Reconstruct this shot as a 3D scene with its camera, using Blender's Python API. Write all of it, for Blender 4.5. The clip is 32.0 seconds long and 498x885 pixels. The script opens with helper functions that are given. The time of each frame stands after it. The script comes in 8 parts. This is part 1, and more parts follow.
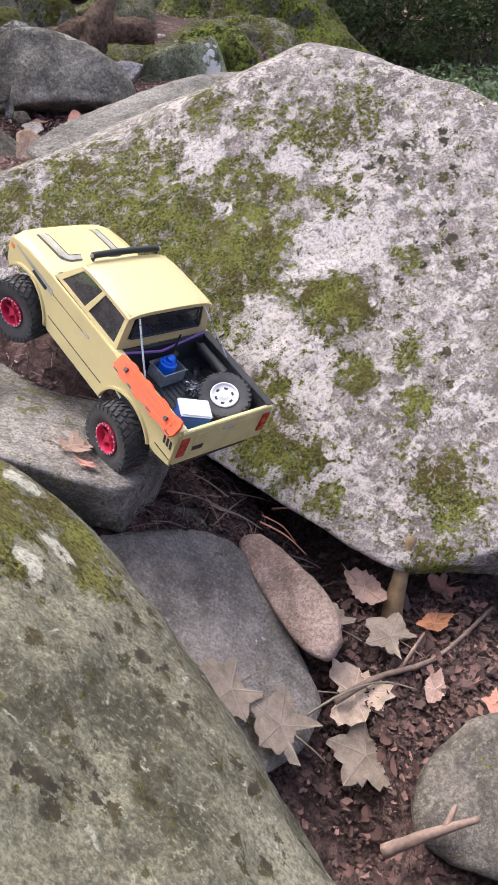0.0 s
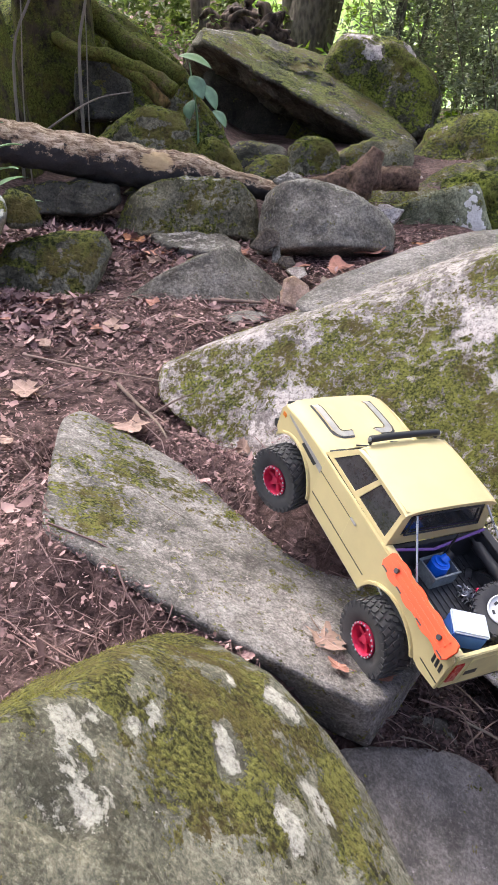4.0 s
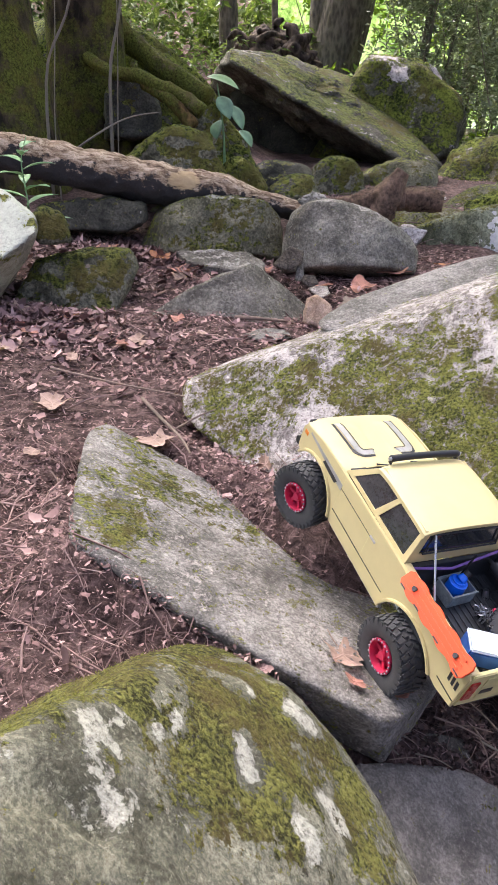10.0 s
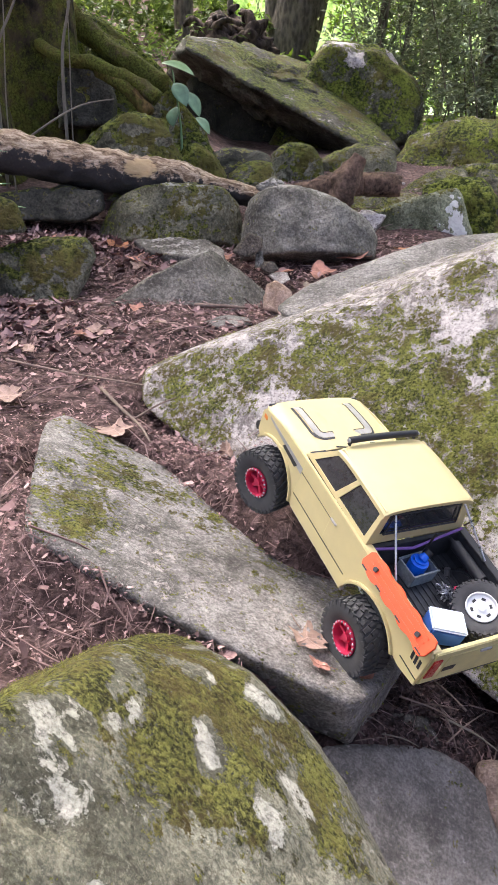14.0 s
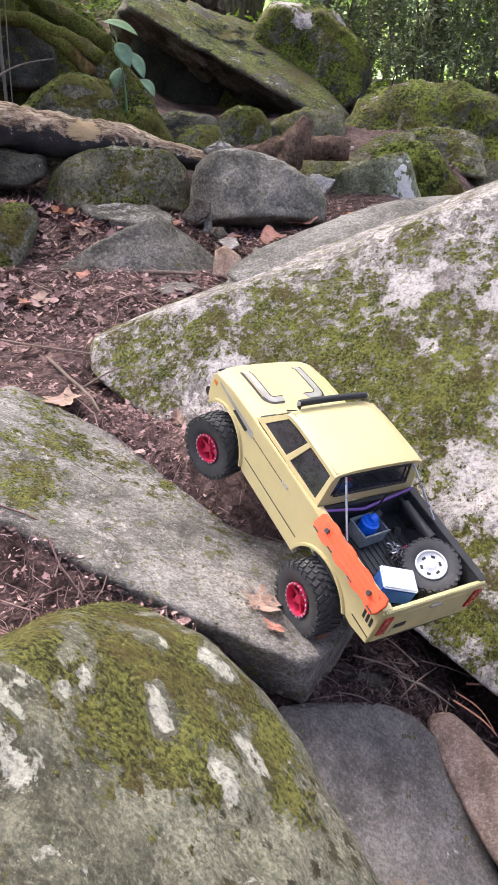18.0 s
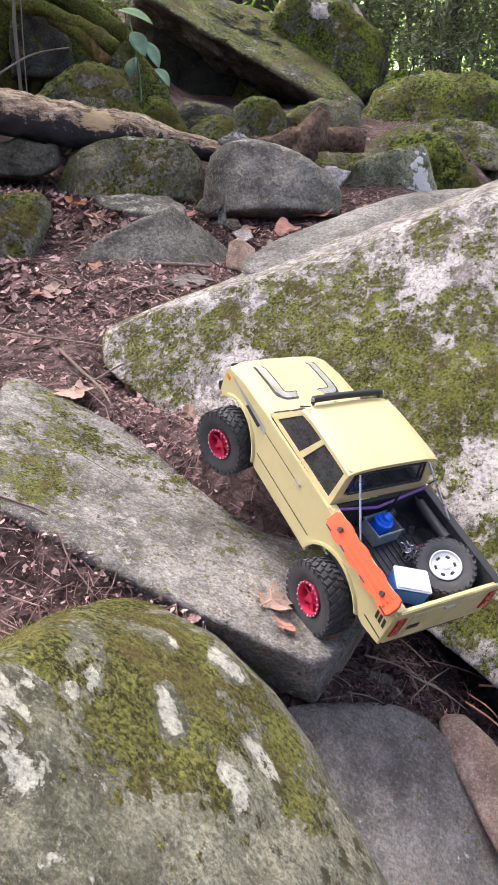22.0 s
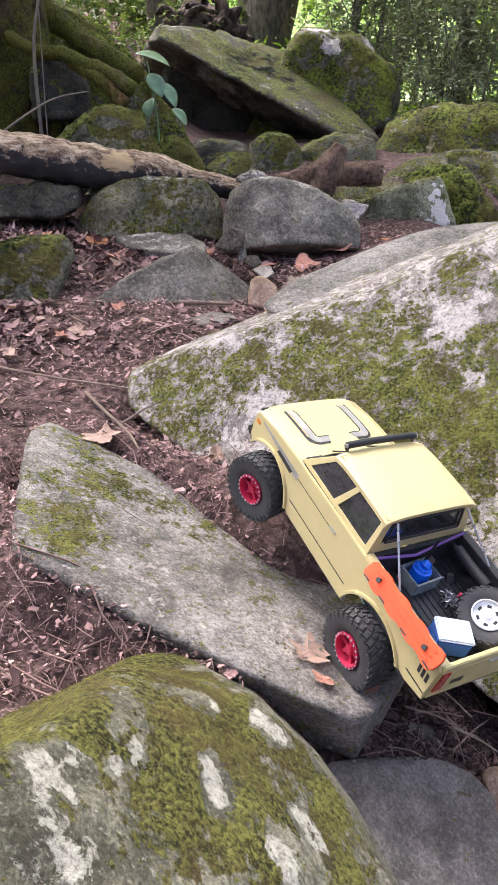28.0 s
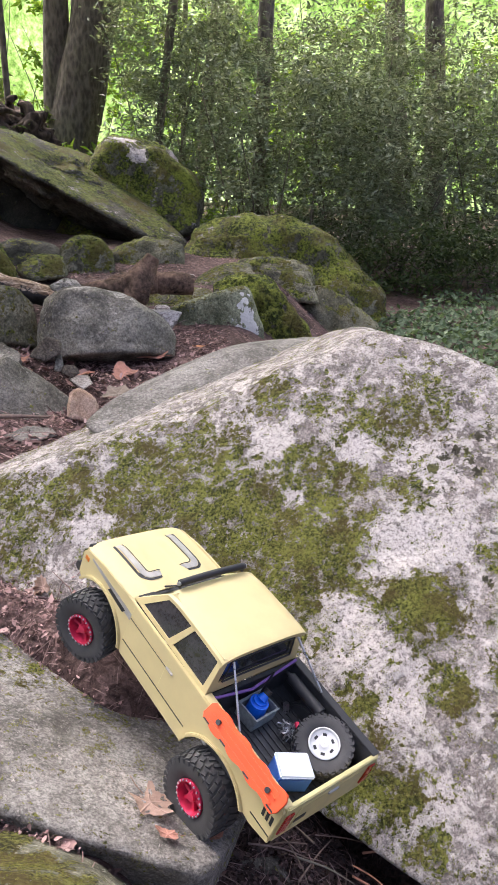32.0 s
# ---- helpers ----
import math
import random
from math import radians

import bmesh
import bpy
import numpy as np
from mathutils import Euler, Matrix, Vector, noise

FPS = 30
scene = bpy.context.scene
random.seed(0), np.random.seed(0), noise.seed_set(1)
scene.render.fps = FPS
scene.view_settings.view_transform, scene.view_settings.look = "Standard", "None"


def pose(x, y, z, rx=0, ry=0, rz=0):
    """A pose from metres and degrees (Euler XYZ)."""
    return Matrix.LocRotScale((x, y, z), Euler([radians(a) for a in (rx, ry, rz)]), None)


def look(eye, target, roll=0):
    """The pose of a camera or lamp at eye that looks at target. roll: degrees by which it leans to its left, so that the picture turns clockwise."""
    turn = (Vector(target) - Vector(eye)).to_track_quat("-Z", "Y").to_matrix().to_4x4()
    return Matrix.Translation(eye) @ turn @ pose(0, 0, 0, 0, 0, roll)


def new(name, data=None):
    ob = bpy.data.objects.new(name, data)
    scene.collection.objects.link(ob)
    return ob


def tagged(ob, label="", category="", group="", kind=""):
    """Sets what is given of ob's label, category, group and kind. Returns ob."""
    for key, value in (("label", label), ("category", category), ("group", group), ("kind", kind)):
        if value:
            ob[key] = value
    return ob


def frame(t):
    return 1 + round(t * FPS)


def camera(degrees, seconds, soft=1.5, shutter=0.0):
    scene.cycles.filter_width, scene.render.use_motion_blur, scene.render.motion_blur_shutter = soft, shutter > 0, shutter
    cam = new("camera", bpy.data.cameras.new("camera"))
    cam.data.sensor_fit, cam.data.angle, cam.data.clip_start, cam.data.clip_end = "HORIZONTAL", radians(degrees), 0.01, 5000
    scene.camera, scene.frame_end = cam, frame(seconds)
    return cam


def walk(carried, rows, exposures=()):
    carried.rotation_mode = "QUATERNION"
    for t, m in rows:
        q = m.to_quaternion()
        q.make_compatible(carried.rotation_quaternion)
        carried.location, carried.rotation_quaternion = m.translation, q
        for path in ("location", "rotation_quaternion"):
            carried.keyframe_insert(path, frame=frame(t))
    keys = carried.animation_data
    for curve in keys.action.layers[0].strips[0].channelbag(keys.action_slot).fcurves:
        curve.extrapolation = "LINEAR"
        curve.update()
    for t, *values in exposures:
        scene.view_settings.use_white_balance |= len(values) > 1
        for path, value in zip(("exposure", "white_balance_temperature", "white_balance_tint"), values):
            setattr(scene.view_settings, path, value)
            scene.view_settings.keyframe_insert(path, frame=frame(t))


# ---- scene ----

# ---- camera: a phone held by hand, turning on the spot ----
def aim(x, y, z, yaw, pitch, roll):
    return pose(x, y, z, 0, 0, -yaw) @ pose(0, 0, 0, 90 + pitch, 0, 0) @ pose(0, 0, 0, 0, 0, roll)


cam = camera(36.653, 32.0, soft=1.15)
PATH = [
    (0.0, 0.0574, -0.1256, 0.9428, 17.643, -33.581, 2.018),
    (0.5, 0.0530, -0.1083, 0.9422, 16.256, -32.973, 2.170),
    (1.0, 0.0505, -0.1031, 0.9400, 14.978, -32.754, 2.092),
    (1.5, 0.0475, -0.0997, 0.9424, 13.886, -32.476, 2.171),
    (2.0, 0.0446, -0.0897, 0.9453, 12.020, -31.927, 2.063),
    (2.5, 0.0329, -0.0610, 0.9537, 9.738, -31.095, 1.703),
    (3.0, 0.0189, -0.0267, 0.9659, 6.891, -29.855, 1.079),
    (3.5, 0.0169, -0.0166, 0.9689, 3.660, -28.324, 0.459),
    (4.0, -0.0072, 0.0193, 0.9967, -0.293, -25.611, -0.292),
    (4.5, -0.0250, 0.0410, 1.0058, -3.453, -23.589, -0.053),
    (6.5, -0.0296, 0.0339, 1.0074, -6.213, -23.444, -1.258),
    (7.0, -0.0283, 0.0314, 1.0041, -5.776, -23.714, -1.051),
    (7.5, -0.0277, 0.0284, 1.0031, -5.318, -24.066, -0.863),
    (8.0, -0.0223, 0.0308, 0.9986, -4.933, -24.365, -0.853),
    (8.5, -0.0218, 0.0332, 0.9955, -4.540, -24.461, -0.857),
    (9.0, -0.0153, 0.0200, 0.9954, -3.839, -24.459, -0.656),
    (9.5, -0.0099, 0.0004, 1.0035, -2.851, -24.421, -0.261),
    (10.0, -0.0131, -0.0002, 1.0086, -1.830, -24.477, 0.255),
    (10.5, -0.0086, -0.0057, 1.0053, -1.005, -24.618, 0.675),
    (11.0, -0.0110, -0.0033, 1.0023, -0.584, -24.775, 0.800),
    (11.5, -0.0122, -0.0025, 1.0027, -0.476, -24.951, 0.750),
    (12.0, -0.0108, -0.0016, 1.0031, -0.474, -24.983, 0.461),
    (12.5, -0.0058, -0.0016, 1.0028, -0.285, -25.009, 0.272),
    (13.0, 0.0000, 0.0000, 1.0000, 0.000, -24.999, 0.000),
    (13.5, 0.0009, 0.0032, 0.9976, 0.319, -25.023, -0.122),
    (15.5, 0.0070, 0.0124, 0.9965, 2.726, -26.118, -0.690),
    (16.0, 0.0131, 0.0090, 0.9925, 3.326, -26.355, -0.684),
    (16.5, 0.0126, 0.0059, 0.9923, 3.805, -26.551, -0.510),
    (17.0, 0.0141, 0.0048, 0.9954, 4.187, -26.831, -0.222),
    (17.5, 0.0123, 0.0046, 0.9901, 4.423, -27.154, -0.017),
    (18.0, 0.0092, 0.0093, 0.9876, 4.528, -27.457, 0.087),
    (18.5, 0.0119, 0.0085, 0.9853, 4.451, -27.602, 0.001),
    (19.0, 0.0140, 0.0088, 0.9885, 4.348, -27.575, -0.151),
    (19.5, 0.0151, 0.0113, 0.9887, 4.279, -27.476, -0.192),
    (20.0, 0.0146, 0.0130, 0.9865, 4.232, -27.460, -0.110),
    (20.5, 0.0139, 0.0111, 0.9848, 4.090, -27.544, 0.004),
    (21.0, 0.0099, 0.0200, 0.9849, 3.938, -27.717, 0.181),
    (21.5, 0.0080, 0.0211, 0.9866, 3.735, -27.884, 0.257),
    (22.0, 0.0081, 0.0240, 0.9857, 3.583, -28.049, 0.294),
    (22.5, 0.0082, 0.0248, 0.9826, 3.445, -28.264, 0.290),
    (23.0, 0.0081, 0.0224, 0.9800, 3.351, -28.454, 0.229),
    (23.5, 0.0107, 0.0232, 0.9769, 3.263, -28.588, 0.212),
    (24.0, 0.0094, 0.0274, 0.9824, 3.198, -28.663, 0.243),
    (24.5, 0.0086, 0.0263, 0.9811, 3.147, -28.760, 0.402),
    (26.5, 0.0060, 0.0315, 0.9815, 3.147, -29.104, 0.327),
    (27.0, -0.0041, 0.0440, 0.9865, 2.804, -28.509, -0.228),
    (27.5, -0.0057, 0.0529, 0.9919, 2.258, -27.475, -0.821),
    (28.0, -0.0115, 0.0496, 1.0025, 2.171, -25.933, -1.197),
    (28.5, -0.0208, 0.0480, 1.0190, 2.292, -24.271, -1.293),
    (29.0, -0.0285, 0.0415, 1.0376, 4.151, -22.605, -0.516),
    (29.5, -0.0283, 0.0597, 1.0616, 11.119, -21.807, 0.389),
    (30.0, -0.0352, 0.0648, 1.0623, 13.161, -20.879, 0.812),
    (30.5, -0.0313, 0.0632, 1.0703, 13.664, -20.122, 0.994),
    (31.0, -0.0338, 0.0678, 1.0726, 14.396, -19.929, 1.405),
    (31.5, -0.0344, 0.0713, 1.0744, 15.604, -19.681, 1.736),
    (32.0, -0.0232, 0.0695, 1.0724, 16.999, -19.450, 2.064),
]
walk(cam, [(t, aim(*r)) for t, *r in PATH], [(0.0, 2.26, 6080, 14), (6.0, 2.34, 6080, 14), (29.5, 2.36, 6080, 14), (31.0, 2.18, 6080, 14), (32.0, 2.18, 6080, 14)])

# ---- light: a bright overcast day under thin canopy ----
world = bpy.data.worlds.new("world")
scene.world = world
world.use_nodes = True
wn = world.node_tree
sky = wn.nodes.new("ShaderNodeTexSky")
sky.sky_type, sky.sun_disc = "NISHITA", False
sky.sun_elevation, sky.sun_rotation = radians(58), radians(-25)
sky.air_density, sky.dust_density, sky.ozone_density = 0.4, 8.0, 0.4
wn.links.new(sky.outputs[0], wn.nodes["Background"].inputs[0])
wn.nodes["Background"].inputs[1].default_value = 0.13

sun_data = bpy.data.lights.new("sun", "SUN")
sun_data.energy, sun_data.angle, sun_data.color = 1.5, radians(35), (1.0, 0.96, 0.9)
sun = new("sun", sun_data)
sun.matrix_world = look((-3.2, 6.0, 9.0), (0, 0, 0))


# ---- node helpers and materials ----
def material(name):
    m = bpy.data.materials.new(name)
    m.use_nodes = True
    return m, m.node_tree, m.node_tree.nodes["Principled BSDF"]


def put(tree, kind, **values):
    nd = tree.nodes.new(kind)
    for key, v in values.items():
        sock = nd.inputs[int(key[1:])] if key[0] == "i" and key[1:].isdigit() else nd.inputs[key]
        if hasattr(v, "outputs"):
            v = v.outputs[0]
        if hasattr(v, "is_linked"):
            tree.links.new(v, sock)
        else:
            sock.default_value = v
    return nd


def coords(tree, what="Object"):
    return tree.nodes.new("ShaderNodeTexCoord").outputs[what]


def fbm(tree, vec, scale, detail=6.0, rough=0.6, warp=0.0):
    return put(tree, "ShaderNodeTexNoise", Vector=vec, Scale=scale, Detail=detail, Roughness=rough, Distortion=warp)


def math_node(tree, op, a, b=0.0, c=0.0):
    nd = tree.nodes.new("ShaderNodeMath")
    nd.operation = op
    for i, v in enumerate((a, b, c)):
        if hasattr(v, "outputs"):
            v = v.outputs[0]
        if hasattr(v, "is_linked"):
            tree.links.new(v, nd.inputs[i])
        else:
            nd.inputs[i].default_value = v
    return nd


def ramp(tree, fac, stops):
    nd = tree.nodes.new("ShaderNodeValToRGB")
    tree.links.new(fac.outputs[0] if hasattr(fac, "outputs") else fac, nd.inputs[0])
    els = nd.color_ramp.elements
    while len(els) < len(stops):
        els.new(0.5)
    for el, (pos, col) in zip(els, stops):
        el.position, el.color = pos, (*col, 1)
    return nd


def step(tree, v, lo, hi):
    return put(tree, "ShaderNodeMapRange", i0=v, i1=lo, i2=hi, i3=0.0, i4=1.0)


def mix(tree, fac, a, b, mode="MIX"):
    nd = tree.nodes.new("ShaderNodeMix")
    nd.data_type, nd.blend_type = "RGBA", mode
    for sock, v in ((nd.inputs[0], fac), (nd.inputs[6], a), (nd.inputs[7], b)):
        if hasattr(v, "outputs"):
            v = v.outputs[2] if v.bl_idname == "ShaderNodeMix" else v.outputs[0]
        if hasattr(v, "is_linked"):
            tree.links.new(v, sock)
        elif isinstance(v, tuple):
            sock.default_value = (*v, 1)
        else:
            sock.default_value = v
    return nd


def out_of(nd):
    return nd.outputs[2] if nd.bl_idname == "ShaderNodeMix" else nd.outputs[0]


def attr(tree, name):
    nd = tree.nodes.new("ShaderNodeAttribute")
    nd.attribute_name = name
    return nd.outputs["Fac"]


def mix_vec(t, v, noise, amount):
    """The coordinates pushed about by a noise."""
    nd = t.nodes.new("ShaderNodeVectorMath")
    nd.operation = "MULTIPLY_ADD"
    t.links.new(noise.outputs["Color"], nd.inputs[0])
    nd.inputs[1].default_value = (amount, amount, amount)
    t.links.new(v, nd.inputs[2])
    return nd


def rock_material(name, dark, light, lichen=(0.68, 0.61, 0.59), moss_a=(0.05, 0.058, 0.011), moss_b=(0.34, 0.35, 0.075), grain=1.0, wet=0.85, far=1.0, flat=0.0, blotch=0.55, crust=0.85, speck=0.5, gaps=0.0):
    """Stone with cloudy tone, grain, pale lichen crusts and moss cushions where the mesh carries them."""
    m, t, b = material(name)
    v = coords(t)
    big, mid = fbm(t, v, 5.0 * far, 5), fbm(t, v, 24.0 * far, 8, 0.68)
    fine, dust = fbm(t, v, 270.0 * far, 5, 0.75), fbm(t, v, 700.0 * far, 3)
    tone = math_node(t, "ADD", math_node(t, "MULTIPLY", big, 0.45), math_node(t, "MULTIPLY", mid, 0.55))
    base = ramp(t, tone, [(0.41 - flat, dark), (0.60 + flat, light)])
    base = mix(t, 0.85 * grain, base, ramp(t, fine, [(0.39, (0.42, 0.41, 0.40)), (0.5, (0.95, 0.94, 0.93)), (0.61, (1.36, 1.34, 1.31))]), "MULTIPLY")
    stain = fbm(t, v, 11.0 * far, 9, 0.72, 0.4)
    base = mix(t, 0.85 * blotch, base, ramp(t, stain, [(0.40, (0.52, 0.51, 0.47)), (0.50, (0.98, 0.97, 0.95)), (0.62, (1.16, 1.15, 1.13))]), "MULTIPLY")
    pit = step(t, put(t, "ShaderNodeTexVoronoi", Vector=v, Scale=38.0), 0.30, 0.18)
    base = mix(t, math_node(t, "MULTIPLY", pit, math_node(t, "MULTIPLY", step(t, mid, 0.5, 0.62), 0.22)), base, tuple(c * 0.45 for c in dark))
    # dark and pale mineral flecks
    fleck = fbm(t, v, 165.0 * far, 6, 0.78)
    base = mix(t, math_node(t, "MULTIPLY", step(t, fleck, 0.485, 0.43), speck), base, tuple(c * 0.62 for c in dark))
    base = mix(t, math_node(t, "MULTIPLY", step(t, fleck, 0.555, 0.61), speck * 0.8), base, tuple(min(1.0, c * 1.45) for c in light))
    # lichen crust
    lf = math_node(t, "ADD", attr(t, "lichen"), math_node(t, "MULTIPLY", math_node(t, "SUBTRACT", fbm(t, v, 34.0 * far, 12, 0.74, 0.3), 0.5), 3.4))
    lmask = step(t, lf, 0.49, 0.58)
    lcol = mix(t, crust, tuple(lichen), ramp(t, fbm(t, v, 130.0 * far, 8, 0.82), [(0.40, (0.24, 0.21, 0.20)), (0.48, (0.84, 0.81, 0.80)), (0.62, (1.22, 1.22, 1.21))]), "MULTIPLY")
    col = mix(t, lmask, base, lcol)
    # moss
    mf = math_node(t, "ADD", attr(t, "moss"), math_node(t, "MULTIPLY", math_node(t, "SUBTRACT", fbm(t, v, 40.0 * far, 12, 0.76, 0.3), 0.5), 3.6))
    mf = math_node(t, "ADD", mf, math_node(t, "MULTIPLY", math_node(t, "SUBTRACT", fbm(t, v, 130.0 * far, 6, 0.75), 0.5), 2.4))
    if gaps:
        mf = math_node(t, "SUBTRACT", mf, math_node(t, "MULTIPLY", step(t, fbm(t, v, 75.0 * far, 7, 0.8), 0.53, 0.60), gaps))
    mmask = step(t, mf, 0.50, 0.60)
    mtone = math_node(t, "ADD", math_node(t, "MULTIPLY", fbm(t, v, 17.0 * far, 5), 0.3), math_node(t, "MULTIPLY", fbm(t, v, 190.0 * far, 4, 0.75), 0.7))
    mcol = ramp(t, mtone, [(0.425, moss_a), (0.5, tuple((p + q) / 2 for p, q in zip(moss_a, moss_b))), (0.575, moss_b)])
    mcol = mix(t, math_node(t, "MULTIPLY", step(t, fbm(t, v, 12.0 * far, 7, 0.72), 0.47, 0.60), 0.75), mcol, mix(t, fine, (0.085, 0.058, 0.02), (0.21, 0.15, 0.055)))
    col = mix(t, mmask, col, mcol)
    # small dark cushions, also laid as painted shade under the pale boulder
    cell = put(t, "ShaderNodeTexVoronoi", Vector=mix_vec(t, v, fbm(t, v, 70.0 * far, 5, 0.8), 0.045), Scale=42.0 * far)
    size = math_node(t, "MULTIPLY", math_node(t, "POWER", put(t, "ShaderNodeSeparateColor", Color=cell.outputs["Color"]), 1.05), 0.58)
    size = math_node(t, "MULTIPLY", size, step(t, attr(t, "spots"), 0.05, 0.7))
    hue = math_node(t, "MULTIPLY", put(t, "ShaderNodeSeparateColor", Color=cell.outputs["Color"]).outputs[1], 0.3)
    dotcol = mix(t, hue, mix(t, fine, (0.02, 0.018, 0.014), (0.075, 0.062, 0.045)), mcol)
    col = mix(t, step(t, math_node(t, "SUBTRACT", size, cell.outputs["Distance"]), 0.0, 0.06), col, dotcol)
    t.links.new(out_of(col), b.inputs["Base Color"])
    b.inputs["Roughness"].default_value = wet
    b.inputs["Specular IOR Level"].default_value = 0.25
    h = math_node(t, "ADD", math_node(t, "MULTIPLY", mid, 0.9), math_node(t, "MULTIPLY", fine, 0.35))
    h = math_node(t, "ADD", h, math_node(t, "MULTIPLY", lmask, 0.16))
    h = math_node(t, "ADD", h, math_node(t, "MULTIPLY", mmask, math_node(t, "ADD", math_node(t, "MULTIPLY", fbm(t, v, 190.0 * far, 4, 0.75), 4.0), 0.2)))
    h = math_node(t, "ADD", h, math_node(t, "MULTIPLY", dust, 0.10))
    bump = put(t, "ShaderNodeBump", Strength=0.85, Distance=0.012 / far, Height=h)
    t.links.new(bump.outputs[0], b.inputs["Normal"])
    return m


def plain(name, color, rough=0.5, metal=0.0, vary=0.12, scale=90.0, bump=0.0, spec=0.5):
    m, t, b = material(name)
    v = coords(t)
    nz = fbm(t, v, scale, 6, 0.65)
    low = fbm(t, v, scale * 0.12, 4)
    k = math_node(t, "ADD", math_node(t, "MULTIPLY", nz, 0.5), math_node(t, "MULTIPLY", low, 0.5))
    col = ramp(t, k, [(0.35, tuple(c * (1 - vary) for c in color)), (0.65, tuple(min(1.0, c * (1 + vary)) for c in color))])
    t.links.new(out_of(col), b.inputs["Base Color"])
    rr = put(t, "ShaderNodeMapRange", i0=nz, i1=0.3, i2=0.7, i3=max(0.0, rough - 0.08), i4=min(1.0, rough + 0.1))
    t.links.new(rr.outputs[0], b.inputs["Roughness"])
    b.inputs["Metallic"].default_value = metal
    b.inputs["Specular IOR Level"].default_value = spec
    if bump:
        bp = put(t, "ShaderNodeBump", Strength=0.6, Distance=bump, Height=nz)
        t.links.new(bp.outputs[0], b.inputs["Normal"])
    return m


def scatter_material(name, stops, rough=0.8, translucent=0.0, scale=60.0):
    """Leaves and bits: each island takes its own tone."""
    m, t, b = material(name)
    geo = t.nodes.new("ShaderNodeNewGeometry")
    nz = fbm(t, coords(t), scale, 5, 0.7)
    k = math_node(t, "ADD", math_node(t, "MULTIPLY", geo.outputs["Random Per Island"], 0.8), math_node(t, "MULTIPLY", nz, 0.3))
    col = ramp(t, math_node(t, "SUBTRACT", k, 0.05), stops)
    t.links.new(out_of(col), b.inputs["Base Color"])
    b.inputs["Roughness"].default_value = rough
    b.inputs["Specular IOR Level"].default_value = 0.3
    if translucent:
        tr = t.nodes.new("ShaderNodeBsdfTranslucent")
        t.links.new(out_of(mix(t, 1.0, col, (1.3, 1.35, 0.6), "MULTIPLY")), tr.inputs[0])
        ms = t.nodes.new("ShaderNodeMixShader")
        ms.inputs[0].default_value = translucent
        t.links.new(b.outputs[0], ms.inputs[1])
        t.links.new(tr.outputs[0], ms.inputs[2])
        t.links.new(ms.outputs[0], t.nodes["Material Output"].inputs[0])
    return m


STONE_PALE = rock_material("stone_pale_lichen", (0.205, 0.175, 0.16), (0.47, 0.42, 0.395), lichen=(0.62, 0.575, 0.54), gaps=0.32)
STONE_WHITE = rock_material("stone_greenish_white", (0.15, 0.14, 0.11), (0.44, 0.43, 0.37), lichen=(0.56, 0.58, 0.49), far=0.6, grain=0.4, crust=0.35, speck=0.2)
STONE_OLIVE = rock_material("stone_olive_grey", (0.10, 0.095, 0.055), (0.31, 0.285, 0.195), lichen=(0.5, 0.49, 0.42), far=0.5, grain=0.8)
STONE_SLAB = rock_material("stone_warm_grey", (0.15, 0.138, 0.122), (0.385, 0.362, 0.335), lichen=(0.50, 0.46, 0.42), grain=0.8, speck=0.55)
STONE_GREY = rock_material("stone_grey", (0.125, 0.112, 0.092), (0.34, 0.315, 0.268), lichen=(0.50, 0.47, 0.42), far=0.55, grain=0.8, flat=0.01)
STONE_GREEN = rock_material("stone_green_grey", (0.105, 0.10, 0.07), (0.32, 0.308, 0.232), lichen=(0.52, 0.51, 0.43), moss_a=(0.048, 0.046, 0.013), moss_b=(0.32, 0.315, 0.078), grain=0.8, flat=0.0, blotch=0.75, speck=0.5)
STONE_ALGAE = rock_material("stone_algae_white", (0.125, 0.135, 0.075), (0.38, 0.39, 0.26), lichen=(0.92, 0.89, 0.83), far=0.5, crust=0.12)
# near-black stone: deep shade of the recesses is put into its colour
STONE_DARK = rock_material("stone_shade_dark", (0.034, 0.033, 0.025), (0.105, 0.098, 0.076), wet=0.7, far=0.4, speck=0.25)
STONE_DUN = rock_material("stone_dun", (0.10, 0.089, 0.075), (0.25, 0.225, 0.192), far=0.8, grain=0.8)
STONE_BROWN = rock_material("stone_brown", (0.06, 0.048, 0.038), (0.17, 0.142, 0.115), far=0.6)
STONE_SLATE = rock_material("stone_slate", (0.145, 0.132, 0.118), (0.325, 0.300, 0.272), wet=0.8, grain=0.6, flat=0.01, blotch=0.3, speck=0.45)
STONE_TAN = rock_material("stone_tan", (0.38, 0.25, 0.175), (0.62, 0.46, 0.36), grain=0.55)
STONE_ROSE = rock_material("stone_rose", (0.27, 0.19, 0.15), (0.47, 0.355, 0.30), grain=0.6)
STONE_MOSSY = rock_material("stone_mossy", (0.085, 0.082, 0.055), (0.26, 0.245, 0.18), moss_a=(0.035, 0.045, 0.009), moss_b=(0.27, 0.29, 0.055), far=0.4)
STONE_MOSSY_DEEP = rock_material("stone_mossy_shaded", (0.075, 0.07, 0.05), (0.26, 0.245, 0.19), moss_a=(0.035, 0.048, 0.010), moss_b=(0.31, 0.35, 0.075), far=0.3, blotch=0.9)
STONE_MOSSY_FAR = rock_material("stone_mossy_rough", (0.085, 0.08, 0.05), (0.31, 0.29, 0.20), moss_a=(0.040, 0.055, 0.008), moss_b=(0.36, 0.41, 0.06), far=0.24)


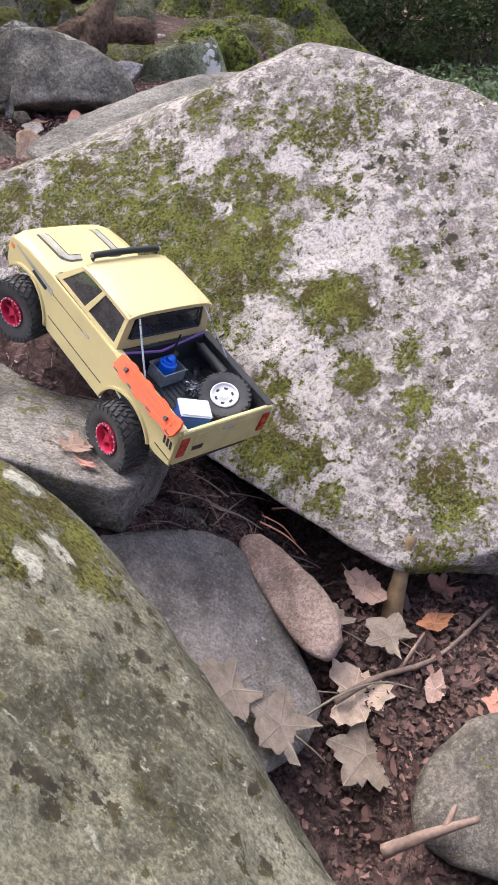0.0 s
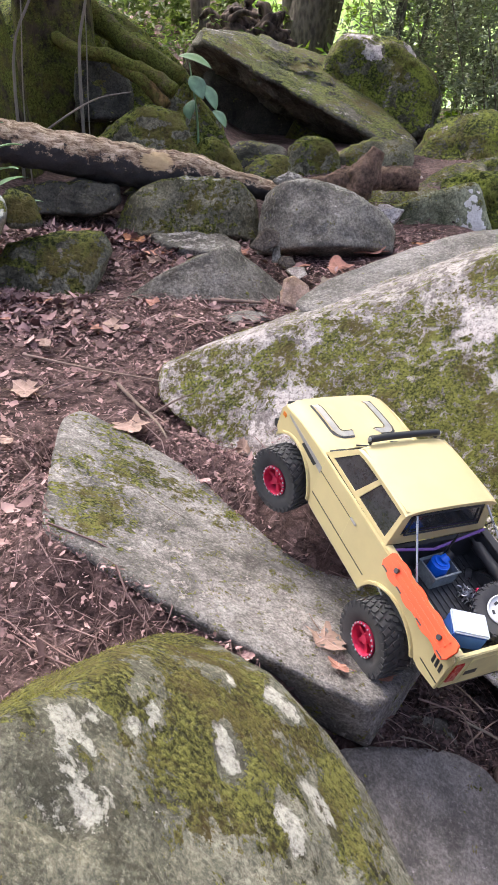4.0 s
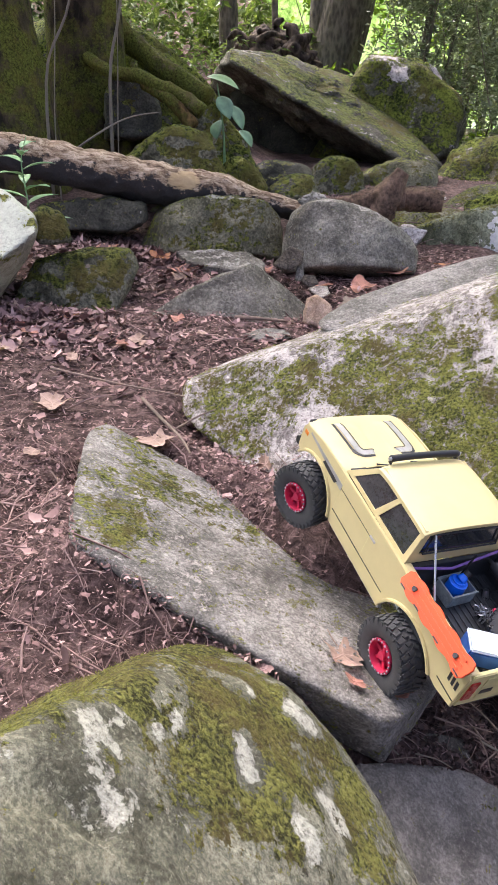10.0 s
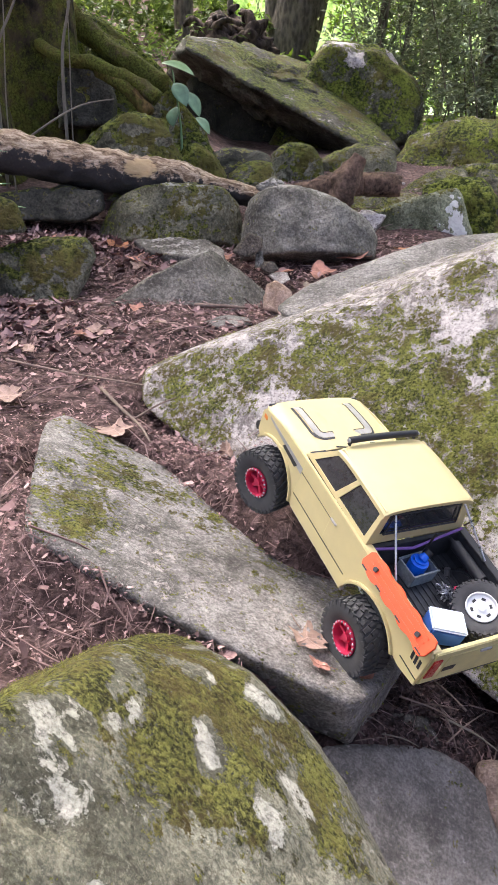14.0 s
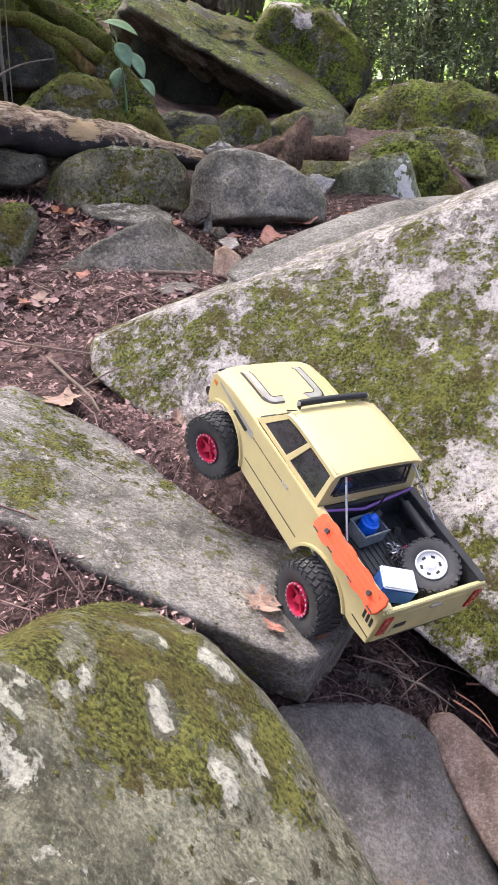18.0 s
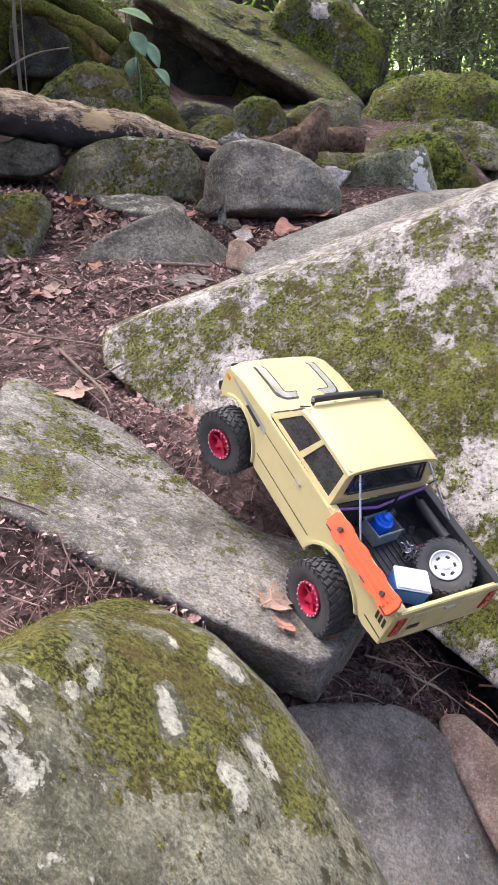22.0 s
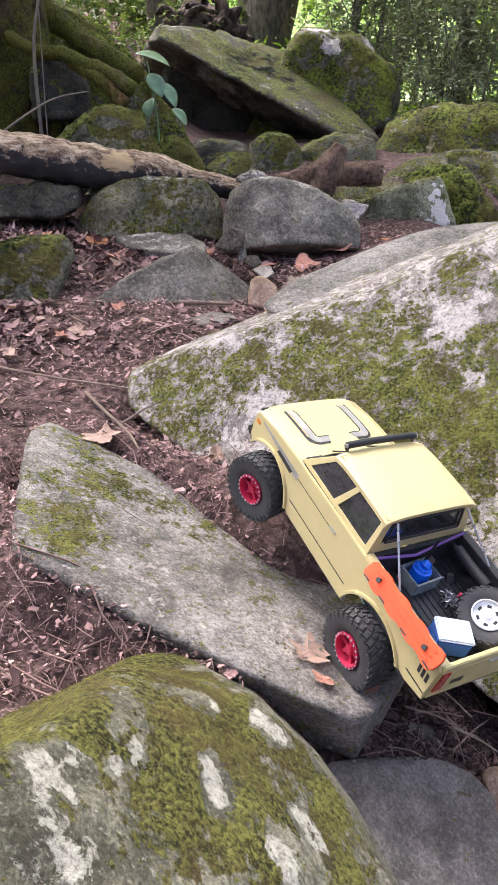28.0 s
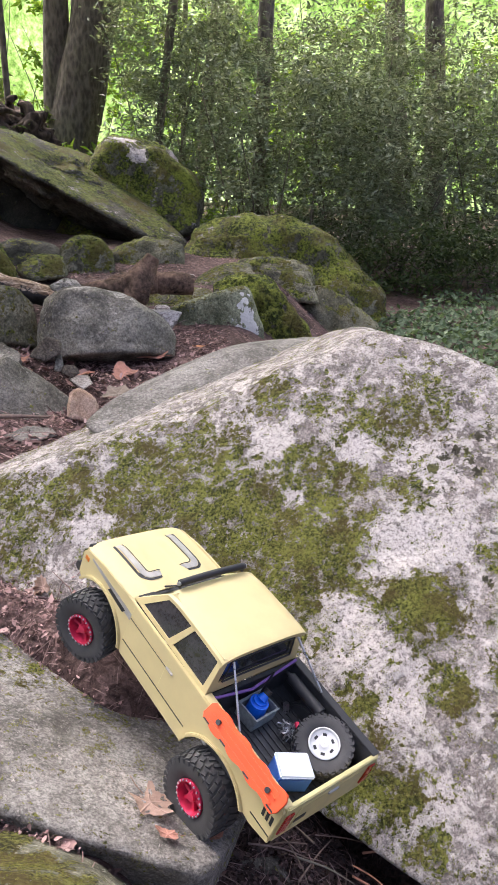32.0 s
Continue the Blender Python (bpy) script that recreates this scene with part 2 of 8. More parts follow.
# ---- vector noise for shapes ----
def lattice(ix, iy, iz, seed):
    h = (ix * 374761393 + iy * 668265263 + iz * 2147483647 + seed * 1274126177) & 0xFFFFFFFF
    h = ((h ^ (h >> 13)) * 1274126177) & 0xFFFFFFFF
    return ((h ^ (h >> 16)) & 0xFFFF) / 65535.0


def vnoise(p, seed=0):
    """Smooth value noise, -1..1, for an array of points."""
    q = np.floor(p).astype(np.int64)
    f = p - q
    f = f * f * (3 - 2 * f)
    r = 0.0
    for dx in (0, 1):
        for dy in (0, 1):
            for dz in (0, 1):
                w = (f[:, 0] if dx else 1 - f[:, 0]) * (f[:, 1] if dy else 1 - f[:, 1]) * (f[:, 2] if dz else 1 - f[:, 2])
                r = r + w * lattice(q[:, 0] + dx, q[:, 1] + dy, q[:, 2] + dz, seed)
    return r * 2 - 1


def clouds(p, scale, octaves=4, gain=0.5, seed=0):
    r, a, s = 0.0, 1.0, scale
    for k in range(octaves):
        r = r + a * vnoise(p * s, seed + 17 * k)
        a, s = a * gain, s * 2.03
    return r


def smooth(x, lo, hi):
    u = np.clip((x - lo) / (hi - lo), 0, 1)
    return u * u * (3 - 2 * u)


# ---- mesh helpers ----
def mesh_of(name, verts, faces, mat, flat=False):
    me = bpy.data.meshes.new(name)
    me.from_pydata([tuple(v) for v in verts], [], [tuple(f) for f in faces])
    me.update()
    if not flat:
        me.polygons.foreach_set("use_smooth", [True] * len(me.polygons))
    if mat:
        me.materials.append(mat)
    return me


def part(name, bm, mat, parent=None, label="", flat=False):
    """One bmesh as one mesh object under a thing or part."""
    me = bpy.data.meshes.new(name)
    bm.to_mesh(me)
    bm.free()
    if not flat:
        me.polygons.foreach_set("use_smooth", [True] * len(me.polygons))
    me.materials.append(mat)
    ob = new(name, me)
    ob.parent = parent
    if label:
        tagged(ob, label)
    return ob


def thing(name, label, category, m=None, group="", kind=""):
    ob = new(name)
    ob.empty_display_size = 0.05
    if m is not None:
        ob.matrix_world = m
    return tagged(ob, label, category, group, kind)


def sharp(ob, degrees=35):
    me = ob.data
    me.update()
    bm = bmesh.new()
    bm.from_mesh(me)
    for e in bm.edges:
        e.smooth = len(e.link_faces) == 2 and e.calc_face_angle(3.0) < radians(degrees)
    bm.to_mesh(me)
    bm.free()
    return ob


ICO = {}


def sphere_dirs(level):
    if level not in ICO:
        bm = bmesh.new()
        bmesh.ops.create_icosphere(bm, subdivisions=level, radius=1.0)
        v = np.array([x.co[:] for x in bm.verts])
        f = [tuple(w.index for w in fc.verts) for fc in bm.faces]
        bm.free()
        ICO[level] = (v, f)
    return ICO[level]


def stone(name, centre, cuts, mat, label, level=5, edge=14.0, rough=0.02, seed=1, moss=None, lichen=None, spots=None, category="rock", group="", grain=9.0, clefts=()):
    """A stone: the space inside its cut planes (normal, distance from the centre), with worn edges and an uneven skin.
    moss, lichen, spots: functions of points and normals that say how much of each grows there."""
    dirs, faces = sphere_dirs(level)
    c = np.array(centre)
    n = np.array([k[:3] for k in cuts])
    d = np.array([k[3] for k in cuts])

    def reach(u):
        return (np.clip(u @ (n / d[:, None]).T, 0, None) ** edge).sum(1) ** (-1 / edge)

    ax = np.vstack([np.eye(3), -np.eye(3)])
    ext = reach(ax)
    s = np.minimum((ext[:3] + ext[3:]) / 2, ext.min() * 6)
    u = dirs * s
    u /= np.linalg.norm(u, axis=1)[:, None]
    p = u * reach(u)[:, None]
    w = p + c
    size = float(s.mean())
    bend = clouds(w, 2.2 / max(size, 0.03), 2, 0.5, seed)
    skin = clouds(w, grain / max(size, 0.03) * 0.5, 4, 0.55, seed + 5)
    p = p + u * (size * rough * (1.6 * bend + 1.0 * skin))[:, None]
    for start, end, wide, deep in clefts:
        a, b = np.array(start) - c, np.array(end) - c
        t = np.clip((p - a) @ (b - a) / ((b - a) @ (b - a)), 0, 1)
        dist = np.linalg.norm(p - a - t[:, None] * (b - a) + min(0.012, wide * 0.3) * clouds(w, 18.0, 2, 0.5, seed + 9)[:, None], axis=1)
        p = p - u * (deep * np.exp(-(dist / wide) ** 2) * (0.35 + 0.65 * np.sin(np.pi * np.clip(t, 0.02, 0.98))))[:, None]
    me = mesh_of(name, p, faces, mat)
    nr = np.zeros(len(p) * 3)
    me.vertices.foreach_get("normal", nr)
    nr = nr.reshape(-1, 3)
    w = p + c
    for key, fn in (("moss", moss), ("lichen", lichen), ("spots", spots)):
        a = me.attributes.new(key, "FLOAT", "POINT")
        a.data.foreach_set("value", np.zeros(len(p)) if fn is None else np.asarray(fn(w, nr), dtype=float))
    ob = new(name, me)
    ob.location = centre
    return tagged(ob, label, category, group)


def blobs(spots_list, base=0.0):
    """Growth that is densest round the given places: x, y, z, reach, amount."""
    arr = np.array(spots_list)

    def fn(p, nr):
        r = np.full(len(p), float(base))
        for x, y, z, rad, amt in arr:
            d = np.linalg.norm(p - (x, y, z), axis=1) / rad
            near = d < 2.2
            d[near] += 0.42 * clouds(p[near], 1.1 / rad, 4, 0.62, int(abs(x * 977 + y * 613)) % 97)
            v = amt * np.clip(1.35 - d, 0, 1)
            r = np.where(np.abs(v) > 0, np.maximum(r, v) if amt > 0 else r + v, r)
        return r
    return fn


def most(*fns):
    """The thickest of several growths."""
    return lambda p, nr: np.max([fn(p, nr) for fn in fns], axis=0)


def without(fn, gaps):
    """A growth with bare places in it."""
    return lambda p, nr: fn(p, nr) - gaps(p, nr)


def beyond(point, normal, fade, amount):
    """Growth on all that lies past an upright plane."""
    return lambda p, nr: amount * smooth((p - point) @ np.array(normal), -fade * 0.3, fade)


def upward(lo=0.2, hi=0.75, amount=0.9, seed=3, scale=5.0, bias=0.0):
    """Growth on what looks up, in drifts."""
    def fn(p, nr):
        return amount * smooth(nr[:, 2] + 0.35 * clouds(p, scale, 3, 0.5, seed), lo, hi) + bias
    return fn


def tube(name, pts, radii, mat, sides=10, rough=0.0, seed=0, caps=True):
    """A bent, tapering stem along points; returns a mesh."""
    pts = [Vector(p) for p in pts]
    vs, fs = [], []
    up = Vector((0.31, 0.17, 0.93))
    for i, p in enumerate(pts):
        tan = (pts[min(i + 1, len(pts) - 1)] - pts[max(i - 1, 0)]).normalized()
        a = tan.cross(up)
        if a.length < 0.1:
            a = tan.cross(Vector((1, 0, 0)))
        a.normalize()
        b = tan.cross(a)
        for k in range(sides):
            th = 2 * math.pi * k / sides
            vs.append(p + (a * math.cos(th) + b * math.sin(th)) * radii[i])
    for i in range(len(pts) - 1):
        for k in range(sides):
            q = (k + 1) % sides
            fs.append((i * sides + k, i * sides + q, (i + 1) * sides + q, (i + 1) * sides + k))
    if caps:
        fs.append(tuple(range(sides - 1, -1, -1)))
        fs.append(tuple((len(pts) - 1) * sides + k for k in range(sides)))
    arr = np.array([v[:] for v in vs])
    if rough:
        axis = np.repeat(np.array([p[:] for p in pts]), sides, axis=0)
        out = arr - axis
        arr = axis + out * (1 + rough * (clouds(arr, 0.7 / max(radii), 3, 0.6, seed) + 0.5 * clouds(arr, 4.0 / max(radii), 2, 0.5, seed + 3)))[:, None]
    return mesh_of(name, arr, fs, mat)


def smooth_line(pts, n):
    """n points on a smooth curve through the given ones."""
    pts = [np.array(p, float) for p in pts]
    out = []
    m = len(pts) - 1
    for i in range(n):
        t = i / (n - 1) * m
        k = min(int(t), m - 1)
        t -= k
        p0, p1, p2, p3 = pts[max(k - 1, 0)], pts[k], pts[k + 1], pts[min(k + 2, m)]
        out.append(0.5 * (2 * p1 + (p2 - p0) * t + (2 * p0 - 5 * p1 + 4 * p2 - p3) * t * t + (3 * p1 - p0 - 3 * p2 + p3) * t ** 3))
    return out


# ---- ground ----
def ground_z(x, y):
    x, y = np.asarray(x, float), np.asarray(y, float)
    slope = 0.085 - 0.06 * smooth(x, -0.6, 0.05)
    yy = np.clip(y - 2.1, 0, None)
    upper = 0.425 + slope * yy + 0.10 * np.clip(y - 7.2, 0, 30) - 0.04 * np.exp(-((x + 0.03) ** 2 + (y - 2.33) ** 2) / 0.04) + 0.10 * np.clip(-0.4 - x, 0, 3) - 0.06 * smooth(y, 1.1, 0.5)
    edge_x = 0.12 + 0.36 * np.clip(y - 0.8, 0, 4.2) + 0.5 * np.sin(1.1 * y + 0.4) * smooth(-y, 0.3, 2.0) - 0.35 * np.clip(-0.6 - y, 0, 60)
    low = 0.02 + 0.015 * np.clip(y - 4, 0, 60)
    s = smooth(x - edge_x, -0.16, 0.22 + 0.15 * np.clip(y - 1, 0, 3))
    z = upper * (1 - s) + low * s
    # gap between the slab and the big boulder
    a, b = np.array((-0.16, 1.42)), np.array((0.42, 0.86))
    t = np.clip(((x - a[0]) * (b - a)[0] + (y - a[1]) * (b - a)[1]) / ((b - a) ** 2).sum(), 0, 1)
    dist = np.hypot(x - a[0] - t * (b - a)[0], y - a[1] - t * (b - a)[1])
    z = z - 0.07 * np.exp(-(dist / 0.075) ** 2) * (1 - s * 0.7)
    # hollow in which the slab lies
    a, b = np.array((-0.24, 1.14)), np.array((0.13, 0.83))
    t = np.clip(((x - a[0]) * (b - a)[0] + (y - a[1]) * (b - a)[1]) / ((b - a) ** 2).sum(), 0, 1)
    dist = np.hypot(x - a[0] - t * (b - a)[0], y - a[1] - t * (b - a)[1])
    z = z - 0.16 * np.clip(1.15 - dist / 0.15, 0, 1)
    # litter packed between slab, big boulder and flat stone
    a, b = np.array((0.13, 1.05)), np.array((0.58, 0.60))
    t = np.clip(((x - a[0]) * (b - a)[0] + (y - a[1]) * (b - a)[1]) / ((b - a) ** 2).sum(), 0, 1)
    dist = np.hypot(x - a[0] - t * (b - a)[0], y - a[1] - t * (b - a)[1])
    fill = 0.190 - (0.457 * (x - 0.304) - 0.252 * (y - 0.91)) / 0.853
    a, b = np.array((0.05, 0.66)), np.array((0.27, 0.86))
    t = np.clip(((x - a[0]) * (b - a)[0] + (y - a[1]) * (b - a)[1]) / ((b - a) ** 2).sum(), 0, 1)
    dist = np.minimum(dist, 0.05 + np.hypot(x - a[0] - t * (b - a)[0], y - a[1] - t * (b - a)[1]))
    z = np.maximum(z, fill - 0.024 - 1.6 * np.clip(dist - 0.05, 0, None) - 4.0 * np.clip(dist - 0.12, 0, None))
    # litter banked against the near edge of the slab
    for a, b in (((-0.33, 1.02), (-0.285, 0.85)), ((-0.285, 0.85), (0.02, 0.715))):
        a, b = np.array(a), np.array(b)
        t = np.clip(((x - a[0]) * (b - a)[0] + (y - a[1]) * (b - a)[1]) / ((b - a) ** 2).sum(), 0, 1)
        nx, ny = a[0] + t * (b - a)[0], a[1] + t * (b - a)[1]
        top = 0.313 + (0.065 - 0.38 * (nx + 0.068) - 0.1 * (ny - 0.918)) / 0.92
        z = np.maximum(z, top - 0.012 - 0.8 * np.hypot(x - nx, y - ny))
    # bed of the flat stone
    w = smooth(x, 0.02, 0.08) * smooth(0.46 - x, 0.0, 0.05) * smooth(y, 0.25, 0.32) * smooth(0.76 - y, 0.0, 0.05)
    z = z * (1 - w) + np.minimum(z, fill - 0.035) * w
    flat = np.stack([x, y, np.zeros_like(x)], -1).reshape(-1, 3)
    bumps = clouds(flat, 3.1, 4, 0.5, 40).reshape(x.shape) * 0.016 + clouds(flat, 0.45, 2, 0.5, 41).reshape(x.shape) * 0.05 * smooth(y, 2.5, 8)
    return z + bumps


def soil_material():
    m, t, b = material("forest_soil")
    v = coords(t)
    n1, n2, n3 = fbm(t, v, 3.0, 6), fbm(t, v, 45.0, 8, 0.7, 0.8), fbm(t, v, 260.0, 4, 0.7)
    k = math_node(t, "ADD", math_node(t, "MULTIPLY", n2, 0.65), math_node(t, "MULTIPLY", n1, 0.35))
    col = ramp(t, k, [(0.40, (0.035, 0.023, 0.021)), (0.5, (0.11, 0.072, 0.065)), (0.62, (0.27, 0.185, 0.168))])
    col = mix(t, 0.6, col, ramp(t, n3, [(0.3, (0.45, 0.42, 0.42)), (0.65, (1.3, 1.25, 1.25))]), "MULTIPLY")
    t.links.new(out_of(col), b.inputs["Base Color"])
    b.inputs["Roughness"].default_value = 0.95
    b.inputs["Specular IOR Level"].default_value = 0.15
    bp = put(t, "ShaderNodeBump", Strength=0.9, Distance=0.012, Height=math_node(t, "ADD", n2, math_node(t, "MULTIPLY", n3, 0.5)))
    t.links.new(bp.outputs[0], b.inputs["Normal"])
    return m


SOIL = soil_material()


def spaced(lo, hi, fine_lo, fine_hi, step_fine, grow=1.16):
    mid = list(np.arange(fine_lo, fine_hi, step_fine))
    s, x, right = step_fine, mid[-1], []
    while x < hi:
        s *= grow
        x += s
        right.append(x)
    s, x, left = step_fine, mid[0], []
    while x > lo:
        s *= grow
        x -= s
        left.append(x)
    return np.array(left[::-1] + mid + right)


gx, gy = spaced(-70, 70, -1.4, 1.5, 0.02), spaced(-40, 90, 0.2, 3.6, 0.02)
GX, GY = np.meshgrid(gx, gy)
GZ = ground_z(GX, GY)
idx = np.arange(GX.size).reshape(GX.shape)
quads = np.stack([idx[:-1, :-1], idx[:-1, 1:], idx[1:, 1:], idx[1:, :-1]], -1).reshape(-1, 4)
ground = new("ground", mesh_of("ground", np.stack([GX, GY, GZ], -1).reshape(-1, 3), quads.tolist(), SOIL))
tagged(ground, "dark brown forest soil with leaf litter", "ground", kind="structure")


# ---- boulders and stones ----
big_moss = most(blobs([(-0.11, 1.46, 0.46, 0.146, 0.75), (0.01, 1.43, 0.48, 0.151, 0.79), (0.15, 1.39, 0.51, 0.162, 0.79), (0.29, 1.37, 0.56, 0.153, 0.79), (0.46, 1.26, 0.55, 0.119, 0.75), (0.34, 1.26, 0.50, 0.155, 0.84), (0.41, 1.17, 0.47, 0.163, 0.88), (0.30, 1.19, 0.43, 0.135, 0.84), (0.19, 1.29, 0.46, 0.118, 0.79), (0.36, 1.11, 0.40, 0.097, 0.79), (0.24, 1.15, 0.37, 0.084, 0.48), (-0.02, 1.36, 0.41, 0.092, 0.48), (0.44, 1.10, 0.43, 0.070, 0.84), (0.61, 1.29, 0.64, 0.092, 0.70), (0.70, 1.29, 0.68, 0.095, 0.66), (0.53, 1.23, 0.56, 0.081, 0.70), (0.61, 1.16, 0.55, 0.058, 0.66), (0.43, 1.43, 0.67, 0.064, 0.66)], 0.24),
                blobs([(0.58, 1.01, 0.42, 0.076, 1.35), (0.57, 0.90, 0.33, 0.047, 0.95), (0.43, 0.95, 0.31, 0.052, 0.70), (0.36, 0.98, 0.30, 0.042, 0.65), (0.40, 0.88, 0.25, 0.065, 1.05), (0.44, 0.81, 0.22, 0.055, 0.95), (0.48, 0.76, 0.19, 0.037, 0.80), (0.51, 1.38, 0.66, 0.044, 0.60), (0.66, 0.89, 0.37, 0.054, 0.80), (0.64, 0.82, 0.31, 0.048, 0.80), (0.65, 0.69, 0.22, 0.074, 0.95), (0.62, 0.63, 0.13, 0.074, 0.95), (0.44, 0.92, 0.29, 0.048, 0.70), (0.68, 1.30, 0.68, 0.070, 0.70), (0.71, 1.03, 0.49, 0.036, 0.70)]))
big_bare = blobs([(0.41, 1.35, 0.60, 0.033, 0.63), (0.56, 1.27, 0.60, 0.034, 0.56), (0.42, 1.25, 0.53, 0.023, 0.56), (0.06, 1.35, 0.45, 0.027, 0.63), (0.10, 1.35, 0.46, 0.022, 0.63), (0.17, 1.21, 0.39, 0.053, 0.77), (0.11, 1.17, 0.33, 0.045, 0.70), (0.45, 1.05, 0.39, 0.052, 0.56), (0.56, 1.11, 0.48, 0.054, 0.56), (0.47, 1.19, 0.51, 0.016, 0.49), (0.33, 1.34, 0.56, 0.017, 0.49), (0.01, 1.33, 0.41, 0.019, 0.49)])
stone("boulder", (0.500, 1.450, 0.300), [(-0.33, -0.56, 0.76, 0.312), (-0.96, -0.24, 0.14, 0.703), (-0.98, -0.19, -0.11, 0.679), (-0.98, -0.07, 0.21, 0.724), (-0.81, 0.09, 0.58, 0.673), (-0.31, 0.32, 0.9, 0.418), (-0.33, 0.25, 0.91, 0.394), (0.29, 0.1, 0.95, 0.509), (0.74, 0.15, 0.65, 0.559), (0.99, 0.1, 0.1, 0.767), (0, 0.99, 0.15, 1.038), (-0.75, 0.66, 0, 0.809), (0, 0, -1, 0.4), (-0.34, 0.01, -0.94, 0.141), (-0.1, -0.86, -0.5, 0.78)],
      STONE_PALE, "huge tilted boulder with white lichen crusts and green moss", level=7, edge=60, rough=0.010, seed=3,
      moss=without(big_moss, big_bare),
      lichen=blobs([(0.41, 1.35, 0.60, 0.052, 1.10), (0.56, 1.27, 0.60, 0.059, 1.10), (0.42, 1.25, 0.53, 0.041, 1.05), (0.06, 1.35, 0.45, 0.043, 1.05), (0.10, 1.35, 0.46, 0.034, 1.05), (0.17, 1.21, 0.39, 0.081, 1.15), (0.11, 1.17, 0.33, 0.065, 1.05), (0.45, 1.05, 0.39, 0.097, 1.10), (0.56, 1.10, 0.48, 0.090, 1.05), (0.64, 1.10, 0.51, 0.081, 1.00), (0.39, 1.04, 0.36, 0.058, 1.00), (0.34, 1.03, 0.33, 0.067, 0.95), (0.25, 1.01, 0.28, 0.048, 0.95), (0.47, 0.98, 0.35, 0.076, 1.05), (0.48, 0.90, 0.30, 0.075, 1.05), (0.50, 0.81, 0.24, 0.065, 1.10), (0.39, 0.85, 0.22, 0.037, 1.00), (0.66, 1.20, 0.59, 0.064, 1.00)], 0.52),
      spots=blobs([(0.77, 1.15, 0.61, 0.100, 1.20), (0.76, 1.01, 0.50, 0.084, 1.10), (0.70, 1.19, 0.60, 0.067, 0.80), (0.70, 0.86, 0.36, 0.068, 1.00), (0.56, 0.76, 0.23, 0.055, 0.80)]), grain=14.0,
      clefts=[((0.303, 0.945, 0.250), (0.560, 0.900, 0.235), 0.020, 0.045), ((0.198, 1.478, 0.6), (0.356, 1.466, 0.66), 0.085, 0.030)])
stone("stone_slab", (-0.068, 0.918, 0.313), [(0.38, 0.1, 0.92, 0.065), (-0.38, -0.1, -0.92, 0.022), (-0.98, -0.19, -0.06, 0.216), (-0.98, -0.18, 0.11, 0.244), (-0.99, -0.1, 0.11, 0.258), (-0.83, 0.48, 0.29, 0.443), (-0.05, 0.99, -0.09, 0.396), (0.42, 0.87, -0.27, 0.24), (0.38, 0.89, -0.25, 0.252), (0.48, 0.83, -0.29, 0.235), (0.38, 0.89, -0.25, 0.234), (0.68, 0.65, -0.35, 0.258), (0.84, 0.37, -0.39, 0.296), (0.91, -0.23, -0.35, 0.321), (0.79, -0.55, -0.27, 0.298), (0.74, -0.66, -0.13, 0.3), (0.48, -0.88, 0.06, 0.299), (-0.19, -0.92, 0.34, 0.206), (-0.5, -0.83, -0.26, 0.12), (-0.4, -0.87, -0.3, 0.12), (-0.42, -0.86, -0.29, 0.122), (-0.78, -0.61, -0.17, 0.183)],
      STONE_SLAB, "long grey stone slab, mossy at one end, lying in leaf litter", level=6, edge=60, rough=0.012, seed=5,
      moss=blobs([(-0.24, 0.91, 0.46, 0.060, 0.95), (-0.24, 0.99, 0.45, 0.070, 0.75), (-0.22, 1.12, 0.42, 0.075, 0.70), (-0.28, 1.06, 0.46, 0.055, 0.70), (-0.17, 1.11, 0.41, 0.066, 0.70), (0.19, 0.98, 0.27, 0.050, 0.90), (-0.25, 1.26, 0.42, 0.070, 0.60), (-0.10, 1.10, 0.38, 0.066, 0.55), (-0.21, 0.80, 0.46, 0.044, 0.45), (-0.04, 1.08, 0.35, 0.056, 0.55), (0.06, 1.03, 0.33, 0.056, 0.45)], 0.14),
      lichen=blobs([(0.08, 0.83, 0.33, 0.06, 0.50), (-0.11, 0.86, 0.41, 0.10, 0.40)], 0.16), grain=14.0)
cap_moss = most(blobs([(-0.15, 0.43, 0.61, 0.046, 1.00), (-0.12, 0.48, 0.58, 0.054, 1.16), (-0.10, 0.58, 0.50, 0.062, 1.16), (-0.06, 0.65, 0.44, 0.059, 1.16), (-0.06, 0.51, 0.53, 0.056, 1.05), (-0.11, 0.46, 0.57, 0.043, 0.84), (-0.01, 0.58, 0.47, 0.054, 1.10), (-0.02, 0.53, 0.48, 0.043, 1.05), (-0.05, 0.45, 0.52, 0.058, 1.05), (0.00, 0.50, 0.46, 0.051, 1.05), (0.05, 0.56, 0.42, 0.046, 1.10), (0.07, 0.54, 0.40, 0.042, 1.26), (0.08, 0.51, 0.39, 0.042, 1.05), (-0.02, 0.43, 0.49, 0.053, 0.95), (0.00, 0.42, 0.47, 0.043, 0.95), (0.08, 0.47, 0.39, 0.045, 0.95), (-0.06, 0.40, 0.53, 0.042, 0.53), (-0.13, 0.39, 0.60, 0.029, 0.53)]),
                beyond((-0.155, 0.42, 0.0), (-0.94, 0.35, 0.0), 0.03, 1.2))
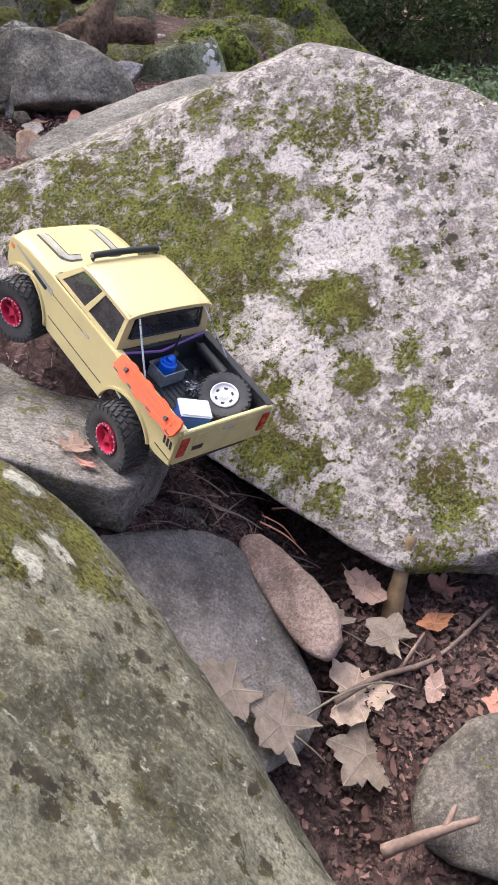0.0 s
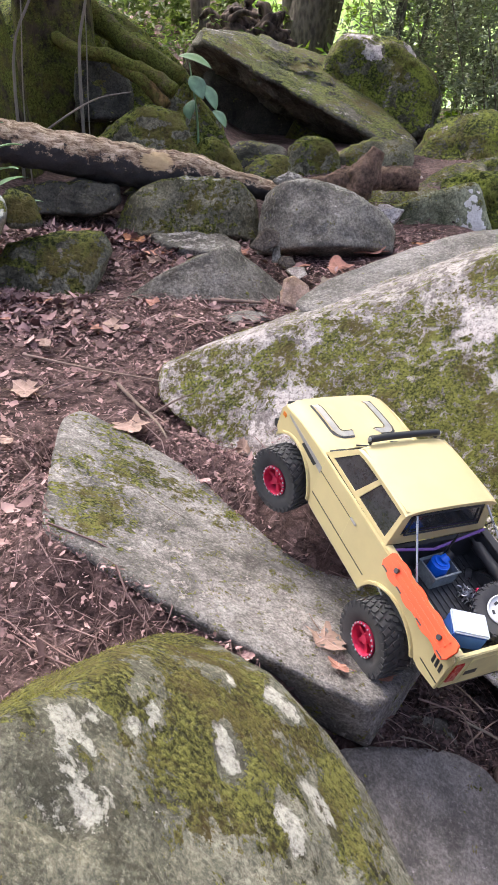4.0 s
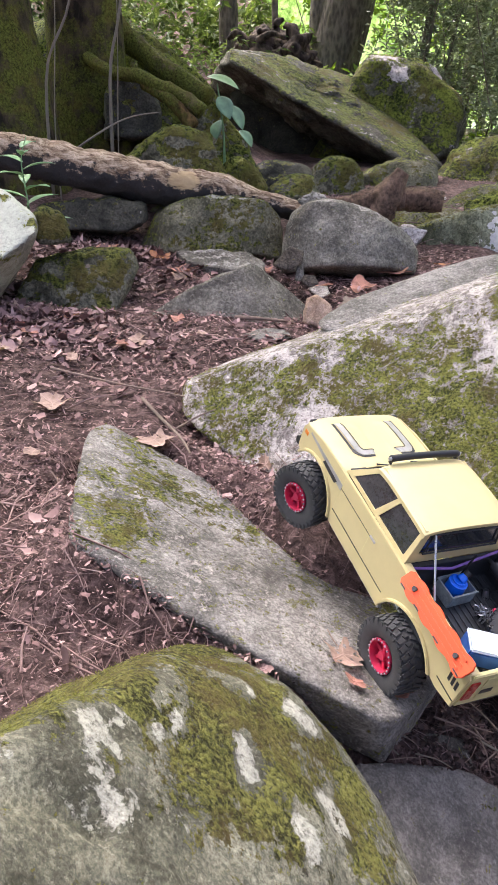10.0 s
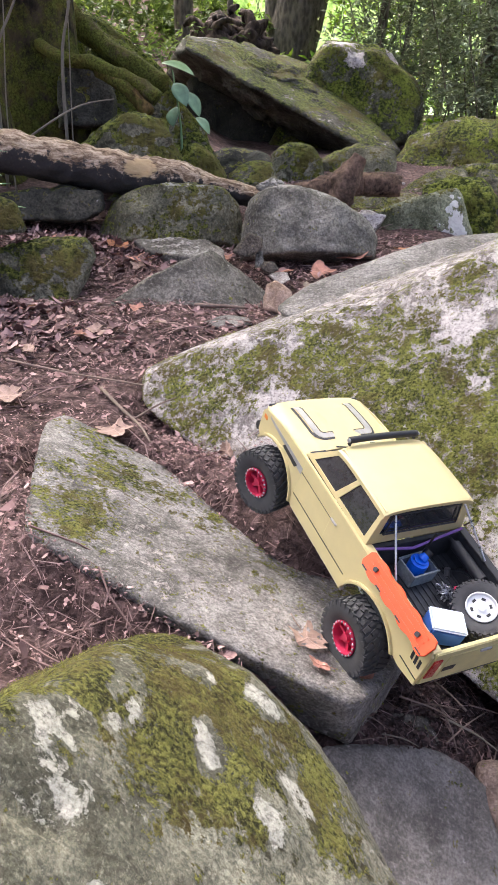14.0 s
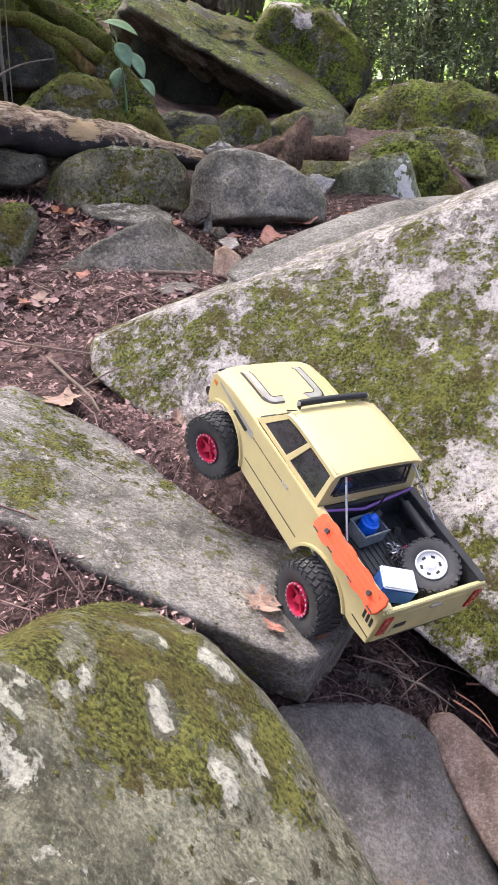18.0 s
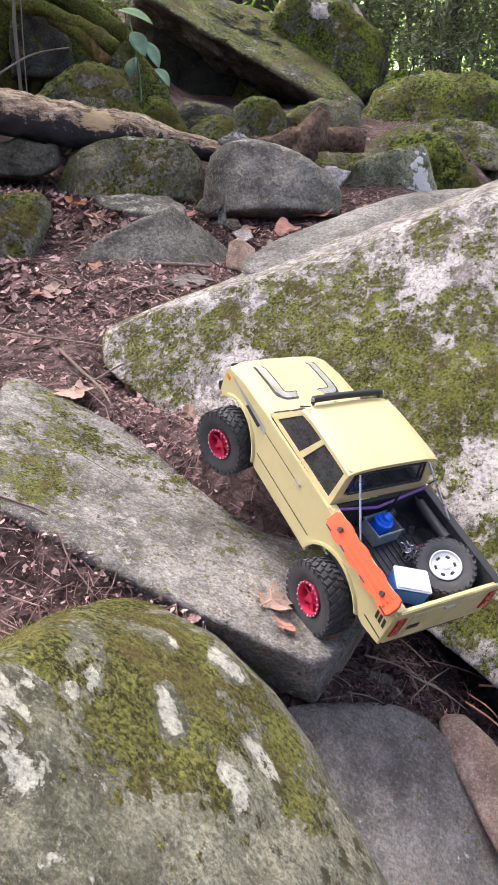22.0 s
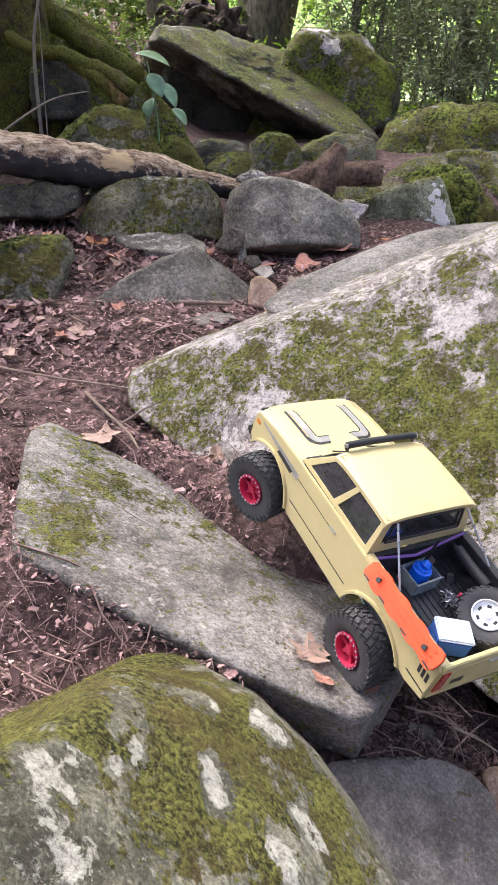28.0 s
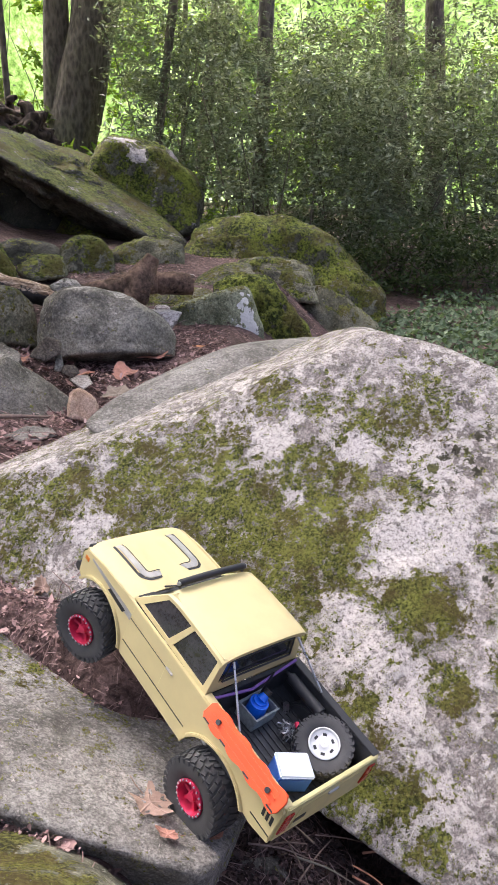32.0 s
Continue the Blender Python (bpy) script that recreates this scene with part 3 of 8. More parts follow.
cap_bare = blobs([(-0.136, 0.405, 0.601, 0.018, 1.6), (-0.121, 0.424, 0.586, 0.015, 1.6), (-0.122, 0.4, 0.588, 0.01, 1.6), (-0.094, 0.441, 0.559, 0.012, 1.6), (-0.083, 0.458, 0.548, 0.01, 1.6), (0.012, 0.578, 0.449, 0.015, 1.6), (0.031, 0.574, 0.432, 0.015, 1.6), (-0.031, 0.483, 0.497, 0.014, 1.6), (-0.026, 0.463, 0.493, 0.013, 1.6), (0.045, 0.486, 0.424, 0.015, 1.6), (0.054, 0.467, 0.417, 0.016, 1.6), (0.021, 0.442, 0.451, 0.018, 1.6), (0.027, 0.421, 0.446, 0.02, 1.6), (-0.099, 0.479, 0.561, 0.007, 1.6), (-0.031, 0.559, 0.491, 0.008, 1.6)])
stone("boulder", (-0.120, 0.150, 0.220), [(0.69, 0.05, 0.73, 0.28), (0.3, 0.55, 0.78, 0.466), (-0.41, 0.55, 0.73, 0.456), (-0.5, 0.49, 0.71, 0.439), (-0.45, 0.52, 0.72, 0.453), (-0.27, 0.59, 0.76, 0.491), (-0.06, 0.63, 0.77, 0.519), (0.25, 0.63, 0.74, 0.525), (0.56, 0.54, 0.63, 0.481), (0.71, 0.46, 0.53, 0.433), (0.67, 0.49, 0.56, 0.445), (0.9, 0.23, 0.36, 0.349), (0.71, 0.42, 0.56, 0.431), (0.9, 0.26, 0.36, 0.362), (0.54, 0.39, -0.74, 0.36), (-0.17, -0.98, 0.03, 0.398), (-0.79, -0.26, 0.56, 0.535), (0, 0, -1, 0.4)],
      STONE_GREEN, "rounded boulder with green moss cap and white lichen patches", level=7, edge=60, rough=0.012, seed=8,
      moss=without(cap_moss, cap_bare),
      lichen=blobs([(-0.136, 0.405, 0.601, 0.016, 1.2), (-0.121, 0.424, 0.586, 0.013, 1.2), (-0.122, 0.4, 0.588, 0.009, 1.1), (-0.094, 0.441, 0.559, 0.01, 1.6), (-0.083, 0.458, 0.548, 0.009, 1.6), (0.012, 0.578, 0.449, 0.013, 1.5), (0.031, 0.574, 0.432, 0.013, 1.5), (-0.031, 0.483, 0.497, 0.012, 1.5), (-0.026, 0.463, 0.493, 0.011, 1.5), (0.045, 0.486, 0.424, 0.013, 1.5), (0.054, 0.467, 0.417, 0.014, 1.5), (0.021, 0.442, 0.451, 0.016, 1.2), (0.027, 0.421, 0.446, 0.017, 1.2), (-0.178, 0.334, 0.646, 0.017, 0.9), (-0.113, 0.353, 0.583, 0.018, 0.8), (-0.124, 0.368, 0.593, 0.011, 0.9), (-0.099, 0.479, 0.561, 0.006, 1.4), (-0.031, 0.559, 0.491, 0.007, 1.4)], 0.12),
      spots=blobs([(0.09, 0.35, 0.38, 0.110, 1.00), (0.15, 0.43, 0.32, 0.094, 1.00), (0.19, 0.23, 0.30, 0.090, 1.00), (0.23, 0.20, 0.27, 0.075, 1.00), (0.06, 0.44, 0.41, 0.072, 1.00), (0.08, 0.18, 0.41, 0.093, 0.90), (0.02, 0.22, 0.47, 0.062, 0.70)]), grain=14.0,
      clefts=[((-0.182, 0.313, 0.651), (-0.163, 0.325, 0.632), 0.011, 0.024), ((-0.163, 0.325, 0.632), (-0.139, 0.339, 0.609), 0.011, 0.024), ((-0.139, 0.339, 0.609), (-0.123, 0.339, 0.594), 0.011, 0.024), ((-0.123, 0.339, 0.594), (-0.111, 0.333, 0.582), 0.011, 0.024)])
stone("flat_stone", (0.182, 0.630, 0.110), [(0.461, -0.25, 0.851, 0.058), (-0.461, 0.25, -0.851, 0.06), (-0.48, 0.74, 0.47, 0.156), (-0.21, 0.9, 0.38, 0.137), (-0.11, 0.94, 0.33, 0.137), (0.17, 0.97, 0.19, 0.155), (0.65, 0.75, -0.13, 0.178), (0.88, 0.25, -0.4, 0.179), (0.85, 0.38, -0.35, 0.174), (0.62, -0.6, -0.51, 0.245), (0.29, -0.86, -0.41, 0.238), (-0.86, -0.45, 0.25, 0.228), (-0.9, 0.11, 0.43, 0.242)],
      STONE_SLATE, "flat dark slate-grey stone sunk in the soil", level=6, edge=70, rough=0.010, seed=4)
stone("flat_stone", (0.214, 0.798, 0.131), [(0.46, -0.25, 0.85, 0.04), (-0.46, 0.25, -0.85, 0.04), (-0.81, 0.36, 0.46, 0.053), (-0.53, 0.74, 0.42, 0.036), (-0.15, 0.95, 0.28, 0.035), (0.81, 0.43, -0.39, 0.06), (0.85, 0.03, -0.53, 0.057), (-0.02, -0.94, -0.35, 0.048)],
      STONE_DUN, "small dark flat stone beneath the slab end", level=6, edge=60, rough=0.008, seed=6)
stone("stone", (0.388, 0.705, 0.065), [(-0.12, -0.21, 0.97, 0.06), (0.12, 0.21, -0.97, 0.072), (-0.61, 0.74, 0.3, 0.109), (0.26, 0.72, 0.65, 0.095), (0.75, 0.34, 0.57, 0.053), (0.81, 0.25, 0.53, 0.05), (0.93, -0.04, 0.36, 0.064), (0.69, -0.69, -0.22, 0.125), (-0.71, -0.39, -0.59, 0.056), (-0.88, -0.13, -0.47, 0.031), (-0.89, -0.09, -0.44, 0.031), (-0.95, 0.13, -0.3, 0.049), (0, 0, -1, 0.103)],
      STONE_ROSE, "elongated tan pinkish stone beside the flat slate", level=5, edge=10, rough=0.02, seed=4)
stone("boulder", (0.567, 0.330, -0.030), [(-0.18, -0.16, 0.97, 0.14), (0.18, 0.16, -0.97, 0.168), (-0.76, 0.65, -0.1, 0.096), (-0.44, 0.88, 0.18, 0.091), (-0.1, 0.92, 0.39, 0.104), (0.47, 0.67, 0.57, 0.134), (0.87, -0.4, 0.28, 0.137), (0.48, -0.86, -0.15, 0.11), (-0.31, -0.78, -0.54, 0.081), (-0.57, -0.58, -0.58, 0.08), (-0.87, -0.04, -0.49, 0.095), (0, 0, -1, 0.114)],
      STONE_DUN, "smooth grey boulder in the leaf litter", level=5, edge=9, rough=0.03, seed=14)
stone("boulder", (-0.245, 2.980, 0.558), [(0.05, -0.9, 0.42, 0.13), (-0.6, -0.75, 0.3, 0.21), (0.6, -0.7, 0.3, 0.20), (-0.93, -0.1, 0.36, 0.239), (-0.79, -0.04, 0.62, 0.207), (-0.49, 0.04, 0.87, 0.158), (-0.03, 0.11, 0.99, 0.115), (0.13, 0.12, 0.98, 0.124), (0.67, 0.09, 0.73, 0.205), (0.99, 0.01, 0.1, 0.256), (0, 1, -0.2, 0.22), (0, -0.4, -0.9, 0.13), (0, 0, -1, 0.15)],
      STONE_OLIVE, "low boulder with a mossy face and pale lichen dots", level=6, edge=22, rough=0.03, seed=11, moss=upward(0.0, 0.7, 0.55, 7, 6.0), lichen=upward(0.6, 1.1, 0.55, 9, 9.0))
stone("boulder", (0.252, 2.800, 0.545), [(0.05, -0.8, 0.6, 0.14), (-0.55, -0.75, 0.35, 0.19), (0.5, -0.75, 0.42, 0.17), (-1, 0.03, 0.06, 0.235), (-0.95, 0.06, 0.3, 0.224), (-0.47, 0.12, 0.88, 0.187), (0.05, 0.11, 0.99, 0.132), (0.31, 0.08, 0.95, 0.125), (0.51, 0.04, 0.86, 0.136), (0.81, -0.05, 0.58, 0.188), (0.98, -0.2, -0.07, 0.257), (0, 1, -0.2, 0.22), (0, -0.4, -0.9, 0.13), (0, 0, -1, 0.15)],
      STONE_GREY, "rounded bluish-grey boulder with faint lichen", level=6, edge=26, rough=0.028, seed=12, lichen=upward(0.5, 1.1, 0.5, 5, 7.0), moss=upward(1.2, 1.6, 0.5, 4, 8.0))
stone("stone", (-0.137, 2.260, 0.467), [(0.1, -0.8, 0.6, 0.05), (0.45, -0.6, 0.66, 0.065), (-0.1, 0.9, -0.1, 0.14), (-0.38, 0.16, 0.91, 0.069), (-0.45, 0.15, 0.88, 0.086), (-0.54, 0.13, 0.83, 0.088), (-0, 0.18, 0.98, 0.127), (0.65, 0.15, 0.75, 0.136), (0.71, 0.14, 0.69, 0.138), (0.58, 0.17, 0.8, 0.114), (-1, 0, 0, 0.32), (1, 0, 0, 0.25), (0, 0, -1, 0.14)],
      STONE_GREY, "low triangular grey stone with a pointed top", level=5, edge=34, rough=0.025, seed=13)
stone("flat_stone", (-0.183, 2.680, 0.455), [(0, -0.25, 0.97, 0.05), (-0, 0.25, -0.97, 0.05), (-0.17, 0.95, 0.25, 0.089), (0.21, 0.95, 0.24, 0.067), (0.81, 0.57, 0.15, 0.097), (0.97, -0.22, -0.06, 0.147), (-0.28, -0.93, -0.24, 0.074), (-0.8, -0.58, -0.15, 0.114)],
      STONE_GREY, "flat grey stone behind the triangular one", level=5, edge=24, rough=0.03, seed=14, lichen=upward(0.6, 1.1, 0.5))
stone("stone", (-0.611, 2.328, 0.465), [(0.21, -0.81, 0.56, 0.15), (-0.21, 0.81, -0.56, 0.18), (-0.88, -0.13, 0.46, 0.168), (-0.61, 0.02, 0.79, 0.139), (-0.22, 0.16, 0.96, 0.117), (-0.01, 0.21, 0.98, 0.126), (0.92, 0.3, 0.26, 0.182), (0.83, 0.09, -0.55, 0.118), (0.83, 0.09, -0.55, 0.119), (0.05, -0.2, -0.98, 0.101), (-0.3, -0.28, -0.91, 0.123), (0, 0, -1, 0.136)],
      STONE_MOSSY, "squat dark stone with a mossy top", level=5, edge=16, rough=0.05, seed=15, moss=upward(0.30, 0.85, 0.85, 3, 8.0))
stone("boulder", (-0.826, 2.080, 0.542), [(-0.18, -0.63, 0.75, 0.164), (0.68, -0.27, -0.68, 0.069), (0.25, 0.17, 0.95, 0.275), (0.33, 0.21, 0.92, 0.263), (0.54, 0.27, 0.8, 0.244), (0.72, 0.31, 0.63, 0.229), (0.95, 0.31, 0.08, 0.171), (0.85, 0.18, -0.5, 0.076), (0.76, 0.13, -0.64, 0.058), (0.56, 0, -0.83, 0.067), (-1, 0, 0.05, 0.30), (0, 1, 0, 0.26), (0, 0, -1, 0.24)],
      STONE_WHITE, "pale white lichen-covered boulder beside a sapling", level=6, edge=34, rough=0.016, seed=16, lichen=upward(0.15, 0.5, 1.2, 3, 5.0), moss=blobs([(-0.73, 1.88, 0.61, 0.040, 1.10), (-0.69, 1.92, 0.63, 0.018, 1.20), (-0.75, 1.99, 0.70, 0.022, 1.10), (-0.64, 1.98, 0.72, 0.022, 1.20), (-0.73, 2.06, 0.77, 0.016, 1.20), (-0.85, 2.33, 0.45, 0.057, 0.90), (-0.81, 2.03, 0.48, 0.067, 0.70), (-0.70, 2.07, 0.57, 0.030, 0.80)]),
      # these spots paint the underside's shade; white lichen is kept to the top
      spots=blobs([(-0.80, 2.05, 0.48, 0.084, 1.20), (-1.10, 3.12, 0.30, 0.113, 1.20), (-0.68, 2.09, 0.58, 0.067, 1.20), (-0.64, 2.04, 0.64, 0.036, 1.10), (-0.76, 1.99, 0.70, 0.019, 1.00)]))
stone("stone", (0.042, 2.492, 0.531), [(-0.01, -0.88, 0.47, 0.035), (0.01, 0.88, -0.47, 0.042), (-0.76, 0.13, 0.64, 0.035), (0.35, 0.16, 0.92, 0.041), (0.99, -0.04, -0.16, 0.037), (0.46, -0.17, -0.87, 0.025), (-0.35, -0.16, -0.92, 0.036), (0, 0, -1, 0.05)],
      STONE_BROWN, "small angular dark grey stone", level=4, edge=16, rough=0.04, seed=17, group="small stones")
stone("stone", (0.115, 2.109, 0.457), [(-0.04, -0.88, 0.47, 0.045), (0.04, 0.88, -0.47, 0.054), (-0.99, 0.08, 0.1, 0.038), (-0.4, 0.24, 0.88, 0.049), (0.53, 0.18, 0.83, 0.04), (0.99, -0.01, 0.16, 0.038), (0.37, -0.24, -0.9, 0.04), (-0.35, -0.21, -0.91, 0.038), (0, 0, -1, 0.055)],
      STONE_TAN, "small pinkish cone-shaped stone standing on soil", level=4, edge=26, rough=0.05, seed=18, group="small stones")
stone("flat_stone", (0.136, 2.384, 0.451), [(-0.01, -0.24, 0.97, 0.025), (0.01, 0.24, -0.97, 0.03), (-0.42, 0.22, 0.88, 0.026), (0.07, 0.21, 0.97, 0.022), (0.89, 0.05, 0.45, 0.027), (0.51, -0.21, -0.83, 0.016), (-0.6, -0.14, -0.79, 0.014), (0, 0, -1, 0.026)],
      STONE_PALE, "small pale flat stone lying on soil", level=4, edge=12, rough=0.05, seed=19, group="small stones")
stone("stone", (0.104, 2.436, 0.476), [(-0.04, -0.88, 0.47, 0.025), (0.04, 0.88, -0.47, 0.03), (-0.88, 0.13, 0.46, 0.026), (0.01, 0.21, 0.98, 0.019), (0.86, 0.07, 0.5, 0.022), (0.5, -0.2, -0.84, 0.02), (-0.46, -0.17, -0.87, 0.016), (0, 0, -1, 0.027)],
      STONE_BROWN, "dark grey pebble lying beside the triangular stone", level=4, edge=9, rough=0.05, seed=20, group="small stones")
stone("stone", (0.072, 2.480, 0.491), [(-0.02, -0.88, 0.47, 0.02), (0.02, 0.88, -0.47, 0.024), (-0.99, 0.05, 0.13, 0.013), (-0.18, 0.2, 0.96, 0.026), (0.99, 0, 0.13, 0.013), (-0.01, -0.2, -0.98, 0.023), (0, 0, -1, 0.03)],
      STONE_GREY, "upright grey pebble beside the triangular stone", level=4, edge=9, rough=0.05, seed=21, group="small stones")
stone("stone", (-0.623, 2.960, 0.595), [(0.18, -0.86, 0.47, 0.1), (-0.18, 0.86, -0.47, 0.12), (-0.56, -0.01, 0.83, 0.087), (0.13, 0.15, 0.98, 0.074), (0.93, 0.24, 0.29, 0.118), (0.46, -0.02, -0.89, 0.062), (-0.01, -0.13, -0.99, 0.048), (-0.97, -0.19, 0.14, 0.116), (0, 0, -1, 0.093)],
      STONE_DARK, "dark stone half hidden under the fallen log", level=5, edge=12, rough=0.05, seed=22)
stone("stone", (-0.377, 3.150, 0.619), [(0.11, -0.87, 0.47, 0.075), (-0.11, 0.87, -0.47, 0.09), (-0.59, 0.02, 0.81, 0.066), (-0.04, 0.11, 0.99, 0.04), (0.91, 0.16, 0.38, 0.096), (-0, -0.11, -0.99, 0.024), (0, 0, -1, 0.072)],
      STONE_MOSSY, "mossy stone under the fallen log", level=5, edge=12, rough=0.05, seed=23, moss=upward(0.0, 0.6, 0.7))
stone("boulder", (-0.467, 3.548, 0.758), [(0.12, -0.91, 0.39, 0.225), (-0.12, 0.91, -0.39, 0.27), (-0.67, -0.05, 0.74, 0.147), (-0.42, -0.01, 0.91, 0.138), (0.08, 0.07, 0.99, 0.152), (0.71, 0.14, 0.69, 0.172), (0.94, 0.14, 0.3, 0.2), (0.12, -0.04, -0.99, 0.131), (-0.94, -0.14, -0.3, 0.232), (0, 0, -1, 0.243)],
      STONE_MOSSY_FAR, "rounded moss-covered boulder behind the log", level=5, edge=9, rough=0.06, seed=24, moss=upward(-0.2, 0.6, 0.92, 3, 4.0))
stone("boulder", (-0.165, 3.656, 0.665), [(0.04, -0.92, 0.39, 0.175), (-0.04, 0.92, -0.39, 0.21), (-0.72, 0.02, 0.7, 0.115), (0.27, 0.09, 0.96, 0.103), (0.83, 0.09, 0.55, 0.085), (0.95, 0.07, 0.3, 0.095), (0.16, -0.07, -0.98, 0.083), (-0.99, -0.06, -0.15, 0.109), (0, 0, -1, 0.19)],
      STONE_MOSSY_FAR, "small moss-covered boulder behind the log", level=5, edge=9, rough=0.06, seed=25, moss=upward(-0.4, 0.3, 1.1))
stone("boulder", (-0.406, 4.750, 0.837), [(0.3, -0.8, 0.5, 0.16), (0.41, 0.01, 0.91, 0.268), (0.52, 0.03, 0.85, 0.211), (0.71, 0.05, 0.7, 0.139), (0.79, 0.06, 0.61, 0.126), (0.87, 0.06, 0.49, 0.148), (-0.9, -0.3, 0.2, 0.42), (0, 1, 0, 0.5), (0, 0, -1, 0.5)],
      STONE_MOSSY_FAR, "sloping mossy rock below the tree", level=6, edge=18, rough=0.07, seed=26, moss=upward(-0.3, 0.6, 0.9, 3, 4.0))
# this boulder's shade is painted by its near-black stone
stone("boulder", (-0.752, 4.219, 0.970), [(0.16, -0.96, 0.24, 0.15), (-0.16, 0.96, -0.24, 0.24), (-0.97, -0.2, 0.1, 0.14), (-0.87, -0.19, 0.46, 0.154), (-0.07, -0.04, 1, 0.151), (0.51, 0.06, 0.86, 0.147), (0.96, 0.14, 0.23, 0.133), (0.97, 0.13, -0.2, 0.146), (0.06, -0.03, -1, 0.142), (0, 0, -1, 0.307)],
      STONE_DARK, "boulder with a mossy cap, deep shade put into its colour", level=5, edge=18, rough=0.05, seed=27, moss=upward(0.25, 0.8, 1.0))
stone("boulder", (-0.775, 5.349, 1.188), [(0.14, -0.96, 0.24, 0.3), (-0.14, 0.96, -0.24, 0.36), (-0.04, -0.05, 1, 0.245), (0.56, 0.05, 0.83, 0.139), (0.6, 0.05, 0.8, 0.138), (0.85, 0.1, 0.51, 0.217), (0.02, 0.04, -1, 0.196), (-0.76, -0.08, -0.65, 0.2), (-0.98, -0.15, 0.15, 0.266), (0, 0, -1, 0.792)],
      STONE_MOSSY_FAR, "mossy rock on the slope by the tree", level=5, edge=12, rough=0.06, seed=29, moss=upward(-0.2, 0.4, 1.0))
stone("boulder", (0.304, 7.000, 1.045), [(0.35, -0.3, 0.89, 0.132), (-0.52, -0.21, -0.83, 0.268), (-0.95, -0.08, 0.3, 0.866), (-0.72, -0.08, 0.69, 0.727), (0.1, -0.05, 0.99, 0.274), (0.26, -0.05, 0.97, 0.208), (0.55, -0.07, 0.83, 0.275), (0.65, -0.09, 0.75, 0.35), (0.79, -0.12, 0.6, 0.556), (0.07, -0.09, -0.99, 0.643), (0, 1, 0, 1.2)],
      STONE_MOSSY_DEEP, "large overhanging boulder with mossy top and dark hollow underneath", level=6, edge=16, rough=0.075, seed=30, moss=without(upward(0.15, 0.8, 0.85, 3, 2.4), blobs([(-0.35, 7.05, 1.36, 0.24, 0.8), (0.15, 7.10, 1.27, 0.16, 0.7), (0.75, 6.3, 0.75, 0.16, 0.6)])), lichen=upward(0.75, 1.2, 0.6, 9, 3.0))
# added rock closes the hollow; its near-black colour stands for the shade there
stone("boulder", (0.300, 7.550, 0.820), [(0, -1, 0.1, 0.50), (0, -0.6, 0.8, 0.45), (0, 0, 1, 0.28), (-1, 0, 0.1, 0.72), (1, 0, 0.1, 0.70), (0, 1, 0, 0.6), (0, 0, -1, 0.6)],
      STONE_DARK, "rock added at the back of the hollow, its shade put into its colour", level=5, edge=14, rough=0.05, seed=78)
stone("boulder", (1.131, 7.500, 1.017), [(-0.14, -0.91, 0.39, 0.55), (0.14, 0.91, -0.39, 0.72), (-0.88, 0.07, 0.47, 0.5), (-0.51, 0.02, 0.86, 0.46), (0.01, -0.05, 1, 0.36), (0.25, -0.08, 0.97, 0.315), (0.6, -0.14, 0.79, 0.325), (0.76, -0.17, 0.63, 0.378), (0.97, -0.22, -0.09, 0.53), (0.51, -0.16, -0.85, 0.62), (0, 0, -1, 0.78)],
      STONE_MOSSY_FAR, "mossy boulder with bare pale patches on top", level=6, edge=16, rough=0.04, seed=31, moss=without(upward(-0.3, 0.5, 0.85, 3, 2.0), blobs([(0.90, 7.18, 1.33, 0.13, 1.5), (0.98, 7.02, 1.22, 0.08, 1.5), (1.40, 7.25, 1.28, 0.13, 1.2)])), lichen=blobs([(0.90, 7.18, 1.33, 0.14, 1.4), (0.98, 7.02, 1.22, 0.09, 1.5), (1.40, 7.25, 1.28, 0.14, 1.3)], 0.15))
stone("boulder", (0.358, 4.942, 0.562), [(-0.06, -0.88, 0.47, 0.175), (0.06, 0.88, -0.47, 0.21), (-0.91, 0.1, 0.4, 0.143), (-0.41, 0.1, 0.91, 0.136), (0.15, 0.07, 0.99, 0.135), (0.8, -0.01, 0.6, 0.156), (0.99, -0.06, 0.11, 0.166), (-0, -0.08, -1, 0.115), (-0.98, 0.06, -0.17, 0.164), (0, 0, -1, 0.206)],
      STONE_MOSSY_FAR, "small rounded mossy boulder", level=5, edge=10, rough=0.05, seed=32, moss=upward(0.1, 0.7, 0.85))
stone("boulder", (0.824, 5.302, 0.461), [(-0.13, -0.82, 0.56, 0.25), (0.13, 0.82, -0.56, 0.3), (-0.44, 0.15, 0.89, 0.202), (0.11, 0.07, 0.99, 0.187), (0.91, -0.1, 0.39, 0.245), (0.93, -0.17, -0.32, 0.237), (-0.11, -0.07, -0.99, 0.118), (-0.98, 0.14, -0.15, 0.294), (0, 0, -1, 0.225)],
      STONE_OLIVE, "low grey boulder behind the broken stump", level=5, edge=11, rough=0.05, seed=33, moss=upward(0.3, 0.9, 0.7))
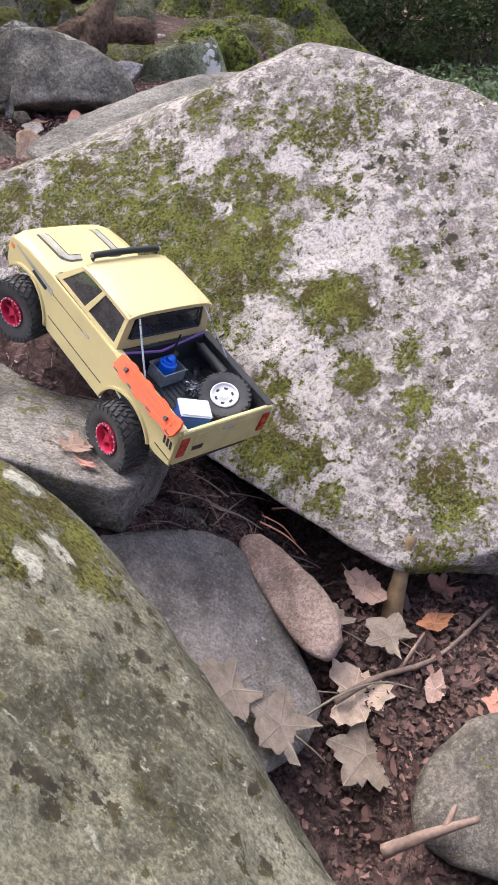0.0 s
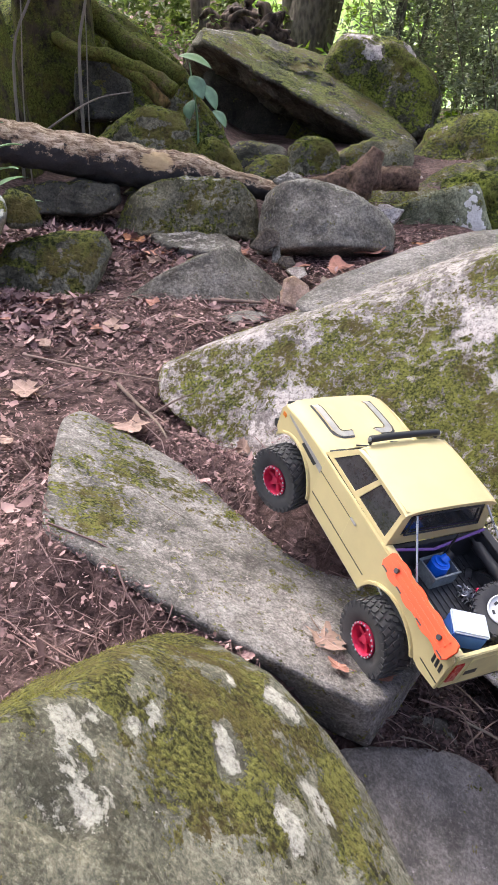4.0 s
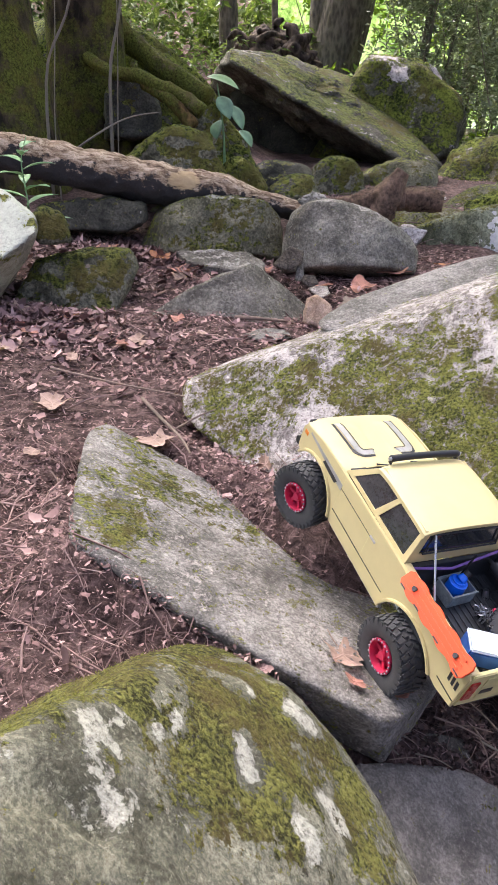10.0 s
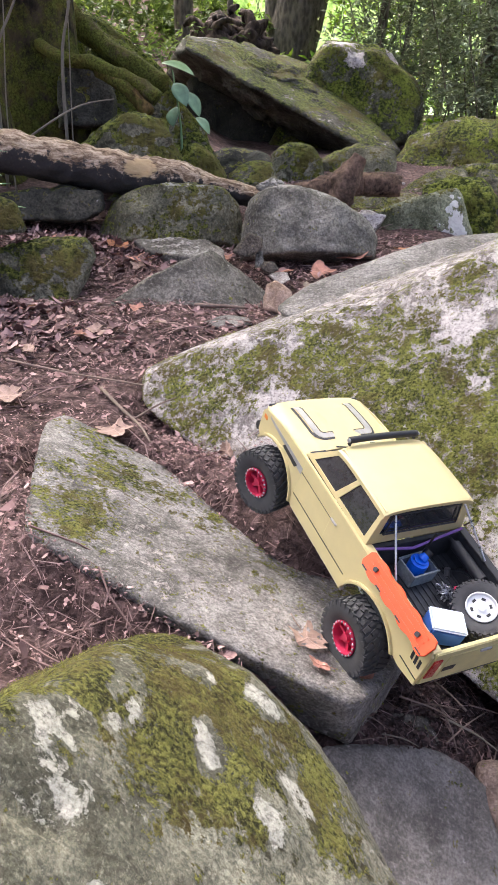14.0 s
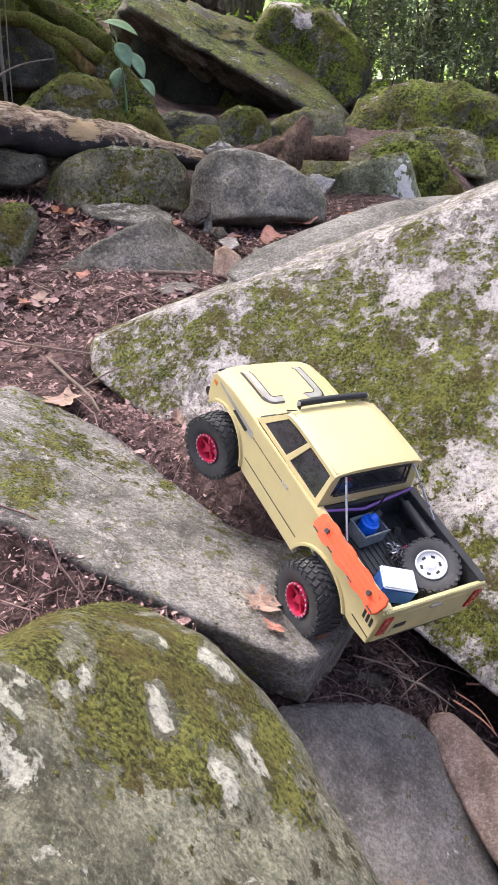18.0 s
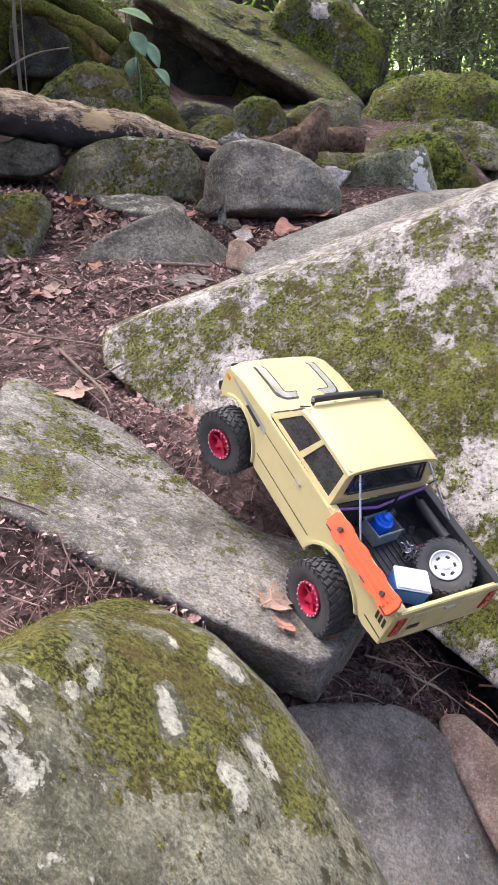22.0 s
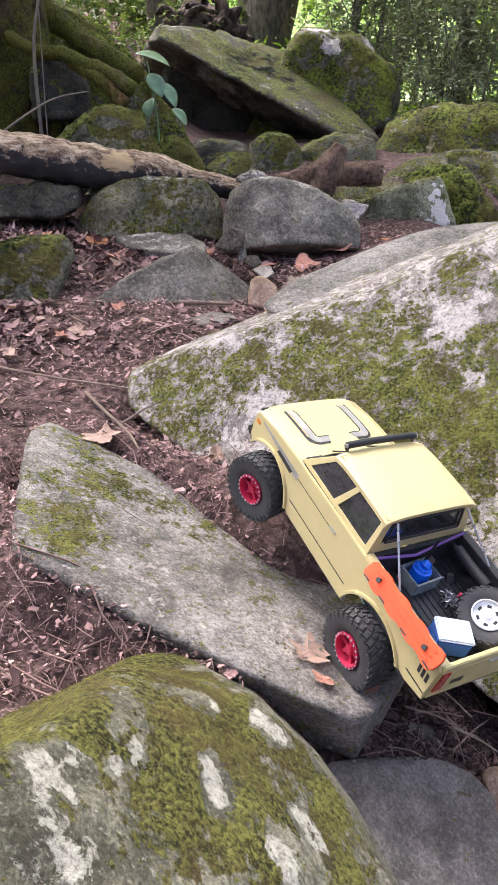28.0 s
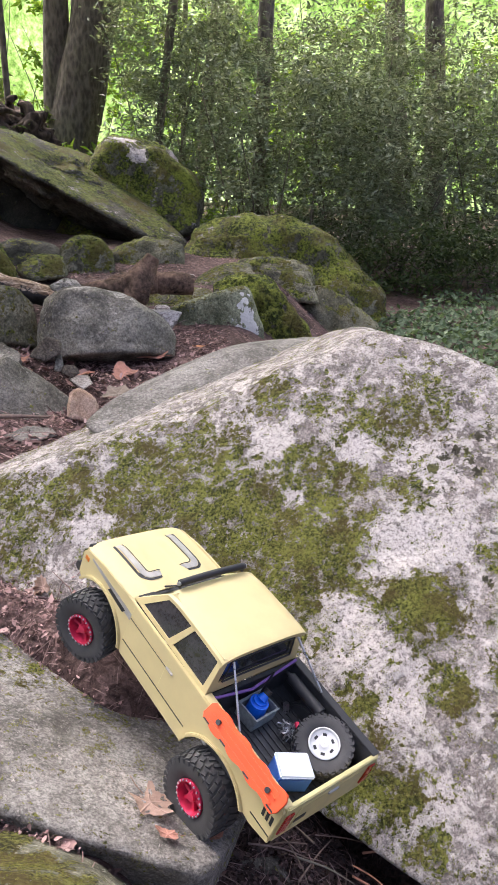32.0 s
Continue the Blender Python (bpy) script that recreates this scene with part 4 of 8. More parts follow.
stone("boulder", (2.053, 5.826, 0.246), [(-0.28, -0.78, 0.56, 0.65), (0.28, 0.78, -0.56, 0.78), (-0.67, 0.33, 0.67, 0.831), (-0.28, 0.22, 0.93, 0.67), (0.12, 0.08, 0.99, 0.541), (0.45, -0.05, 0.89, 0.458), (0.62, -0.12, 0.78, 0.451), (0.68, -0.15, 0.71, 0.478), (0.91, -0.29, 0.29, 0.668), (0.93, -0.35, -0.12, 0.785), (0, -0.13, -0.99, 0.6), (-0.94, 0.32, -0.14, 0.894), (0, 0, -1, 0.884)],
      STONE_MOSSY_FAR, "broad mossy boulder with pale lichen on its crest", level=6, edge=11, rough=0.05, seed=34, moss=upward(-0.15, 0.6, 0.80, 3, 2.4), lichen=upward(0.85, 1.2, 0.5, 6, 3.0))
stone("boulder", (1.144, 3.636, 0.412), [(-0.28, -0.88, 0.39, 0.275), (0.28, 0.88, -0.39, 0.33), (-0.33, 0.24, 0.91, 0.246), (0.14, 0.11, 0.98, 0.194), (0.73, -0.13, 0.67, 0.128), (0.77, -0.15, 0.61, 0.13), (0.93, -0.32, -0.17, 0.221), (0.01, -0.15, -0.99, 0.202), (-0.88, 0.21, -0.43, 0.183), (0, 0, -1, 0.334)],
      STONE_MOSSY_FAR, "mossy boulder with a dark front face", level=5, edge=14, rough=0.05, seed=35, moss=upward(0.0, 0.5, 1.0, 3, 3.0))
stone("boulder", (0.844, 3.442, 0.447), [(-0.23, -0.96, 0.17, 0.2), (0.23, 0.96, -0.17, 0.24), (-0.97, 0.24, 0.05, 0.248), (-0.34, 0.23, 0.91, 0.133), (-0.33, 0.22, 0.92, 0.131), (-0.07, 0.17, 0.98, 0.141), (0.88, -0.14, 0.45, 0.179), (0.95, -0.2, 0.23, 0.181), (0.74, -0.28, -0.62, 0.225), (-0.06, -0.14, -0.99, 0.185), (0, 0, -1, 0.268)],
      STONE_ALGAE, "greenish boulder streaked with algae and white paint", level=7, edge=12, rough=0.02, seed=36, moss=upward(0.0, 0.9, 0.45), lichen=blobs([(0.892, 3.247, 0.589, 0.010, 2.4), (0.925, 3.239, 0.585, 0.009, 2.4), (0.903, 3.239, 0.560, 0.016, 2.4), (0.885, 3.240, 0.537, 0.014, 2.4), (0.920, 3.226, 0.509, 0.026, 2.4), (0.933, 3.216, 0.465, 0.026, 2.4), (0.905, 3.226, 0.480, 0.020, 2.4), (0.874, 3.226, 0.442, 0.018, 2.4), (0.845, 3.229, 0.422, 0.014, 2.4), (0.938, 3.206, 0.427, 0.020, 2.4), (0.915, 3.215, 0.440, 0.016, 2.4)]))
stone("boulder", (0.614, 2.157, 0.446), [(-0.09, -0.3, 0.95, 0.3), (0.09, 0.3, -0.95, 0.36), (-0.64, 0.33, 0.69, 0.253), (-0.36, 0.29, 0.89, 0.17), (-0.3, 0.28, 0.91, 0.164), (-0.03, 0.22, 0.98, 0.17), (-0.1, 0.24, 0.97, 0.162), (0.13, 0.17, 0.98, 0.217), (0.94, -0.21, 0.25, 0.391), (0.05, -0.23, -0.97, 0.075), (-0.4, -0.09, -0.91, 0.167), (0, 0, -1, 0.333)],
      STONE_SLAB, "bare smooth grey rock behind the mossy boulder", level=6, edge=30, rough=0.012, seed=44)
stone("stone", (0.525, 3.163, 0.506), [(-0.14, -0.87, 0.47, 0.06), (0.14, 0.87, -0.47, 0.072), (-0.59, 0.21, 0.77, 0.058), (0.2, 0.11, 0.97, 0.041), (0.01, 0.15, 0.99, 0.033), (0.8, -0.22, -0.56, 0.057), (-0.07, -0.14, -0.99, 0.042), (-0.83, 0.05, -0.56, 0.069), (0, 0, -1, 0.069)],
      STONE_PALE, "pale lichen-covered stone beside the grey boulder", level=5, edge=12, rough=0.05, seed=37, lichen=upward(-0.2, 0.3, 0.8))
stone("flat_stone", (0.704, 3.855, 0.452), [(-0.1, -0.55, 0.83, 0.15), (0.1, 0.55, -0.83, 0.18), (-0.09, 0.14, 0.99, 0.091), (0.07, 0.12, 0.99, 0.087), (0.92, -0.12, 0.38, 0.21), (0.07, -0.14, -0.99, 0.029), (-0.67, 0.02, -0.74, 0.123), (0, 0, -1, 0.136)],
      STONE_OLIVE, "flat mossy stone behind the grey boulder", level=4, edge=8, rough=0.05, seed=38, moss=upward(-0.2, 0.6, 0.6))
stone("boulder", (1.570, 5.012, 0.409), [(-0.21, -0.68, 0.71, 0.25), (0.21, 0.68, -0.71, 0.3), (-0.29, 0.19, 0.94, 0.186), (0.01, 0.1, 0.99, 0.152), (0.32, -0, 0.95, 0.182), (0.95, -0.28, 0.15, 0.313), (-0.16, -0.05, -0.98, 0.08), (-0.79, 0.19, -0.58, 0.239), (0, 0, -1, 0.315)],
      STONE_MOSSY_FAR, "low mossy rock with leaf litter on top", level=5, edge=12, rough=0.06, seed=39, moss=upward(0.0, 0.7, 0.5))
stone("boulder", (1.946, 4.750, 0.133), [(0.1, -0.8, 0.6, 0.20), (-0.5, -0.7, 0.5, 0.24), (-0.89, 0.36, 0.29, 0.367), (-0.58, 0.32, 0.75, 0.348), (0.37, -0.01, 0.93, 0.213), (0.56, -0.12, 0.82, 0.218), (0.88, -0.38, 0.29, 0.319), (0, 1, 0, 0.35), (0, 0, -1, 0.45)],
      STONE_OLIVE, "grey rock with moss at the foot of a broad boulder", level=5, edge=18, rough=0.05, seed=79, moss=upward(0.5, 1.0, 0.7, 5, 4.0))
stone("stone", (0.132, 2.968, 0.663), [(-0.04, -0.88, 0.47, 0.05), (0.04, 0.88, -0.47, 0.06), (-0.48, 0.11, 0.87, 0.032), (0.24, 0.09, 0.97, 0.032), (0.94, -0, 0.34, 0.049), (0.16, -0.11, -0.98, 0.016), (-0.6, -0.06, -0.8, 0.036), (0, 0, -1, 0.069)],
      STONE_GREY, "small rounded grey stone beside the log", level=5, edge=12, rough=0.05, seed=40, lichen=upward(0.3, 0.9, 0.6))
stone("stone", (0.086, 4.329, 0.540), [(-0.01, -0.56, 0.83, 0.15), (0.01, 0.56, -0.83, 0.18), (-0.61, 0.09, 0.79, 0.103), (0.06, 0.09, 0.99, 0.105), (0.99, -0.01, 0.14, 0.123), (0.15, -0.1, -0.98, 0.027), (-0.6, -0.07, -0.79, 0.068), (0, 0, -1, 0.182)],
      STONE_MOSSY_FAR, "low mossy stone behind the log end", level=4, edge=8, rough=0.05, seed=51, moss=upward(0.0, 0.6, 0.8))
stone("stone", (1.144, 4.481, 0.464), [(-0.14, -0.54, 0.83, 0.15), (0.14, 0.54, -0.83, 0.18), (-0.56, 0.23, 0.8, 0.121), (-0.07, 0.13, 0.99, 0.117), (0.92, -0.2, 0.34, 0.176), (0.17, -0.15, -0.97, 0.033), (-0.1, -0.08, -0.99, 0.044), (0, 0, -1, 0.186)],
      STONE_OLIVE, "grey stone half sunk in the soil", level=4, edge=8, rough=0.05, seed=52, moss=upward(0.3, 0.9, 0.6))
# shade of the overhang is painted into this stone's colour
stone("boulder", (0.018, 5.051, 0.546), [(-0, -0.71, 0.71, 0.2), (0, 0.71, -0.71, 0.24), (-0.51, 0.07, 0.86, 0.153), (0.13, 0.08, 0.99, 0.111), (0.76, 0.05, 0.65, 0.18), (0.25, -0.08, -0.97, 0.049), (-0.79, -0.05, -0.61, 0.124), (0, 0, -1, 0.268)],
      STONE_DARK, "stone under the overhang, shade put into its dark colour", level=5, edge=8, rough=0.05, seed=53, moss=upward(0.6, 1.0, 0.6))
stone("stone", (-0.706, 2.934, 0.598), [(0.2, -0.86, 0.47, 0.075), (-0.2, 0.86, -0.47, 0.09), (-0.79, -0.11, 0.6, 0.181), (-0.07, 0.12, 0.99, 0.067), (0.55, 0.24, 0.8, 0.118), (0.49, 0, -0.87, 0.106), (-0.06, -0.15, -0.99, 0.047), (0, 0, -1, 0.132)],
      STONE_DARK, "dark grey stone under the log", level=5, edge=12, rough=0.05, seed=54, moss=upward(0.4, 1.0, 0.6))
stone("stone", (-0.683, 2.269, 0.662), [(0.25, -0.84, 0.47, 0.07), (-0.25, 0.84, -0.47, 0.084), (-0.86, -0.18, 0.48, 0.054), (0.34, 0.23, 0.91, 0.056), (0.91, 0.31, 0.29, 0.053), (0.07, -0.12, -0.99, 0.045), (-0.9, -0.31, -0.3, 0.047), (0, 0, -1, 0.101)],
      STONE_MOSSY, "mossy stone at the foot of the pale boulder", level=4, edge=8, rough=0.05, seed=55, moss=upward(0.0, 0.5, 0.9))
stone("flat_stone", (-0.022, 1.997, 0.417), [(0, -0.17, 0.98, 0.025), (-0, 0.17, -0.98, 0.03), (-0.31, 0.26, 0.92, 0.029), (0.1, 0.27, 0.96, 0.024), (0.84, 0.16, 0.52, 0.052), (0.18, -0.27, -0.95, 0.011), (-0.3, -0.27, -0.92, 0.019), (0, 0, -1, 0.032)],
      STONE_SLATE, "flat grey stone level with the path", level=4, edge=14, rough=0.03, seed=56)
stone("bank", (-1.556, 6.296, 1.112), [(0.22, -0.89, 0.39, 0.6), (-0.22, 0.89, -0.39, 0.72), (-0.66, -0.18, 0.73, 0.567), (-0.23, -0.09, 0.97, 0.456), (0.33, 0.05, 0.94, 0.53), (0.95, 0.23, 0.23, 0.637), (0.45, 0.14, -0.88, 0.427), (-0.24, -0.03, -0.97, 0.417), (0, 0, -1, 1.03)],
      STONE_MOSSY_FAR, "dark mossy bank of earth and rock behind the trees", level=5, edge=6, rough=0.06, seed=57, moss=upward(-0.3, 0.3, 1.0, 3, 2.0))
stone("pebble", (0.969, 4.655, 0.484), [(0, 0, 1, 0.015), (0, 0, -1, 0.013), (1, 0.2, 0.3, 0.026), (-1, 0.1, 0.2, 0.024), (0.1, -1, 0.4, 0.022), (0, 1, 0.2, 0.022)],
      STONE_PALE, "small pale pebble on the soil beside the log", level=3, edge=6, rough=0.08, seed=200, lichen=upward(-0.5, 0.2, 0.7), group="pebbles")
stone("pebble", (0.807, 4.029, 0.476), [(0, 0, 1, 0.018), (0, 0, -1, 0.016), (1, 0.2, 0.3, 0.031), (-1, 0.1, 0.2, 0.029), (0.1, -1, 0.4, 0.026), (0, 1, 0.2, 0.026)],
      STONE_PALE, "small pale pebble on the soil beside the log", level=3, edge=6, rough=0.08, seed=201, lichen=upward(-0.5, 0.2, 0.7), group="pebbles")
stone("pebble", (0.878, 4.077, 0.480), [(0, 0, 1, 0.013), (0, 0, -1, 0.011), (1, 0.2, 0.3, 0.022), (-1, 0.1, 0.2, 0.020), (0.1, -1, 0.4, 0.018), (0, 1, 0.2, 0.018)],
      STONE_PALE, "small pale pebble on the soil beside the log", level=3, edge=6, rough=0.08, seed=202, lichen=upward(-0.5, 0.2, 0.7), group="pebbles")
stone("pebble", (0.739, 3.806, 0.473), [(0, 0, 1, 0.014), (0, 0, -1, 0.012), (1, 0.2, 0.3, 0.024), (-1, 0.1, 0.2, 0.022), (0.1, -1, 0.4, 0.020), (0, 1, 0.2, 0.020)],
      STONE_PALE, "small pale pebble on the soil beside the log", level=3, edge=6, rough=0.08, seed=203, lichen=upward(-0.5, 0.2, 0.7), group="pebbles")
stone("pebble", (0.798, 3.907, 0.470), [(0, 0, 1, 0.010), (0, 0, -1, 0.009), (1, 0.2, 0.3, 0.018), (-1, 0.1, 0.2, 0.017), (0.1, -1, 0.4, 0.015), (0, 1, 0.2, 0.015)],
      STONE_PALE, "small pale pebble on the soil beside the log", level=3, edge=6, rough=0.08, seed=204, lichen=upward(-0.5, 0.2, 0.7), group="pebbles")
stone("pebble", (0.594, 3.555, 0.474), [(0, 0, 1, 0.021), (0, 0, -1, 0.018), (1, 0.2, 0.3, 0.036), (-1, 0.1, 0.2, 0.033), (0.1, -1, 0.4, 0.030), (0, 1, 0.2, 0.030)],
      STONE_PALE, "small pale pebble on the soil beside the log", level=3, edge=6, rough=0.08, seed=205, lichen=upward(-0.5, 0.2, 0.7), group="pebbles")
stone("pebble", (1.010, 4.532, 0.478), [(0, 0, 1, 0.011), (0, 0, -1, 0.010), (1, 0.2, 0.3, 0.019), (-1, 0.1, 0.2, 0.018), (0.1, -1, 0.4, 0.016), (0, 1, 0.2, 0.016)],
      STONE_PALE, "small pale pebble on the soil beside the log", level=3, edge=6, rough=0.08, seed=206, lichen=upward(-0.5, 0.2, 0.7), group="pebbles")
stone("pebble", (0.771, 4.109, 0.486), [(0, 0, 1, 0.010), (0, 0, -1, 0.008), (1, 0.2, 0.3, 0.017), (-1, 0.1, 0.2, 0.015), (0.1, -1, 0.4, 0.014), (0, 1, 0.2, 0.014)],
      STONE_PALE, "small pale pebble on the soil beside the log", level=3, edge=6, rough=0.08, seed=207, lichen=upward(-0.5, 0.2, 0.7), group="pebbles")
stone("pebble", (0.493, 4.892, 0.507), [(0, 0, 1, 0.014), (0, 0, -1, 0.012), (1, 0.2, 0.3, 0.024), (-1, 0.1, 0.2, 0.022), (0.1, -1, 0.4, 0.020), (0, 1, 0.2, 0.020)],
      STONE_PALE, "small pale pebble on the soil beside the log", level=3, edge=6, rough=0.08, seed=208, lichen=upward(-0.5, 0.2, 0.7), group="pebbles")


# ---- moss cushions on the stones that stand close ----
MOSS = scatter_material("moss_tufts", [(0.0, (0.075, 0.078, 0.017)), (0.5, (0.22, 0.215, 0.045)), (1.0, (0.40, 0.39, 0.16))], 0.9, 0.35)


def moss_tufts(ob, n, size, seed, label, least=0.55):
    """Short tufts standing on a stone where its moss is thick."""
    r = np.random.RandomState(seed)
    me = ob.data
    k = len(me.vertices)
    co, nr, am = np.zeros(k * 3), np.zeros(k * 3), np.zeros(k)
    me.vertices.foreach_get("co", co)
    me.vertices.foreach_get("normal", nr)
    me.attributes["moss"].data.foreach_get("value", am)
    co, nr = co.reshape(-1, 3) + np.array(ob.location), nr.reshape(-1, 3)
    thick = am + 1.1 * clouds(co, 45.0, 3, 0.7, seed) * 0.5
    ok = np.where((thick > least) & (co[:, 1] > -0.05))[0]
    if len(ok) == 0:
        return None
    p = ok[r.randint(0, len(ok), n)]
    base = co[p] + r.normal(size=(n, 3)) * size * 0.9 - nr[p] * size * 0.25
    vs, fs = [], []
    for blade in range(3):
        d = nr[p] * 0.8 + r.normal(size=(n, 3)) * 0.55 + (0, 0, 0.35)
        d /= np.linalg.norm(d, axis=1)[:, None]
        s = np.cross(d, r.normal(size=(n, 3)))
        s /= np.linalg.norm(s, axis=1)[:, None]
        L = (size * r.uniform(0.5, 1.3, n))[:, None]
        vs += [base + s * size * 0.22, base - s * size * 0.22, base + d * L]
    v = np.stack(vs, 1).reshape(-1, 3)
    i = np.arange(n) * 9
    f = np.concatenate([np.stack([i + 3 * b, i + 3 * b + 1, i + 3 * b + 2], 1) for b in range(3)])
    return tagged(new("moss", mesh_of("moss", v, f.tolist(), MOSS, flat=True)), label, "moss", kind="stuff")


for ob, n, size, seed, label in ((bpy.data.objects["boulder"], 80000, 0.0020, 1, "yellow-green moss cushions on the huge boulder"),
                                 (bpy.data.objects["boulder.001"], 90000, 0.0014, 2, "green moss cushions on the rounded boulder"),
                                 (bpy.data.objects["stone_slab"], 20000, 0.0014, 3, "thin green moss on the slab")):
    moss_tufts(ob, n, size, seed, label)


# ---- fallen log and stump ----
def bark_material(name, dark, light, moss=0.0, scale=1.0):
    m, t, b = material(name)
    v = coords(t)
    mp = put(t, "ShaderNodeMapping", Vector=v)
    mp.inputs["Scale"].default_value = (1.0, 1.0, 0.4)
    ridges = put(t, "ShaderNodeTexVoronoi", Vector=mp, Scale=26.0 * scale)
    n1, n2 = fbm(t, mp, 16.0 * scale, 8, 0.7, 0.8), fbm(t, v, 120.0 * scale, 5, 0.7)
    k = math_node(t, "ADD", math_node(t, "MULTIPLY", n1, 0.7), math_node(t, "MULTIPLY", ridges, 0.35))
    col = ramp(t, k, [(0.42, dark), (0.66, light)])
    col = mix(t, 0.5, col, ramp(t, n2, [(0.3, (0.65, 0.65, 0.65)), (0.7, (1.2, 1.2, 1.2))]), "MULTIPLY")
    if moss:
        mm = step(t, fbm(t, v, 5.0, 9, 0.72), 0.60 - 0.3 * moss, 0.70 - 0.3 * moss)
        green = ramp(t, fbm(t, v, 90.0, 5, 0.75), [(0.36, (0.030, 0.030, 0.006)), (0.64, (0.165, 0.178, 0.032))])
        green = mix(t, math_node(t, "MULTIPLY", step(t, fbm(t, v, 9.0, 6, 0.7), 0.48, 0.64), 0.5), green, mix(t, n2, (0.07, 0.048, 0.014), (0.22, 0.15, 0.045)))
        col = mix(t, mm, col, green)
    t.links.new(out_of(col), b.inputs["Base Color"])
    b.inputs["Roughness"].default_value = 0.92
    b.inputs["Specular IOR Level"].default_value = 0.2
    bp = put(t, "ShaderNodeBump", Strength=0.9, Distance=0.02 / scale, Height=math_node(t, "ADD", k, math_node(t, "MULTIPLY", n2, 0.3)))
    t.links.new(bp.outputs[0], b.inputs["Normal"])
    return m


def log_material():
    """Weathered bark above, black where the flank turns down."""
    m, t, b = material("log_bark")
    v = coords(t)
    mp = put(t, "ShaderNodeMapping", Vector=v)
    mp.inputs["Scale"].default_value = (0.22, 1.0, 1.0)
    n1, n2 = fbm(t, mp, 58.0, 10, 0.76, 0.5), fbm(t, v, 170.0, 5, 0.7)
    bark = ramp(t, n1, [(0.40, (0.13, 0.075, 0.042)), (0.49, (0.38, 0.26, 0.165)), (0.59, (0.72, 0.57, 0.41))])
    bark = mix(t, 0.5, bark, ramp(t, n2, [(0.32, (0.45, 0.43, 0.42)), (0.66, (1.25, 1.22, 1.2))]), "MULTIPLY")
    k = math_node(t, "ADD", attr(t, "black_below"), math_node(t, "MULTIPLY", math_node(t, "SUBTRACT", fbm(t, v, 26.0, 10, 0.78), 0.5), 3.0))
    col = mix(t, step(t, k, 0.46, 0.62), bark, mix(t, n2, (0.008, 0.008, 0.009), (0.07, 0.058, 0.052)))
    col = mix(t, step(t, math_node(t, "ADD", attr(t, "scar"), math_node(t, "MULTIPLY", math_node(t, "SUBTRACT", n1, 0.5), 1.6)), 0.42, 0.58), col, mix(t, n1, (0.40, 0.25, 0.11), (0.72, 0.54, 0.32)))
    t.links.new(out_of(col), b.inputs["Base Color"])
    b.inputs["Roughness"].default_value = 0.85
    bp = put(t, "ShaderNodeBump", Strength=0.9, Distance=0.007, Height=math_node(t, "ADD", math_node(t, "ADD", n1, math_node(t, "MULTIPLY", put(t, "ShaderNodeTexVoronoi", Vector=v, Scale=34.0), 0.7)), math_node(t, "MULTIPLY", n2, 0.6)))
    t.links.new(bp.outputs[0], b.inputs["Normal"])
    return m


LOG = log_material()
BARK_GREY = bark_material("bark_grey", (0.10, 0.086, 0.072), (0.23, 0.195, 0.162))
BARK_MOSSY = bark_material("bark_mossy", (0.022, 0.017, 0.012), (0.10, 0.073, 0.046), moss=0.56)
WOOD_BROWN = plain("rotten_brown_wood", (0.135, 0.088, 0.062), 0.9, vary=1.0, scale=60, bump=0.016, spec=0.2)
BARK_DARK = bark_material("bark_dark", (0.02, 0.016, 0.014), (0.085, 0.065, 0.055), scale=2.0)
TWIG = plain("twig_wood", (0.20, 0.14, 0.11), 0.85, vary=0.45, scale=140, bump=0.002)


def log_like(name, pts, radii, label, category, sides=28, n=60, rough=0.10, seed=1, scar=None, black_below=0.0, mat=None):
    line = smooth_line(pts, n)
    rad = [np.interp(i / (n - 1) * (len(radii) - 1), range(len(radii)), radii) for i in range(n)]
    me = tube(name, line, rad, mat or LOG, sides, rough, seed)
    co = np.zeros(len(me.vertices) * 3)
    nr = np.zeros(len(me.vertices) * 3)
    me.vertices.foreach_get("co", co)
    me.vertices.foreach_get("normal", nr)
    co, nr = co.reshape(-1, 3), nr.reshape(-1, 3)
    a = me.attributes.new("black_below", "FLOAT", "POINT")
    a.data.foreach_set("value", np.clip(0.72 - 1.15 * nr[:, 2] + black_below, 0, 1.3))
    s = me.attributes.new("scar", "FLOAT", "POINT")
    s.data.foreach_set("value", np.zeros(len(co)) if scar is None else np.clip(1.4 - np.linalg.norm((co - scar[:3]) / scar[3:], axis=1), 0, 1))
    return tagged(new(name, me), label, category)


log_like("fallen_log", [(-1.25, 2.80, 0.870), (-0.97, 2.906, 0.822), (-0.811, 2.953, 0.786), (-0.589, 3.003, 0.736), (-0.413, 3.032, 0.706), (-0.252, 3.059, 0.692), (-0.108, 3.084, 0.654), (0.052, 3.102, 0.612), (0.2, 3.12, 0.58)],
         [0.072, 0.070, 0.072, 0.080, 0.076, 0.064, 0.050, 0.040, 0.030], "fallen log with peeling bark, black underneath", "log", n=170, sides=52, rough=0.13, seed=4,
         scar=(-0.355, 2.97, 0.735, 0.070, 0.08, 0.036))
log_like("broken_log", [(0.15, 3.20, 0.595), (0.29, 3.192, 0.625), (0.40, 3.182, 0.645), (0.50, 3.19, 0.655)], [0.030, 0.036, 0.050, 0.052], "broken brown log end lying among boulders", "log", n=40, rough=0.2, seed=7, mat=WOOD_BROWN)
